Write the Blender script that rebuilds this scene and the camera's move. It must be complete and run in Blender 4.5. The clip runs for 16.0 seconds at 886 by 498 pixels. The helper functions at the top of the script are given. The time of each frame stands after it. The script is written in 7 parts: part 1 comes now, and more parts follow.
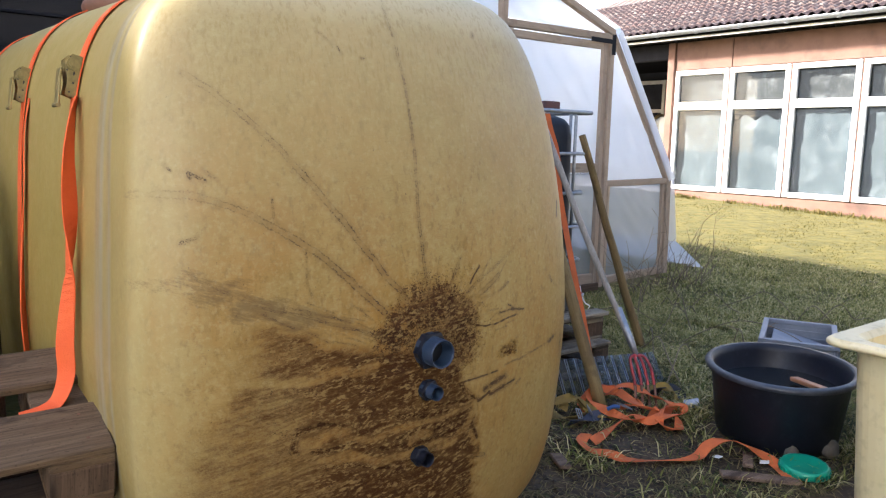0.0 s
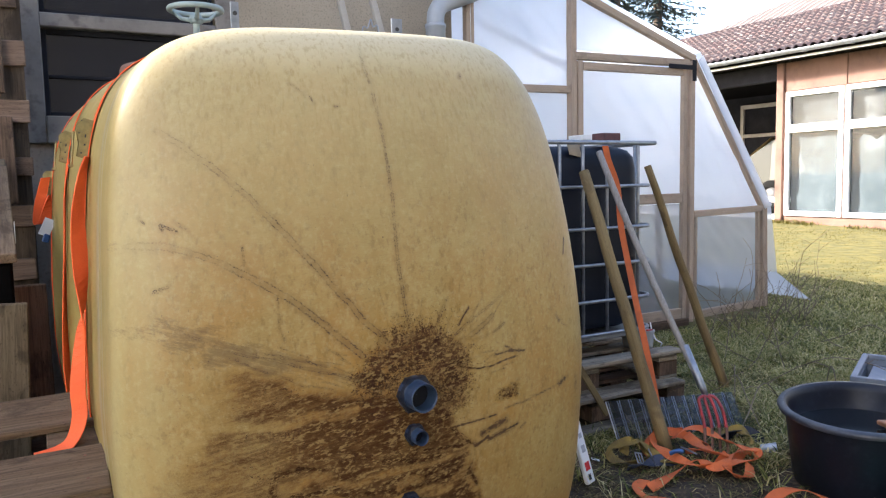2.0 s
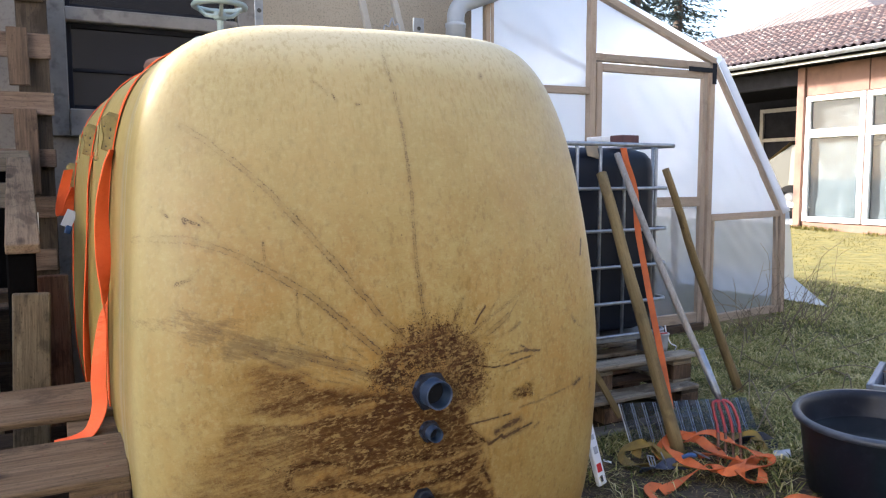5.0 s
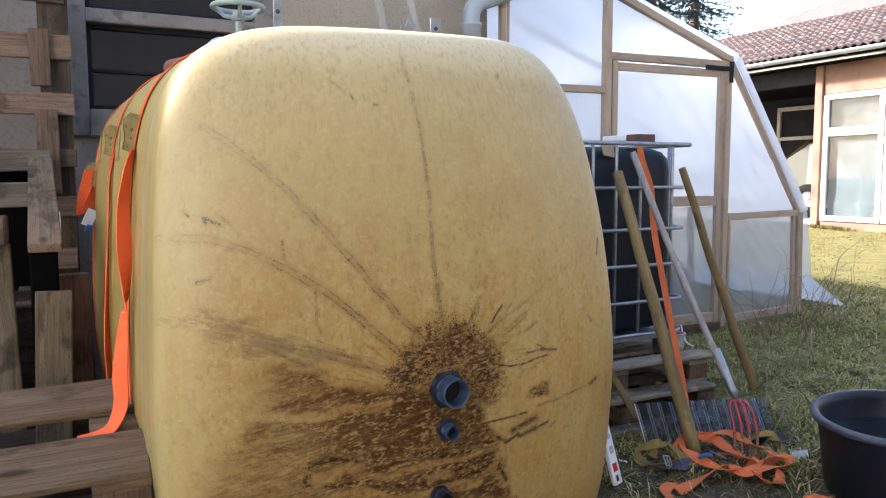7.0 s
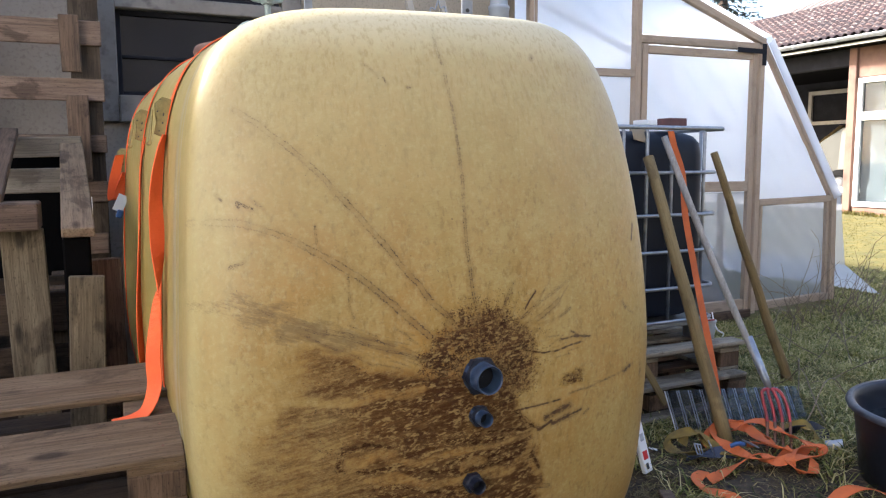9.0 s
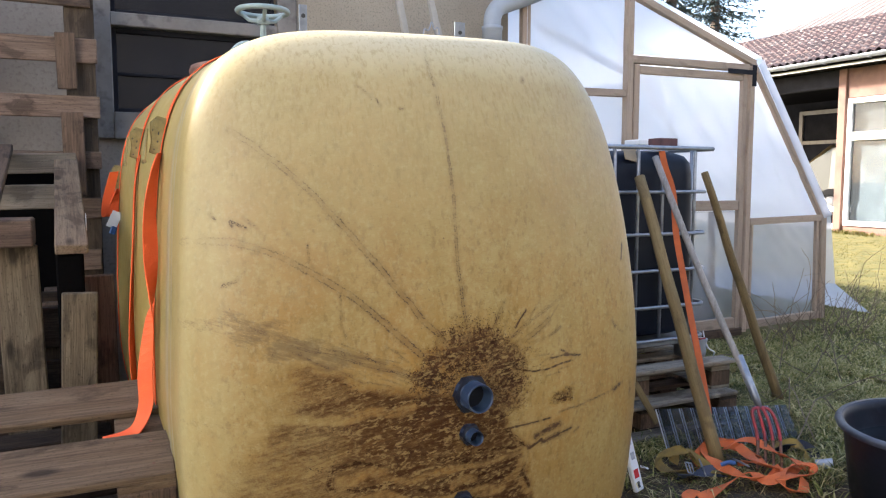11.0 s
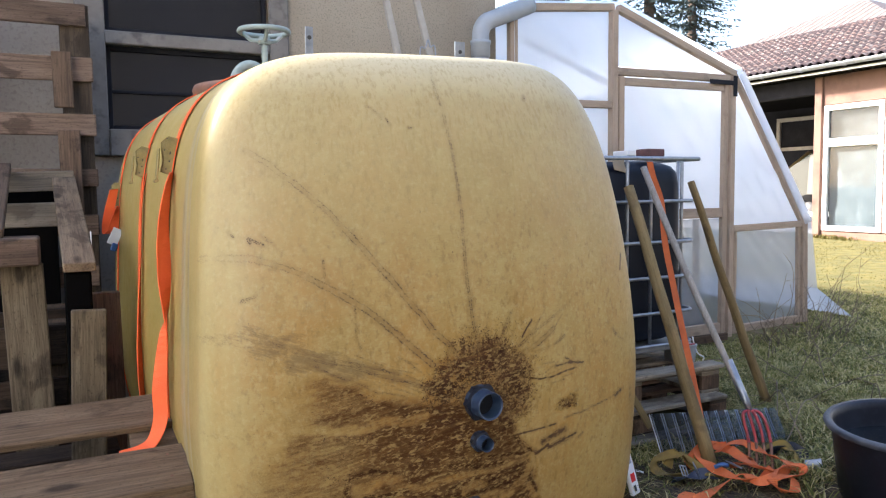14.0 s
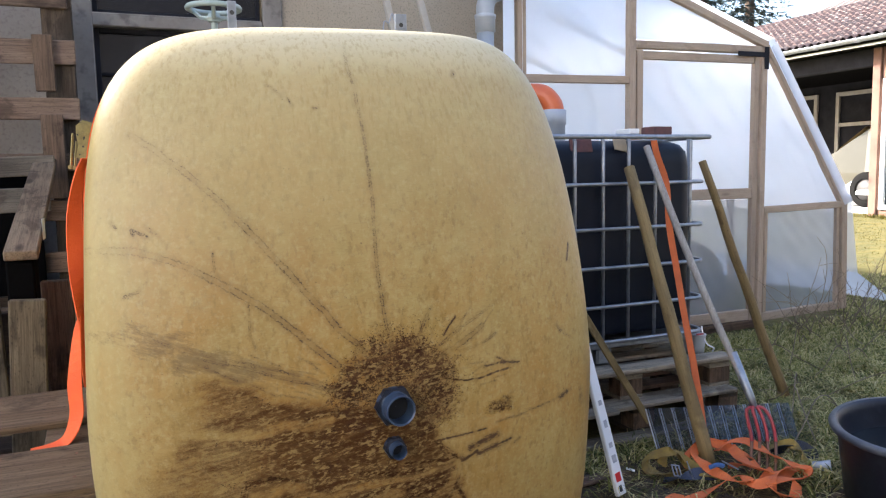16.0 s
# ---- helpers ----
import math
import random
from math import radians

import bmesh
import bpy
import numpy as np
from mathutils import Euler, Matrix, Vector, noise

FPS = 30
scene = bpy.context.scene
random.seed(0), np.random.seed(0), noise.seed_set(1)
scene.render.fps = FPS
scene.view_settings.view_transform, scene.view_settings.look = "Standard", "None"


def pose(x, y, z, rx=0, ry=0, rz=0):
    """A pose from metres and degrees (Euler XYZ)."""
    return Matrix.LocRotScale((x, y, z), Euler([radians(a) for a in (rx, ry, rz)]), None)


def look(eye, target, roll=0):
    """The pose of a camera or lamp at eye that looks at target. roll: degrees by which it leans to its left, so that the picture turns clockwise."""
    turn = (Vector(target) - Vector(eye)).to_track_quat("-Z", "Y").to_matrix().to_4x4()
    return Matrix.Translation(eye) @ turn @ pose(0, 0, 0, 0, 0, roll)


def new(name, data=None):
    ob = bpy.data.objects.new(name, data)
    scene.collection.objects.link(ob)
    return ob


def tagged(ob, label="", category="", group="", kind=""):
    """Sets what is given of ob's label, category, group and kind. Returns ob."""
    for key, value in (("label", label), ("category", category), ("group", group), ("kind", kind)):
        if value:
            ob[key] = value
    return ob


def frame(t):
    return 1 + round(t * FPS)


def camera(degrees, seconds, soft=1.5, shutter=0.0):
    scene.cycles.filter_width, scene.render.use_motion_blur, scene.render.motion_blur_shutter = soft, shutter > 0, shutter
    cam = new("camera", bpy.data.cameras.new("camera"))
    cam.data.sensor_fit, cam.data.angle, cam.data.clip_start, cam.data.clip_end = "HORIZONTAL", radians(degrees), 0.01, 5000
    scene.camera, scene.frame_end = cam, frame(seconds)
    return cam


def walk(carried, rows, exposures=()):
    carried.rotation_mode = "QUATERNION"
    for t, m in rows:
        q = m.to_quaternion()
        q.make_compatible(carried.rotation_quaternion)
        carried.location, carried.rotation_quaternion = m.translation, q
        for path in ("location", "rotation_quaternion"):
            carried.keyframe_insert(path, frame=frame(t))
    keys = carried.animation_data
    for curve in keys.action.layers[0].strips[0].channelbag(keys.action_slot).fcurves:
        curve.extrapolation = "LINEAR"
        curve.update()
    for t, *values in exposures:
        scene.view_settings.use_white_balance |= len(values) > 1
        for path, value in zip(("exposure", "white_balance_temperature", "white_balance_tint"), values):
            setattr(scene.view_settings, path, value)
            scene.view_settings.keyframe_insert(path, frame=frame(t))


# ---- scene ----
cam = camera(61.2, 16.0, soft=1.2)
PATH = [
    (0, (0.644, 0.628, 1.249), (1.87, 2.183, 0.968), 1.4),
    (0.5, (0.777, 0.549, 1.27), (1.876, 2.206, 1.063), 0.4),
    (1, (0.899, 0.503, 1.265), (1.853, 2.249, 1.059), -1.5),
    (1.5, (0.919, 0.494, 1.265), (1.912, 2.221, 1.089), -1.0),
    (2, (0.916, 0.466, 1.26), (1.886, 2.205, 1.075), -1.2),
    (2.5, (0.909, 0.457, 1.255), (1.864, 2.201, 1.043), -1.0),
    (3, (0.899, 0.451, 1.255), (1.838, 2.205, 1.047), -0.7),
    (5.5, (0.903, 0.461, 1.262), (1.841, 2.218, 1.085), -0.2),
    (6, (0.901, 0.447, 1.263), (1.845, 2.202, 1.098), -0.5),
    (6.5, (0.899, 0.445, 1.264), (1.838, 2.203, 1.104), -0.5),
    (7, (0.892, 0.454, 1.262), (1.795, 2.229, 1.072), -0.2),
    (7.5, (0.881, 0.475, 1.256), (1.778, 2.251, 1.051), -0.1),
    (8, (0.875, 0.475, 1.254), (1.764, 2.253, 1.034), -0.0),
    (8.5, (0.876, 0.479, 1.254), (1.731, 2.272, 1.022), -0.0),
    (9, (0.881, 0.483, 1.257), (1.726, 2.281, 1.031), -0.3),
    (9.5, (0.88, 0.48, 1.261), (1.754, 2.268, 1.065), -0.2),
    (12, (0.878, 0.46, 1.266), (1.729, 2.261, 1.086), 0.2),
    (12.5, (0.886, 0.46, 1.267), (1.727, 2.265, 1.085), 0.0),
    (13, (0.884, 0.449, 1.268), (1.718, 2.258, 1.089), -0.3),
    (13.5, (0.868, 0.446, 1.277), (1.706, 2.253, 1.092), -0.4),
    (14, (0.794, 0.437, 1.28), (1.7, 2.213, 1.123), -0.7),
    (14.5, (0.744, 0.444, 1.271), (1.689, 2.189, 1.024), 0.3),
    (15, (0.852, 0.4, 1.266), (1.69, 2.204, 1.053), -1.4),
    (15.5, (1.054, 0.361, 1.282), (1.828, 2.193, 1.075), -0.5),
    (16, (1.155, 0.435, 1.288), (1.924, 2.269, 1.079), -1.1),
]
walk(cam, [(t, look(eye, target, roll)) for t, eye, target, roll in PATH], [(0, 2.68, 6450, 14), (1, 2.7, 6450, 14), (2.2, 2.78, 6450, 14), (5.5, 2.86, 6450, 14), (16, 2.86, 6450, 14)])

# ---- light ----
world = bpy.data.worlds.new("world")
scene.world = world
world.use_nodes = True
wn = world.node_tree
sky = wn.nodes.new("ShaderNodeTexSky")
sky.sky_type = "NISHITA"
sky.sun_disc = False
SUN_EL, SUN_AZ = radians(30), radians(-46)
sky.sun_elevation, sky.sun_rotation = SUN_EL, SUN_AZ
sky.dust_density, sky.air_density = 2.0, 1.0
wn.nodes["Background"].inputs["Strength"].default_value = 0.095
wn.links.new(sky.outputs[0], wn.nodes["Background"].inputs["Color"])
sun = new("sun", bpy.data.lights.new("sun", "SUN"))
sun.data.energy, sun.data.angle, sun.data.color = 3.9, radians(5), (1.0, 0.94, 0.84)
to_sun = Vector((math.sin(SUN_AZ) * math.cos(SUN_EL), math.cos(SUN_AZ) * math.cos(SUN_EL), math.sin(SUN_EL)))
sun.matrix_world = look(to_sun * 40, (0, 0, 0))

# ---- materials ----


def mat(name, c1, c2=None, rough=0.8, scale=6.0, bump=0.2, bscale=60.0, metal=0.0, stretch=(1, 1, 1), c3=None, random_tint=0.0, coat=0.0, space="Object", spec=0.5, sharp=(0.35, 0.65)):
    """Two-scale noise colours, fine grain and relief, in metres."""
    m = bpy.data.materials.new(name)
    m.use_nodes = True
    t = m.node_tree
    b = t.nodes["Principled BSDF"]
    N, L = t.nodes.new, t.links.new
    co = N("ShaderNodeTexCoord")
    mp = N("ShaderNodeMapping")
    mp.inputs["Scale"].default_value = stretch
    L(co.outputs[space], mp.inputs["Vector"])
    vec = mp.outputs[0]
    if random_tint:
        oi = N("ShaderNodeObjectInfo")
        off = N("ShaderNodeVectorMath")
        off.operation = "SCALE"
        off.inputs[0].default_value = (31, 17, 53)
        L(oi.outputs["Random"], off.inputs["Scale"])
        add = N("ShaderNodeVectorMath")
        L(vec, add.inputs[0])
        L(off.outputs[0], add.inputs[1])
        vec = add.outputs[0]
    n1 = N("ShaderNodeTexNoise")
    n1.inputs["Scale"].default_value, n1.inputs["Detail"].default_value, n1.inputs["Roughness"].default_value = scale, 5, 0.65
    L(vec, n1.inputs["Vector"])
    ramp = N("ShaderNodeMapRange")
    ramp.inputs["From Min"].default_value, ramp.inputs["From Max"].default_value = sharp
    L(n1.outputs["Fac"], ramp.inputs["Value"])
    mix = N("ShaderNodeMix")
    mix.data_type = "RGBA"
    mix.inputs["A"].default_value = (*c1, 1)
    mix.inputs["B"].default_value = (*(c2 or c1), 1)
    L(ramp.outputs[0], mix.inputs["Factor"])
    out = mix.outputs["Result"]
    n2 = N("ShaderNodeTexNoise")
    n2.inputs["Scale"].default_value, n2.inputs["Detail"].default_value = bscale, 4
    L(vec, n2.inputs["Vector"])
    if c3:
        r3 = N("ShaderNodeMapRange")
        r3.inputs["From Min"].default_value, r3.inputs["From Max"].default_value = 0.52, 0.72
        L(n2.outputs["Fac"], r3.inputs["Value"])
        m3 = N("ShaderNodeMix")
        m3.data_type = "RGBA"
        L(out, m3.inputs["A"])
        m3.inputs["B"].default_value = (*c3, 1)
        L(r3.outputs[0], m3.inputs["Factor"])
        out = m3.outputs["Result"]
    if random_tint:
        hs = N("ShaderNodeHueSaturation")
        mr = N("ShaderNodeMapRange")
        mr.inputs["To Min"].default_value, mr.inputs["To Max"].default_value = 1 - random_tint, 1 + random_tint
        L(oi.outputs["Random"], mr.inputs["Value"])
        L(mr.outputs[0], hs.inputs["Value"])
        L(out, hs.inputs["Color"])
        out = hs.outputs[0]
    L(out, b.inputs["Base Color"])
    rr = N("ShaderNodeMapRange")
    rr.inputs["To Min"].default_value, rr.inputs["To Max"].default_value = max(rough - 0.1, 0.02), min(rough + 0.1, 1)
    L(n2.outputs["Fac"], rr.inputs["Value"])
    L(rr.outputs[0], b.inputs["Roughness"])
    b.inputs["Metallic"].default_value = metal
    b.inputs["Specular IOR Level"].default_value = spec
    b.inputs["Coat Weight"].default_value = coat
    if bump:
        bp = N("ShaderNodeBump")
        bp.inputs["Strength"].default_value, bp.inputs["Distance"].default_value = bump, 0.004
        L(n2.outputs["Fac"], bp.inputs["Height"])
        L(bp.outputs[0], b.inputs["Normal"])
    return m


def wood(name, c1, c2, c3, long=0, rough=0.85, tint=0.25, knots=0.8):
    """Weathered board: broad streaks, fine fibres, knots and damp stains, shifted from board to board."""
    m = bpy.data.materials.new(name)
    m.use_nodes = True
    t = m.node_tree
    b = t.nodes["Principled BSDF"]
    N, L = t.nodes.new, t.links.new
    co, oi = N("ShaderNodeTexCoord"), N("ShaderNodeObjectInfo")
    off, add = N("ShaderNodeVectorMath"), N("ShaderNodeVectorMath")
    off.operation = "SCALE"
    off.inputs[0].default_value = (31, 17, 53)
    L(oi.outputs["Random"], off.inputs["Scale"])
    L(co.outputs["Object"], add.inputs[0])
    L(off.outputs[0], add.inputs[1])

    def tex(kind, across, along, detail=4):
        mp, n = N("ShaderNodeMapping"), N(kind)
        st = [across] * 3
        st[long] = along
        mp.inputs["Scale"].default_value = st
        n.inputs["Scale"].default_value = 1.0
        if kind == "ShaderNodeTexNoise":
            n.inputs["Detail"].default_value, n.inputs["Roughness"].default_value = detail, 0.6
            n.inputs["Distortion"].default_value = 0.4
        L(add.outputs[0], mp.inputs["Vector"])
        L(mp.outputs[0], n.inputs["Vector"])
        return n.outputs["Fac"] if kind == "ShaderNodeTexNoise" else n.outputs["Distance"]

    def ramp(src, lo, hi, a=0.0, c=1.0):
        r = N("ShaderNodeMapRange")
        r.inputs["From Min"].default_value, r.inputs["From Max"].default_value = lo, hi
        r.inputs["To Min"].default_value, r.inputs["To Max"].default_value = a, c
        L(src, r.inputs["Value"])
        return r.outputs[0]

    def mixc(fac, a, c):
        x = N("ShaderNodeMix")
        x.data_type = "RGBA"
        L(fac, x.inputs["Factor"])
        for v, k in ((a, "A"), (c, "B")):
            if isinstance(v, tuple):
                x.inputs[k].default_value = (*v, 1)
            else:
                L(v, x.inputs[k])
        return x.outputs["Result"]
    broad, fibre, stain = tex("ShaderNodeTexNoise", 22, 2.2, 6), tex("ShaderNodeTexNoise", 240, 11, 5), tex("ShaderNodeTexNoise", 9, 5, 9)
    ring, fleck = tex("ShaderNodeTexNoise", 75, 2.6, 6), tex("ShaderNodeTexNoise", 160, 90, 4)
    knot = tex("ShaderNodeTexVoronoi", 9, 3.2)
    out = mixc(ramp(broad, 0.35, 0.65), c1, c2)
    out = mixc(ramp(fibre, 0.48, 0.7, 0, 0.5), out, c3)
    out = mixc(ramp(ring, 0.5, 0.62, 0, 0.4), out, c3)
    out = mixc(ramp(stain, 0.54, 0.62, 0, 0.65), out, c3)
    out = mixc(ramp(fleck, 0.6, 0.68, 0, 0.55), out, tuple(v * 0.7 for v in c3))
    out = mixc(ramp(knot, 0.08, 0.17, knots, 0), out, tuple(v * 0.55 for v in c3))
    hs = N("ShaderNodeHueSaturation")
    L(ramp(oi.outputs["Random"], 0, 1, 1 - tint, 1 + tint), hs.inputs["Value"])
    L(out, hs.inputs["Color"])
    L(hs.outputs[0], b.inputs["Base Color"])
    L(ramp(fibre, 0, 1, rough - 0.1, min(rough + 0.1, 1)), b.inputs["Roughness"])
    b.inputs["Specular IOR Level"].default_value = 0.3
    bp = N("ShaderNodeBump")
    bp.inputs["Strength"].default_value, bp.inputs["Distance"].default_value = 0.6, 0.004
    L(fibre, bp.inputs["Height"])
    L(bp.outputs[0], b.inputs["Normal"])
    return m


GREY_WOOD = wood("weathered_wood_along_x", (0.1278, 0.08154, 0.0566), (0.2108, 0.1442, 0.1022), (0.03386, 0.02038, 0.01416))
# darker copy of the pallet wood, with the heap's shade in the colour
SHADED_WOOD = wood("shaded_dark_wood", (0.03586, 0.02132, 0.01244), (0.05918, 0.03771, 0.02246), (0.009504, 0.005331, 0.00311))
# cross boards, kept darker than the deck boards
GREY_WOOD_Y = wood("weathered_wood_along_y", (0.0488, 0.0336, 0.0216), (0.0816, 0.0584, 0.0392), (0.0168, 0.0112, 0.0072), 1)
GREY_WOOD_Z = wood("weathered_wood_along_z", (0.09315, 0.05936, 0.03754), (0.1589, 0.1019, 0.06624), (0.02608, 0.01568, 0.01104), 2)
WORN_WOOD = wood("worn_pallet_wood", (0.1119, 0.06953, 0.03786), (0.1767, 0.1207, 0.07256), (0.02945, 0.01652, 0.008845))
WORN_WOOD_Z = wood("worn_knotty_wood", (0.15, 0.1, 0.062), (0.23, 0.165, 0.105), (0.05, 0.032, 0.019), 2)
PALLET_GREY = wood("silvered_pallet_wood", (0.19, 0.16, 0.1215), (0.285, 0.2418, 0.1845), (0.057, 0.04464, 0.0324))
DULL_PALE = wood("dull_pale_wood", (0.2, 0.165, 0.125), (0.27, 0.225, 0.175), (0.1, 0.08, 0.06), 2)
PALE_WOOD = wood("pale_planed_wood", (0.35, 0.265, 0.2), (0.42, 0.325, 0.245), (0.29, 0.215, 0.16), 2, 0.75, 0.1, 0.5)
BROWN_POST = wood("brown_post_wood", (0.215, 0.15, 0.066), (0.15, 0.102, 0.045), (0.065, 0.042, 0.02), 2, 0.75, 0.1)
OLIVE_POST = wood("treated_post_wood", (0.28, 0.2, 0.088), (0.21, 0.148, 0.064), (0.13, 0.088, 0.04), 2, 0.75, 0.1)
OLD_PLANK = wood("old_yellowish_plank", (0.1122, 0.08415, 0.05093), (0.1963, 0.1496, 0.09366), (0.02805, 0.01771, 0.009765), 2, 0.85, 0.2)
POLE_GREY = wood("grey_handle_wood", (0.3, 0.275, 0.25), (0.22, 0.2, 0.18), (0.4, 0.39, 0.37), 2, 0.6, 0.05)
WHITE_PAINT = mat("white_paint", (0.8, 0.8, 0.8), (0.72, 0.72, 0.72), 0.5, 3, 0.1, 40)
BLACK_PLASTIC = mat("black_plastic", (0.005, 0.007, 0.014), (0.009, 0.011, 0.019), 0.45, 4, 0.1, 30, c3=(0.015, 0.018, 0.028), spec=0.35)
BLADDER = mat("black_bladder_plastic", (0.005, 0.008, 0.016), (0.008, 0.011, 0.021), 0.5, 2, 0.08, 14, spec=0.2)
GALVANISED = mat("galvanised_steel", (0.34, 0.36, 0.39), (0.22, 0.24, 0.27), 0.45, 20, 0.1, 90, metal=0.7)
ORANGE_WEB = mat("orange_webbing", (0.92, 0.15, 0.035), (0.86, 0.12, 0.03), 0.7, 8, 0.5, 260)
DULL_ORANGE_WEB = mat("dirty_orange_webbing", (0.62, 0.14, 0.035), (0.44, 0.1, 0.03), 0.8, 9, 0.5, 260)
YELLOW_WEB = mat("dirty_yellow_webbing", (0.26, 0.17, 0.03), (0.14, 0.095, 0.03), 0.8, 9, 0.5, 260)
ZINC = mat("yellow_zinc_steel", (0.34, 0.27, 0.11), (0.22, 0.175, 0.075), 0.5, 30, 0.2, 120, metal=0.4)
BLUE_PVC = mat("blue_grey_pvc", (0.027, 0.046, 0.083), (0.02, 0.035, 0.062), 0.4, 12, 0.1, 60)
DARK_HOLE = mat("dark_pipe_inside", (0.006, 0.007, 0.01), (0.009, 0.01, 0.014), 0.6)
GREY_PVC = mat("grey_drain_pvc", (0.36, 0.39, 0.43), (0.3, 0.33, 0.36), 0.45, 5, 0.05, 40)
ORANGE_PVC = mat("orange_drain_pvc", (0.6, 0.13, 0.04), (0.5, 0.1, 0.03), 0.4, 5, 0.05, 40)
CAST = mat("pale_green_enamel", (0.34, 0.4, 0.37), (0.25, 0.31, 0.29), 0.5, 15, 0.2, 50)
# dark so that the added south wall reflects little light
DARK_BLOCKER = mat("dark_blocker_wall", (0.07, 0.07, 0.075), (0.045, 0.046, 0.05), 0.9, 3, 0.4, 30)
PLASTER = mat("beige_roughcast", (0.3, 0.25, 0.192), (0.36, 0.306, 0.238), 0.95, 1.5, 0.7, 95, c3=(0.22, 0.182, 0.138))
GREY_RENDER = mat("grimy_grey_render", (0.25, 0.207, 0.17), (0.3, 0.255, 0.215), 0.95, 2.5, 0.7, 60, c3=(0.22, 0.18, 0.148))
CONCRETE = mat("grey_concrete_render", (0.33, 0.33, 0.33), (0.42, 0.42, 0.41), 0.9, 3, 0.5, 30, c3=(0.24, 0.24, 0.24))
WINDOW_GREY = mat("flaking_grey_window_paint", (0.155, 0.138, 0.124), (0.205, 0.185, 0.167), 0.85, 7, 0.6, 18, c3=(0.1, 0.09, 0.082))
DUSTY_WHITE = mat("dusty_whitewash", (0.42, 0.39, 0.35), (0.34, 0.31, 0.27), 0.85, 9, 0.3, 40)
BRICK_PAINT = mat("red_brown_wall_panel", (0.19, 0.105, 0.078), (0.15, 0.082, 0.06), 0.85, 2, 0.3, 2.5, c3=(0.085, 0.052, 0.042))
TILE = mat("old_red_roof_tile", (0.095, 0.055, 0.05), (0.058, 0.04, 0.038), 0.85, 1.6, 0.4, 11, c3=(0.25, 0.21, 0.19), random_tint=0.3)
CREAM = mat("cream_fibreglass", (0.66, 0.58, 0.36), (0.6, 0.5, 0.28), 0.45, 2.5, 0.1, 25, c3=(0.5, 0.42, 0.24))
RED_STEEL = mat("red_painted_steel", (0.38, 0.03, 0.035), (0.2, 0.03, 0.03), 0.45, 30, 0.2, 90)
RUST = mat("rusty_steel", (0.13, 0.06, 0.035), (0.2, 0.09, 0.05), 0.8, 30, 0.4, 90)
GREEN_LID = mat("green_plastic", (0.0, 0.3, 0.19), (0.0, 0.26, 0.16), 0.35, 8, 0.05, 50)
CRATE_GREY = mat("grey_crate_plastic", (0.22, 0.24, 0.28), (0.17, 0.19, 0.23), 0.5, 8, 0.05, 50)
BRICK_RED = mat("dark_red_brick", (0.14, 0.06, 0.055), (0.1, 0.05, 0.05), 0.9, 20, 0.5, 60)
WATER = mat("dark_water", (0.01, 0.012, 0.014), None, 0.04, bump=0)
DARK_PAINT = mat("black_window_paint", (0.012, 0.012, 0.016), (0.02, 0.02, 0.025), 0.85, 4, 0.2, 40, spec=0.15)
# near black: deep shade put into the colour of boards and rooms
SHADE_BLACK = mat("near_black_shade", (0.0032, 0.0028, 0.0026), (0.002, 0.0018, 0.0018), 0.95, spec=0.04)
CAR_BEIGE = mat("pale_car_paint", (0.06, 0.058, 0.042), (0.048, 0.047, 0.034), 0.35, 1, 0, 10, coat=0.3)
CAR_COVER = mat("yellow_dusty_cover", (0.24, 0.19, 0.1), (0.19, 0.15, 0.08), 0.7, 3, 0.1, 10)
RIM_GREY = mat("dull_grey_wheel", (0.05, 0.05, 0.05), (0.035, 0.035, 0.035), 0.6, 8)
RUBBER = mat("black_rubber", (0.006, 0.006, 0.006), (0.009, 0.009, 0.009), 0.9, spec=0.1)
CARD = mat("brown_card", (0.38, 0.3, 0.2), (0.3, 0.23, 0.15), 0.9, 8)
RED_MARK = mat("red_marking", (0.6, 0.02, 0.02), None, 0.5)
DARK_MARK = mat("dark_marking", (0.03, 0.03, 0.03), None, 0.6)
BLUE_PLASTIC = mat("blue_plastic", (0.03, 0.09, 0.25), None, 0.4)
BARK = mat("conifer_bark", (0.09, 0.065, 0.05), (0.13, 0.1, 0.08), 0.95, 8, 0.6, 30)
NEEDLE = mat("dark_needles", (0.045, 0.066, 0.068), (0.075, 0.105, 0.102), 0.8, 3, 0)
TWIG = mat("dry_twig", (0.16, 0.12, 0.08), (0.22, 0.17, 0.12), 0.9, 10, 0.2)


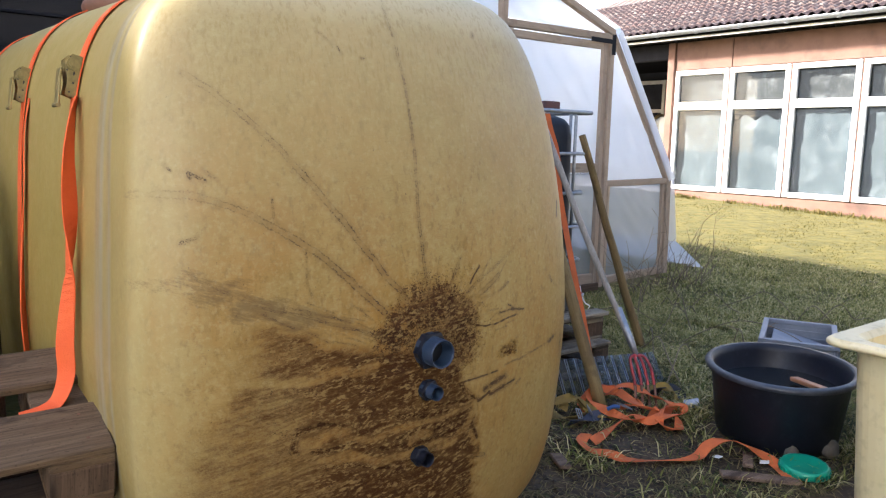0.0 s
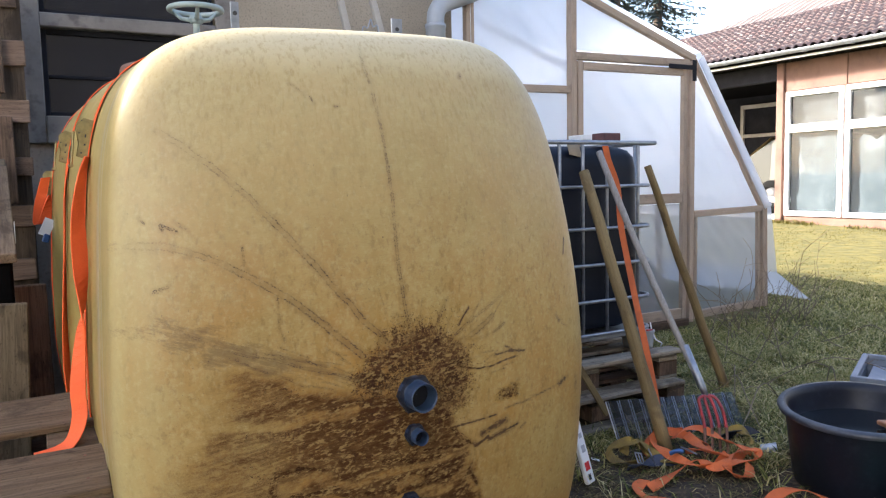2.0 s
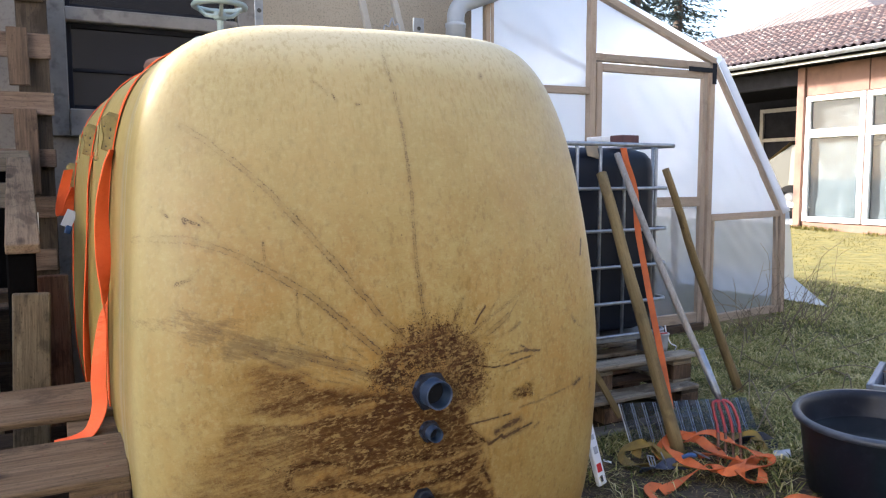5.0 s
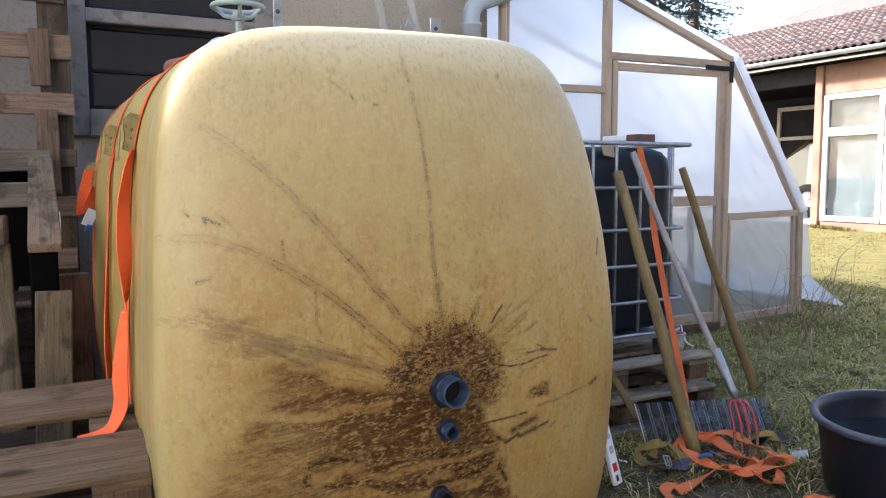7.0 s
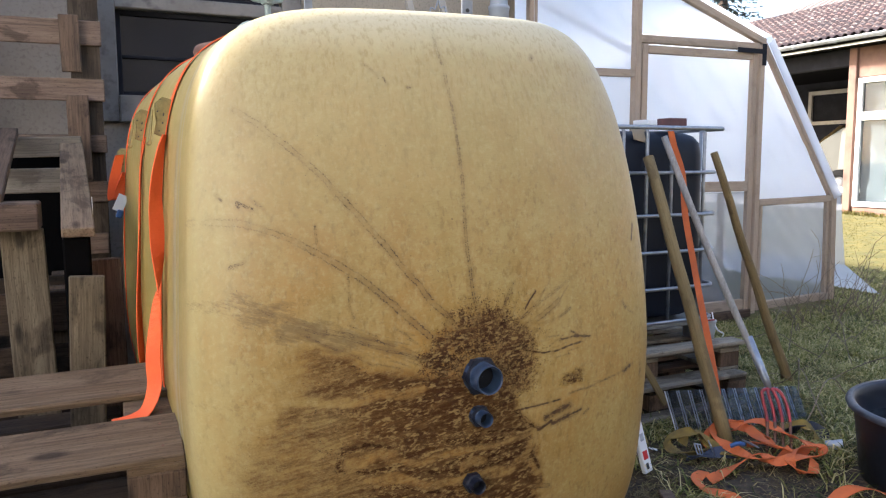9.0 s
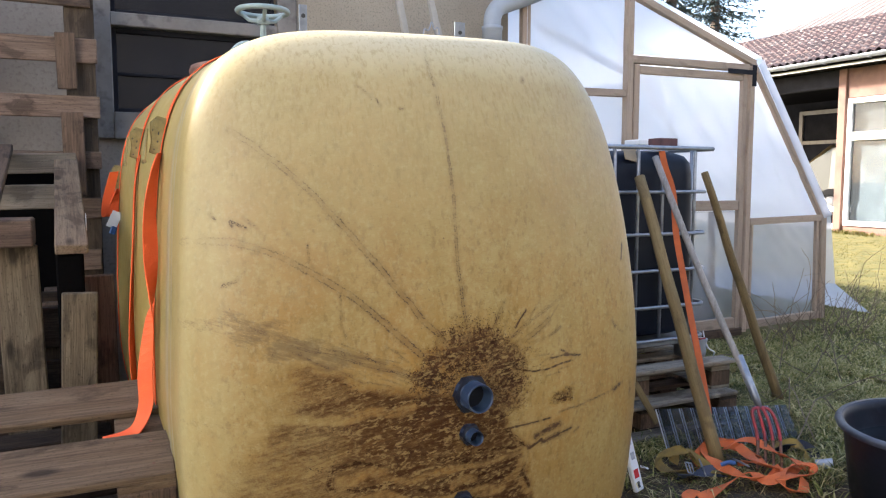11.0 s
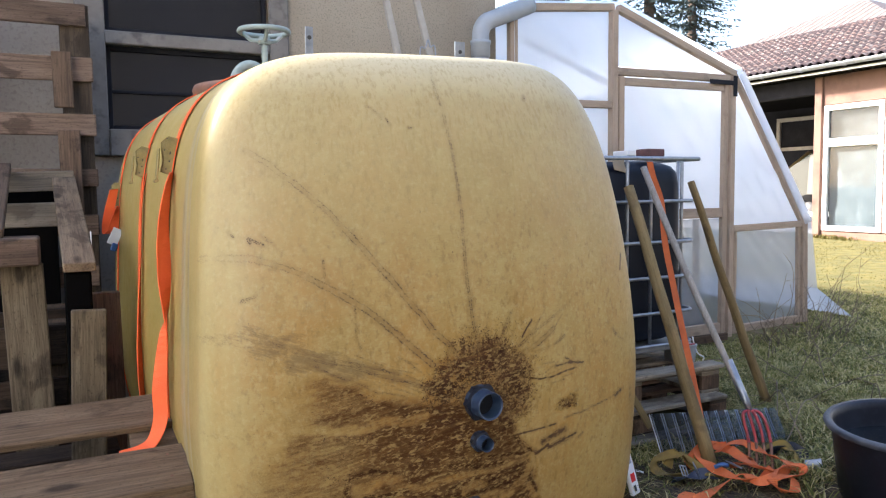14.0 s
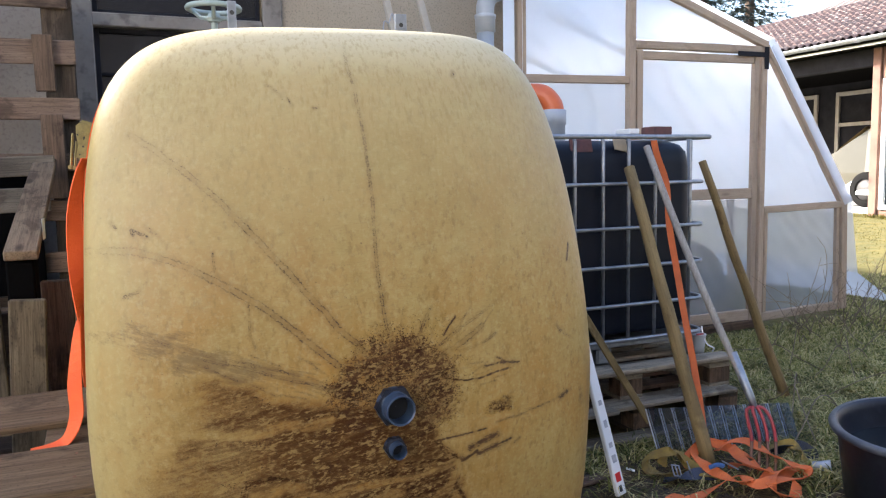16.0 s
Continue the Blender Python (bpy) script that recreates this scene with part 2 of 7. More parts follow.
def film_material(name="milky_film", see_through=0.12, c1=(0.93, 0.96, 0.99), c2=(0.98, 0.99, 1.0)):
    """Milky greenhouse film that lets light through."""
    m = bpy.data.materials.new(name)
    m.use_nodes = True
    t = m.node_tree
    N, L = t.nodes.new, t.links.new
    out = t.nodes["Material Output"]
    t.nodes.remove(t.nodes["Principled BSDF"])
    dif, tra, clear, gl = N("ShaderNodeBsdfDiffuse"), N("ShaderNodeBsdfTranslucent"), N("ShaderNodeBsdfTransparent"), N("ShaderNodeBsdfGlossy")
    co, no = N("ShaderNodeTexCoord"), N("ShaderNodeTexNoise")
    no.inputs["Scale"].default_value, no.inputs["Detail"].default_value = 2.2, 5
    L(co.outputs["Object"], no.inputs["Vector"])
    col = N("ShaderNodeMix")
    col.data_type = "RGBA"
    col.inputs["A"].default_value, col.inputs["B"].default_value = (*c1, 1), (*c2, 1)
    L(no.outputs["Fac"], col.inputs["Factor"])
    for b in (dif, tra):
        L(col.outputs["Result"], b.inputs["Color"])
    clear.inputs["Color"].default_value = (0.93, 0.95, 1, 1)
    gl.inputs["Roughness"].default_value = 0.3
    a, c, d = N("ShaderNodeMixShader"), N("ShaderNodeMixShader"), N("ShaderNodeMixShader")
    a.inputs[0].default_value = 0.84
    L(dif.outputs[0], a.inputs[1]), L(tra.outputs[0], a.inputs[2])
    c.inputs[0].default_value = see_through
    L(a.outputs[0], c.inputs[1]), L(clear.outputs[0], c.inputs[2])
    d.inputs[0].default_value = 0.06
    L(c.outputs[0], d.inputs[1]), L(gl.outputs[0], d.inputs[2])
    L(d.outputs[0], out.inputs["Surface"])
    return m


def glass_material(name, tint, clear_part, rough=0.02):
    """Window glass or clear sheet: part see-through, part gloss."""
    m = bpy.data.materials.new(name)
    m.use_nodes = True
    t = m.node_tree
    N, L = t.nodes.new, t.links.new
    b = t.nodes["Principled BSDF"]
    b.inputs["Base Color"].default_value = (*tint, 1)
    b.inputs["Roughness"].default_value = rough
    clear, mx = N("ShaderNodeBsdfTransparent"), N("ShaderNodeMixShader")
    clear.inputs["Color"].default_value = (0.92, 0.95, 0.97, 1)
    mx.inputs[0].default_value = clear_part
    L(b.outputs[0], mx.inputs[1]), L(clear.outputs[0], mx.inputs[2])
    L(mx.outputs[0], t.nodes["Material Output"].inputs["Surface"])
    return m


FILM = film_material()
# greyer film for the lower panels: the dim interior is in its colour
DIM_FILM = film_material("dim_bluish_film", 0.42, (0.28, 0.31, 0.35), (0.46, 0.49, 0.53))
SKIRT_FILM = film_material("loose_clear_film", 0.3, (0.5, 0.53, 0.56), (0.74, 0.77, 0.8))
# near white, for the gloss on the bends of the clear sheet
RIB_GLINT = mat("painted_rib_glint", (0.78, 0.8, 0.82), (0.5, 0.52, 0.55), 0.3, 30)
WORN_RIM = mat("scuffed_black_plastic", (0.022, 0.025, 0.036), (0.06, 0.065, 0.078), 0.4, 14, 0.2, 70)
FADED_MARK = mat("faded_grey_marking", (0.3, 0.31, 0.33), (0.45, 0.45, 0.46), 0.6, 40)
PANE = glass_material("window_glass", (0.03, 0.035, 0.04), 0.55)
DARK_PANE = glass_material("dark_window_glass", (0.009, 0.0105, 0.016), 0.15, 0.06)
CLEAR_SHEET = glass_material("clear_corrugated_plastic", (0.05, 0.058, 0.072), 0.5, 0.1)
UPPER_FILM = mat("dull_film_behind_glass", (0.2, 0.21, 0.2), (0.13, 0.135, 0.13), 0.35, 1.3, 0.5, 7, c3=(0.42, 0.44, 0.44))
INNER_FILM = mat("pale_film_behind_glass", (0.3, 0.365, 0.385), (0.18, 0.24, 0.26), 0.4, 1.6, 0.4, 6, c3=(0.42, 0.475, 0.495))

# ---- mesh helpers ----


def part(name, bm, material, parent=None, label="", smooth=False):
    """One mesh object out of a bmesh, as a thing of its own or a part under one."""
    me = bpy.data.meshes.new(name)
    bm.to_mesh(me)
    bm.free()
    me.materials.append(material)
    if smooth:
        for p in me.polygons:
            p.use_smooth = True
    ob = new(name, me)
    if parent:
        ob.parent = parent
    if label:
        ob["label"] = label
    return ob


def thing(name, label, category, group="", at=(0, 0, 0), kind=""):
    ob = new(name)
    ob.empty_display_size = 0.1
    ob.location = at
    return tagged(ob, label, category, group, kind)


def box(bm, lo, hi, m=None, bevel=0.0):
    """A box between two corners, turned by m, with bevelled edges."""
    lo, hi = Vector(lo), Vector(hi)
    g = bmesh.ops.create_cube(bm, size=1, matrix=Matrix.Translation((lo + hi) / 2) @ Matrix.Diagonal((*(hi - lo), 1)))
    vs = g["verts"]
    if bevel:
        es = {e for v in vs for e in v.link_edges}
        r = bmesh.ops.bevel(bm, geom=list(es), offset=bevel, segments=1, affect="EDGES")
        vs = list({v for f in r["faces"] for v in f.verts} | {v for v in vs if v.is_valid})
    if m is not None:
        bmesh.ops.transform(bm, matrix=m, verts=vs)
    return bm


def boxed(lo, hi, m=None, bevel=0.004):
    return box(bmesh.new(), lo, hi, m, bevel)


def beam(a, b, w, h, up=(0, 0, 1), bevel=0.004):
    """A bar from a to b, w wide and h thick towards up; its mesh runs along z."""
    a, b = Vector(a), Vector(b)
    z = (b - a).normalized()
    x = Vector(up).cross(z)
    if x.length < 1e-4:
        x = Vector((1, 0, 0))
    x.normalize()
    y = z.cross(x)
    m = Matrix((x, y, z)).transposed().to_4x4()
    m.translation = a
    return boxed((-w / 2, -h / 2, 0), (w / 2, h / 2, (b - a).length), None, bevel), m


def bar(name, a, b, w, h, material, parent=None, up=(0, 0, 1), label="", bevel=0.004):
    bm, m = beam(a, b, w, h, up, bevel)
    ob = part(name, bm, material, parent, label)
    ob.matrix_basis = m
    return ob


def tube(bm, pts, r, n=10, closed=False, caps=True, squash=1.0):
    """A round rod along points; r may be one radius or one for each point."""
    pts = [Vector(p) for p in pts]
    rs = r if isinstance(r, (list, tuple)) else [r] * len(pts)
    rings, side = [], None
    for i, p in enumerate(pts):
        if closed:
            d = pts[(i + 1) % len(pts)] - pts[i - 1]
        else:
            d = pts[min(i + 1, len(pts) - 1)] - pts[max(i - 1, 0)]
        d.normalize()
        if side is None:
            side = d.orthogonal().normalized()
        side = (side - d * side.dot(d)).normalized()
        other = d.cross(side)
        rings.append([bm.verts.new(p + rs[i] * (math.cos(k * math.tau / n) * side + squash * math.sin(k * math.tau / n) * other)) for k in range(n)])
    for i in range(len(rings) if closed else len(rings) - 1):
        a, b = rings[i], rings[(i + 1) % len(rings)]
        for k in range(n):
            bm.faces.new((a[k], a[(k + 1) % n], b[(k + 1) % n], b[k]))
    if caps and not closed:
        bm.faces.new(rings[0][::-1])
        bm.faces.new(rings[-1])
    bmesh.ops.recalc_face_normals(bm, faces=bm.faces)
    return bm


def lathe(bm, profile, n=32, m=None, ax=1.0, ay=1.0, closed=False):
    """Turns a profile of (radius, height) round z."""
    rings = [[bm.verts.new((ax * r * math.cos(k * math.tau / n), ay * r * math.sin(k * math.tau / n), z)) for k in range(n)] for r, z in profile]
    for a, b in zip(rings, rings[1:]):
        for k in range(n):
            bm.faces.new((a[k], a[(k + 1) % n], b[(k + 1) % n], b[k]))
    if closed:
        bm.faces.new(rings[0][::-1])
        bm.faces.new(rings[-1])
    if m is not None:
        bmesh.ops.transform(bm, matrix=m, verts=bm.verts)
    bmesh.ops.recalc_face_normals(bm, faces=bm.faces)
    return bm


def ribbon(bm, pts, w, sides, thick=0.003):
    """A flat band along points; sides gives its width direction at each point."""
    rows = []
    for i, p in enumerate(pts):
        p = Vector(p)
        s = Vector(sides[i] if isinstance(sides, list) else sides).normalized() * w / 2
        d = (Vector(pts[min(i + 1, len(pts) - 1)]) - Vector(pts[max(i - 1, 0)])).normalized()
        n = d.cross(s).normalized() * thick / 2
        rows.append([bm.verts.new(v) for v in (p - s - n, p + s - n, p + s + n, p - s + n)])
    for a, b in zip(rows, rows[1:]):
        for k in range(4):
            bm.faces.new((a[k], a[(k + 1) % 4], b[(k + 1) % 4], b[k]))
    bm.faces.new(rows[0][::-1])
    bm.faces.new(rows[-1])
    bmesh.ops.recalc_face_normals(bm, faces=bm.faces)
    return bm


def spline(pts, n=8):
    """A smooth curve through points."""
    P = [Vector(p) for p in pts]
    P = [2 * P[0] - P[1]] + P + [2 * P[-1] - P[-2]]
    out = []
    for i in range(1, len(P) - 2):
        for k in range(n):
            t = k / n
            out.append(0.5 * (2 * P[i] + (P[i + 1] - P[i - 1]) * t + (2 * P[i - 1] - 5 * P[i] + 4 * P[i + 1] - P[i + 2]) * t * t + (3 * P[i] - P[i - 1] - 3 * P[i + 1] + P[i + 2]) * t ** 3))
    return out + [P[-2]]


def ground_z(x, y):
    s = min(max((x - 3.5) / 9, 0), 1)
    return (0.375 + 0.03 * min(max(y - 6.4, -3), 3)) * (3 * s * s - 2 * s ** 3)

# ---- setting: ground, yard building, added unseen walls ----


def ground_material():
    m = bpy.data.materials.new("worn_lawn")
    m.use_nodes = True
    t = m.node_tree
    N, L = t.nodes.new, t.links.new
    b = t.nodes["Principled BSDF"]
    geo = N("ShaderNodeNewGeometry")
    big, mid, fine = (N("ShaderNodeTexNoise") for _ in range(3))
    for n, s, d in ((big, 0.9, 4), (mid, 7, 6), (fine, 60, 5)):
        n.inputs["Scale"].default_value, n.inputs["Detail"].default_value = s, d
        L(geo.outputs["Position"], n.inputs["Vector"])

    def ramp(src, lo, hi):
        r = N("ShaderNodeMapRange")
        r.inputs["From Min"].default_value, r.inputs["From Max"].default_value = lo, hi
        L(src, r.inputs["Value"])
        return r.outputs[0]

    def mixc(fac, a, c):
        x = N("ShaderNodeMix")
        x.data_type = "RGBA"
        L(fac, x.inputs["Factor"])
        for s, k in ((a, "A"), (c, "B")):
            if isinstance(s, tuple):
                x.inputs[k].default_value = (*s, 1)
            else:
                L(s, x.inputs[k])
        return x.outputs["Result"]
    grass = mixc(ramp(mid.outputs["Fac"], 0.35, 0.65), (0.053, 0.053, 0.008), (0.118, 0.096, 0.018))
    grass = mixc(ramp(fine.outputs["Fac"], 0.45, 0.7), grass, (0.11, 0.097, 0.024))
    mud = mixc(ramp(mid.outputs["Fac"], 0.35, 0.65), (0.024, 0.015, 0.009), (0.06, 0.039, 0.022))
    mud = mixc(ramp(fine.outputs["Fac"], 0.5, 0.7), mud, (0.12, 0.082, 0.042))
    at = N("ShaderNodeAttribute")
    at.attribute_name = "mud"
    add = N("ShaderNodeMath")
    L(at.outputs["Fac"], add.inputs[0])
    sh = N("ShaderNodeMath")
    sh.operation = "MULTIPLY_ADD"
    sh.inputs[1].default_value, sh.inputs[2].default_value = 1.2, -0.6
    L(mid.outputs["Fac"], sh.inputs[0])
    L(sh.outputs[0], add.inputs[1])
    L(mixc(ramp(add.outputs[0], 0.3, 0.75), grass, mud), b.inputs["Base Color"])
    b.inputs["Roughness"].default_value = 0.95
    bp = N("ShaderNodeBump")
    bp.inputs["Strength"].default_value, bp.inputs["Distance"].default_value = 0.8, 0.03
    L(mid.outputs["Fac"], bp.inputs["Height"])
    L(bp.outputs[0], b.inputs["Normal"])
    return m


def mud_at(x, y):
    """1 on the trodden soil round the tank, 0 on the lawn."""
    d = math.hypot((x - 2.7) / 1.15, (y - 2.3) / 0.95)
    # unseen soil in front, added to cut light bounced onto the tank
    e = math.hypot((x - 1.4) / 2.0, (y - 0.6) / 1.7)
    h = math.hypot((x - 3.3) / 0.62, (y - 2.7) / 0.42)
    return min(max(1.72 - min(d, e), 1.5 - h, 0), 1)


def build_ground():
    near = [i * 0.06 for i in range(-60, 150)]
    xs = [-400, -120, -40, -15, -8] + [v for v in near if v > -3.6] + [9.5 + i * 0.5 for i in range(14)] + [20, 30, 60, 140, 420]
    ys = [-400, -120, -40, -15, -6] + [-3 + i * 0.06 for i in range(140)] + [5.6 + i * 0.5 for i in range(20)] + [18, 30, 60, 140, 420]
    verts, mud = [], []
    for y in ys:
        for x in xs:
            k = max(0, 1 - max(abs(x - 4) - 6, abs(y - 3) - 5, 0) / 4)
            z = ground_z(x, y) + k * (0.018 * noise.noise((x * 2.2, y * 2.2, 0)) + 0.010 * noise.noise((x * 9, y * 9, 3)))
            verts.append((x, y, z - 0.008))
            mud.append(mud_at(x, y))
    w = len(xs)
    faces = [(j * w + i, j * w + i + 1, (j + 1) * w + i + 1, (j + 1) * w + i) for j in range(len(ys) - 1) for i in range(w - 1)]
    me = bpy.data.meshes.new("ground")
    me.from_pydata(verts, [], faces)
    me.attributes.new("mud", "FLOAT", "POINT").data.foreach_set("value", mud)
    me.materials.append(ground_material())
    for p in me.polygons:
        p.use_smooth = True
    return tagged(new("ground", me), "uneven trodden soil running into worn lawn", "ground", kind="structure")


build_ground()

WALL_Y = 4.78


def build_yard_building():
    """Plastered wall with a framed dark window; the window opening goes through."""
    w = thing("wall_north", "beige roughcast wall of a low outbuilding", "wall", kind="structure")
    x0, x1, z0, z1 = 1.035, 1.915, 1.62, 2.55
    y0, y1, top = WALL_Y, WALL_Y + 0.3, 3.3
    for n, lo, hi in (("wall_panel", (-3.4, y0, -0.1), (x0, y1, top)), ("wall_panel", (x1, y0, -0.1), (3.42, y1, top)),
                      ("wall_panel", (x0, y0, -0.1), (x1, y1, z0)), ("wall_panel", (x0, y0, z1), (x1, y1, top))):
        part(n, boxed(lo, hi, None, 0), GREY_RENDER if lo[0] < x1 and hi[2] < top or hi[0] == x0 else PLASTER, w)
    part("end_wall", boxed((3.3, y1, -0.1), (3.42, 12, top), None, 0), PLASTER, w)
    part("back_wall", boxed((-3.4, 11.7, -0.1), (3.3, 12, top), None, 0), PLASTER, w)
    # unseen roof; height and overhang place its shadow at the tank rim
    part("roof_slab", boxed((-3.4, y0 - 0.25, top), (3.6, 12.2, top + 0.18), None, 0.01), CONCRETE, w)
    part("inner_floor", boxed((-3.4, y1, -0.05), (3.3, 11.7, 0.0), None, 0), SHADE_BLACK, w)
    win = thing("window_1", "dark old window in a flaking grey concrete surround", "window", kind="structure")
    for lo, hi in (((x0 - 0.13, y0 - 0.03, z0 - 0.14), (x0 + 0.01, y0 - 0.002, z1)), ((x1 - 0.01, y0 - 0.03, z0 - 0.14), (x1 + 0.1, y0 - 0.002, z1)),
                   ((x0 + 0.01, y0 - 0.04, z0 - 0.14), (x1 - 0.01, y0 - 0.002, z0))):
        part("surround", boxed(lo, hi, None, 0.006), WINDOW_GREY, win)
    part("transom", boxed((x0 + 0.005, y0 - 0.03, 2.06), (x1 - 0.012, y0 + 0.08, 2.13), None, 0.006), WINDOW_GREY, win)
    for a, b in ((z0, 2.06), (2.13, z1)):
        part("pane", boxed((x0 + 0.03, y0 + 0.05, a + 0.02), (x1 - 0.03, y0 + 0.056, b - 0.02), None, 0), DARK_PANE, win)
        for lo, hi in (((x0 + 0.002, y0 + 0.03, a), (x0 + 0.035, y0 + 0.08, b)), ((x1 - 0.035, y0 + 0.03, a), (x1 - 0.013, y0 + 0.08, b)),
                       ((x0 + 0.035, y0 + 0.03, a), (x1 - 0.035, y0 + 0.08, a + 0.025)), ((x0 + 0.035, y0 + 0.03, b - 0.025), (x1 - 0.035, y0 + 0.08, b))):
            part("window_frame", boxed(lo, hi, None, 0.003), DARK_PAINT, win)
    part("glazing_bar", boxed((x0 + 0.036, y0 + 0.028, 1.815), (x1 - 0.036, y0 + 0.078, 1.83), None, 0.002), DARK_PAINT, win)
    # unseen closing wall, kept low so light from the west passes
    wing = thing("wall_west", "added unseen low plastered wall along the yard", "wall", kind="structure")
    part("wall_panel", boxed((-10.4, -9, -0.2), (-10, 4.7, 1.3), None, 0), PLASTER, wing)
    # unseen slab and the wall below it, added to shade the foreground
    part("shade_slab", boxed((-9.9, y0 + 0.02, top + 0.19), (-2.9, 5.8, 8.0), None, 0), PLASTER, w)
    part("wall_panel", boxed((-9.9, y0, -0.1), (-3.41, y1, top + 0.18), None, 0), PLASTER, w)
    # no such wall is seen; it blocks low southern sky from the tank
    south = thing("south_blocker", "unseen dark wall added to hold back light from the south", "wall", kind="structure")
    part("wall_panel", boxed((-2, -6.9, -0.2), (14, -6.5, 9.0), None, 0), DARK_BLOCKER, south)
    # added out of view to keep western light off the heap
    wing = thing("heap_shade_wall", "unseen low wall added to shade the pallet heap", "wall", kind="structure")
    part("wall_panel", boxed((-0.66, 2.2, -0.1), (-0.5, y0 - 0.06, 0.95), None, 0), PLASTER, wing)
    # reflector out of view, added to brighten the tank's left corner
    pale = thing("bounce_wall", "unseen white wall added to bounce sun onto the tank corner", "wall", kind="structure")
    part("wall_panel", boxed((-11, -5.4, -0.2), (-2.6, -5, 8.0), None, 0), WHITE_PAINT, pale)
    return w


build_yard_building()

# ---- the fibreglass tank ----
TX, TZ, TB = 1.668, 0.879, 0.749
TANK_LEAN = 0.0245
PIPE_X, PIPE_Z = 1.676, 0.77


def tank_half(z, side=1):
    """Half the tank's width at a height, to its right (1) or left (-1): it narrows upwards."""
    s = min(max((z - 0.75) / 0.85, 0), 1) ** 1.274
    d = min(max((0.6 - z) / 0.5, 0), 1)
    return 0.6444 - 0.1269 * s + 0.05 * d * d if side > 0 else 0.619 - 0.0412 * s - 0.04 * min(max((0.78 - z) / 0.5, 0), 1.3) ** 2


def tank_power(side):
    """How square the outline's corners are."""
    return 6.0 if side > 0 else 5.17


def tank_rho(x, z):
    n = tank_power(x - TX)
    return (abs((x - TX) / tank_half(z, x - TX)) ** n + abs((z - TZ) / TB) ** n) ** (1 / n)


def tank_lift(x, z):
    """The top rises a little to the right."""
    return TANK_LEAN * (x - TX) * min(max((z - TZ) / TB, 0), 1) ** 2


def tank_front(x, z):
    """Depth of the bulging front at a place of its outline."""
    r = min(tank_rho(x, z), 1.0)
    return 1.983 + 0.262 * (x - TX) ** 2 + 0.215 * (z - 0.8) ** 2 + 0.08 * (1 - math.sqrt(max(1 - r ** 9, 0)))


# dried runs of residue on the front: a line in x, z from the outlet outwards, its width and strength
RUN_UP = [(1.677, 0.897), (1.663, 0.971), (1.654, 1.05), (1.652, 1.127), (1.653, 1.218), (1.651, 1.308), (1.646, 1.4), (1.637, 1.466), (1.631, 1.533), (1.632, 1.571)]
RUN_STEEP = [(1.608, 0.899), (1.554, 0.962), (1.493, 1.036), (1.447, 1.094), (1.403, 1.147), (1.349, 1.211), (1.307, 1.258), (1.26, 1.301), (1.214, 1.34), (1.168, 1.373)]
RUN_FLAT = [(1.556, 0.872), (1.512, 0.911), (1.463, 0.957), (1.416, 0.999), (1.37, 1.032), (1.315, 1.068), (1.26, 1.098), (1.207, 1.121), (1.155, 1.136), (1.102, 1.136)]
RUN_LOW = [(1.545, 0.818), (1.483, 0.84), (1.433, 0.857), (1.362, 0.883), (1.304, 0.9), (1.249, 0.921), (1.185, 0.955), (1.144, 0.981)]
RUN_UPPER_LOW = [(1.471, 0.856), (1.386, 0.888), (1.305, 0.908), (1.244, 0.935)]
STREAKS = [(RUN_UP, 0.0095, 1.1), (RUN_STEEP, 0.011, 1.19), (RUN_FLAT, 0.012, 1.19), (RUN_LOW, 0.007, 1.1), (RUN_UPPER_LOW, 0.006, 1.0), ([(1.425, 0.821), (1.337, 0.864), (1.281, 0.894)], 0.005, 1.0)]
# scratches and dribbles beside the outlet
STREAKS += [
    ([(1.805, 0.913), (1.819, 0.931), (1.836, 0.948)], 0.005, 1.25), ([(1.762, 0.869), (1.804, 0.9), (1.87, 0.936), (1.935, 0.967), (1.974, 0.984)], 0.009, 1.19),
    ([(1.769, 0.836), (1.78, 0.857), (1.82, 0.884)], 0.008, 1.19), ([(1.72, 0.88), (1.75, 0.93), (1.772, 0.975)], 0.008, 1.1), ([(1.79, 0.862), (1.85, 0.89), (1.905, 0.925)], 0.01, 1.1), ([(1.801, 0.81), (1.866, 0.8), (1.92, 0.802), (1.987, 0.81)], 0.006, 1.2),
    ([(1.911, 0.825), (1.958, 0.825), (2.011, 0.821)], 0.0055, 1.25), ([(1.96, 0.826), (2.011, 0.822)], 0.009, 1.2), ([(1.945, 0.841), (1.977, 0.825)], 0.005, 1.2),
    ([(1.854, 0.874), (1.889, 0.878)], 0.009, 0.9), ([(1.909, 0.885), (1.945, 0.9)], 0.007, 1.05), ([(1.809, 0.848), (1.85, 0.862)], 0.008, 0.95),
    ([(2.137, 0.895), (2.153, 0.878)], 0.008, 1.15), ([(2.162, 0.87), (2.186, 0.857)], 0.005, 1.1), ([(2.151, 0.703), (2.175, 0.713)], 0.011, 1.25),
    ([(1.945, 0.679), (2.039, 0.69), (2.156, 0.705)], 0.005, 1.1), ([(1.778, 0.663), (1.849, 0.668), (1.917, 0.672)], 0.006, 1.2),
    ([(1.871, 0.632), (1.903, 0.643), (1.948, 0.649)], 0.013, 1.3), ([(1.89, 0.615), (1.941, 0.623), (1.988, 0.631)], 0.01, 1.3), ([(2.001, 0.619), (2.017, 0.626)], 0.008, 1.1),
    ([(2.187, 1.053), (2.201, 1.092)], 0.008, 1.25), ([(2.232, 0.701), (2.239, 0.666)], 0.01, 1.15), ([(1.785, 0.66), (1.815, 0.63), (1.847, 0.602), (1.889, 0.622)], 0.012, 1.25),
]
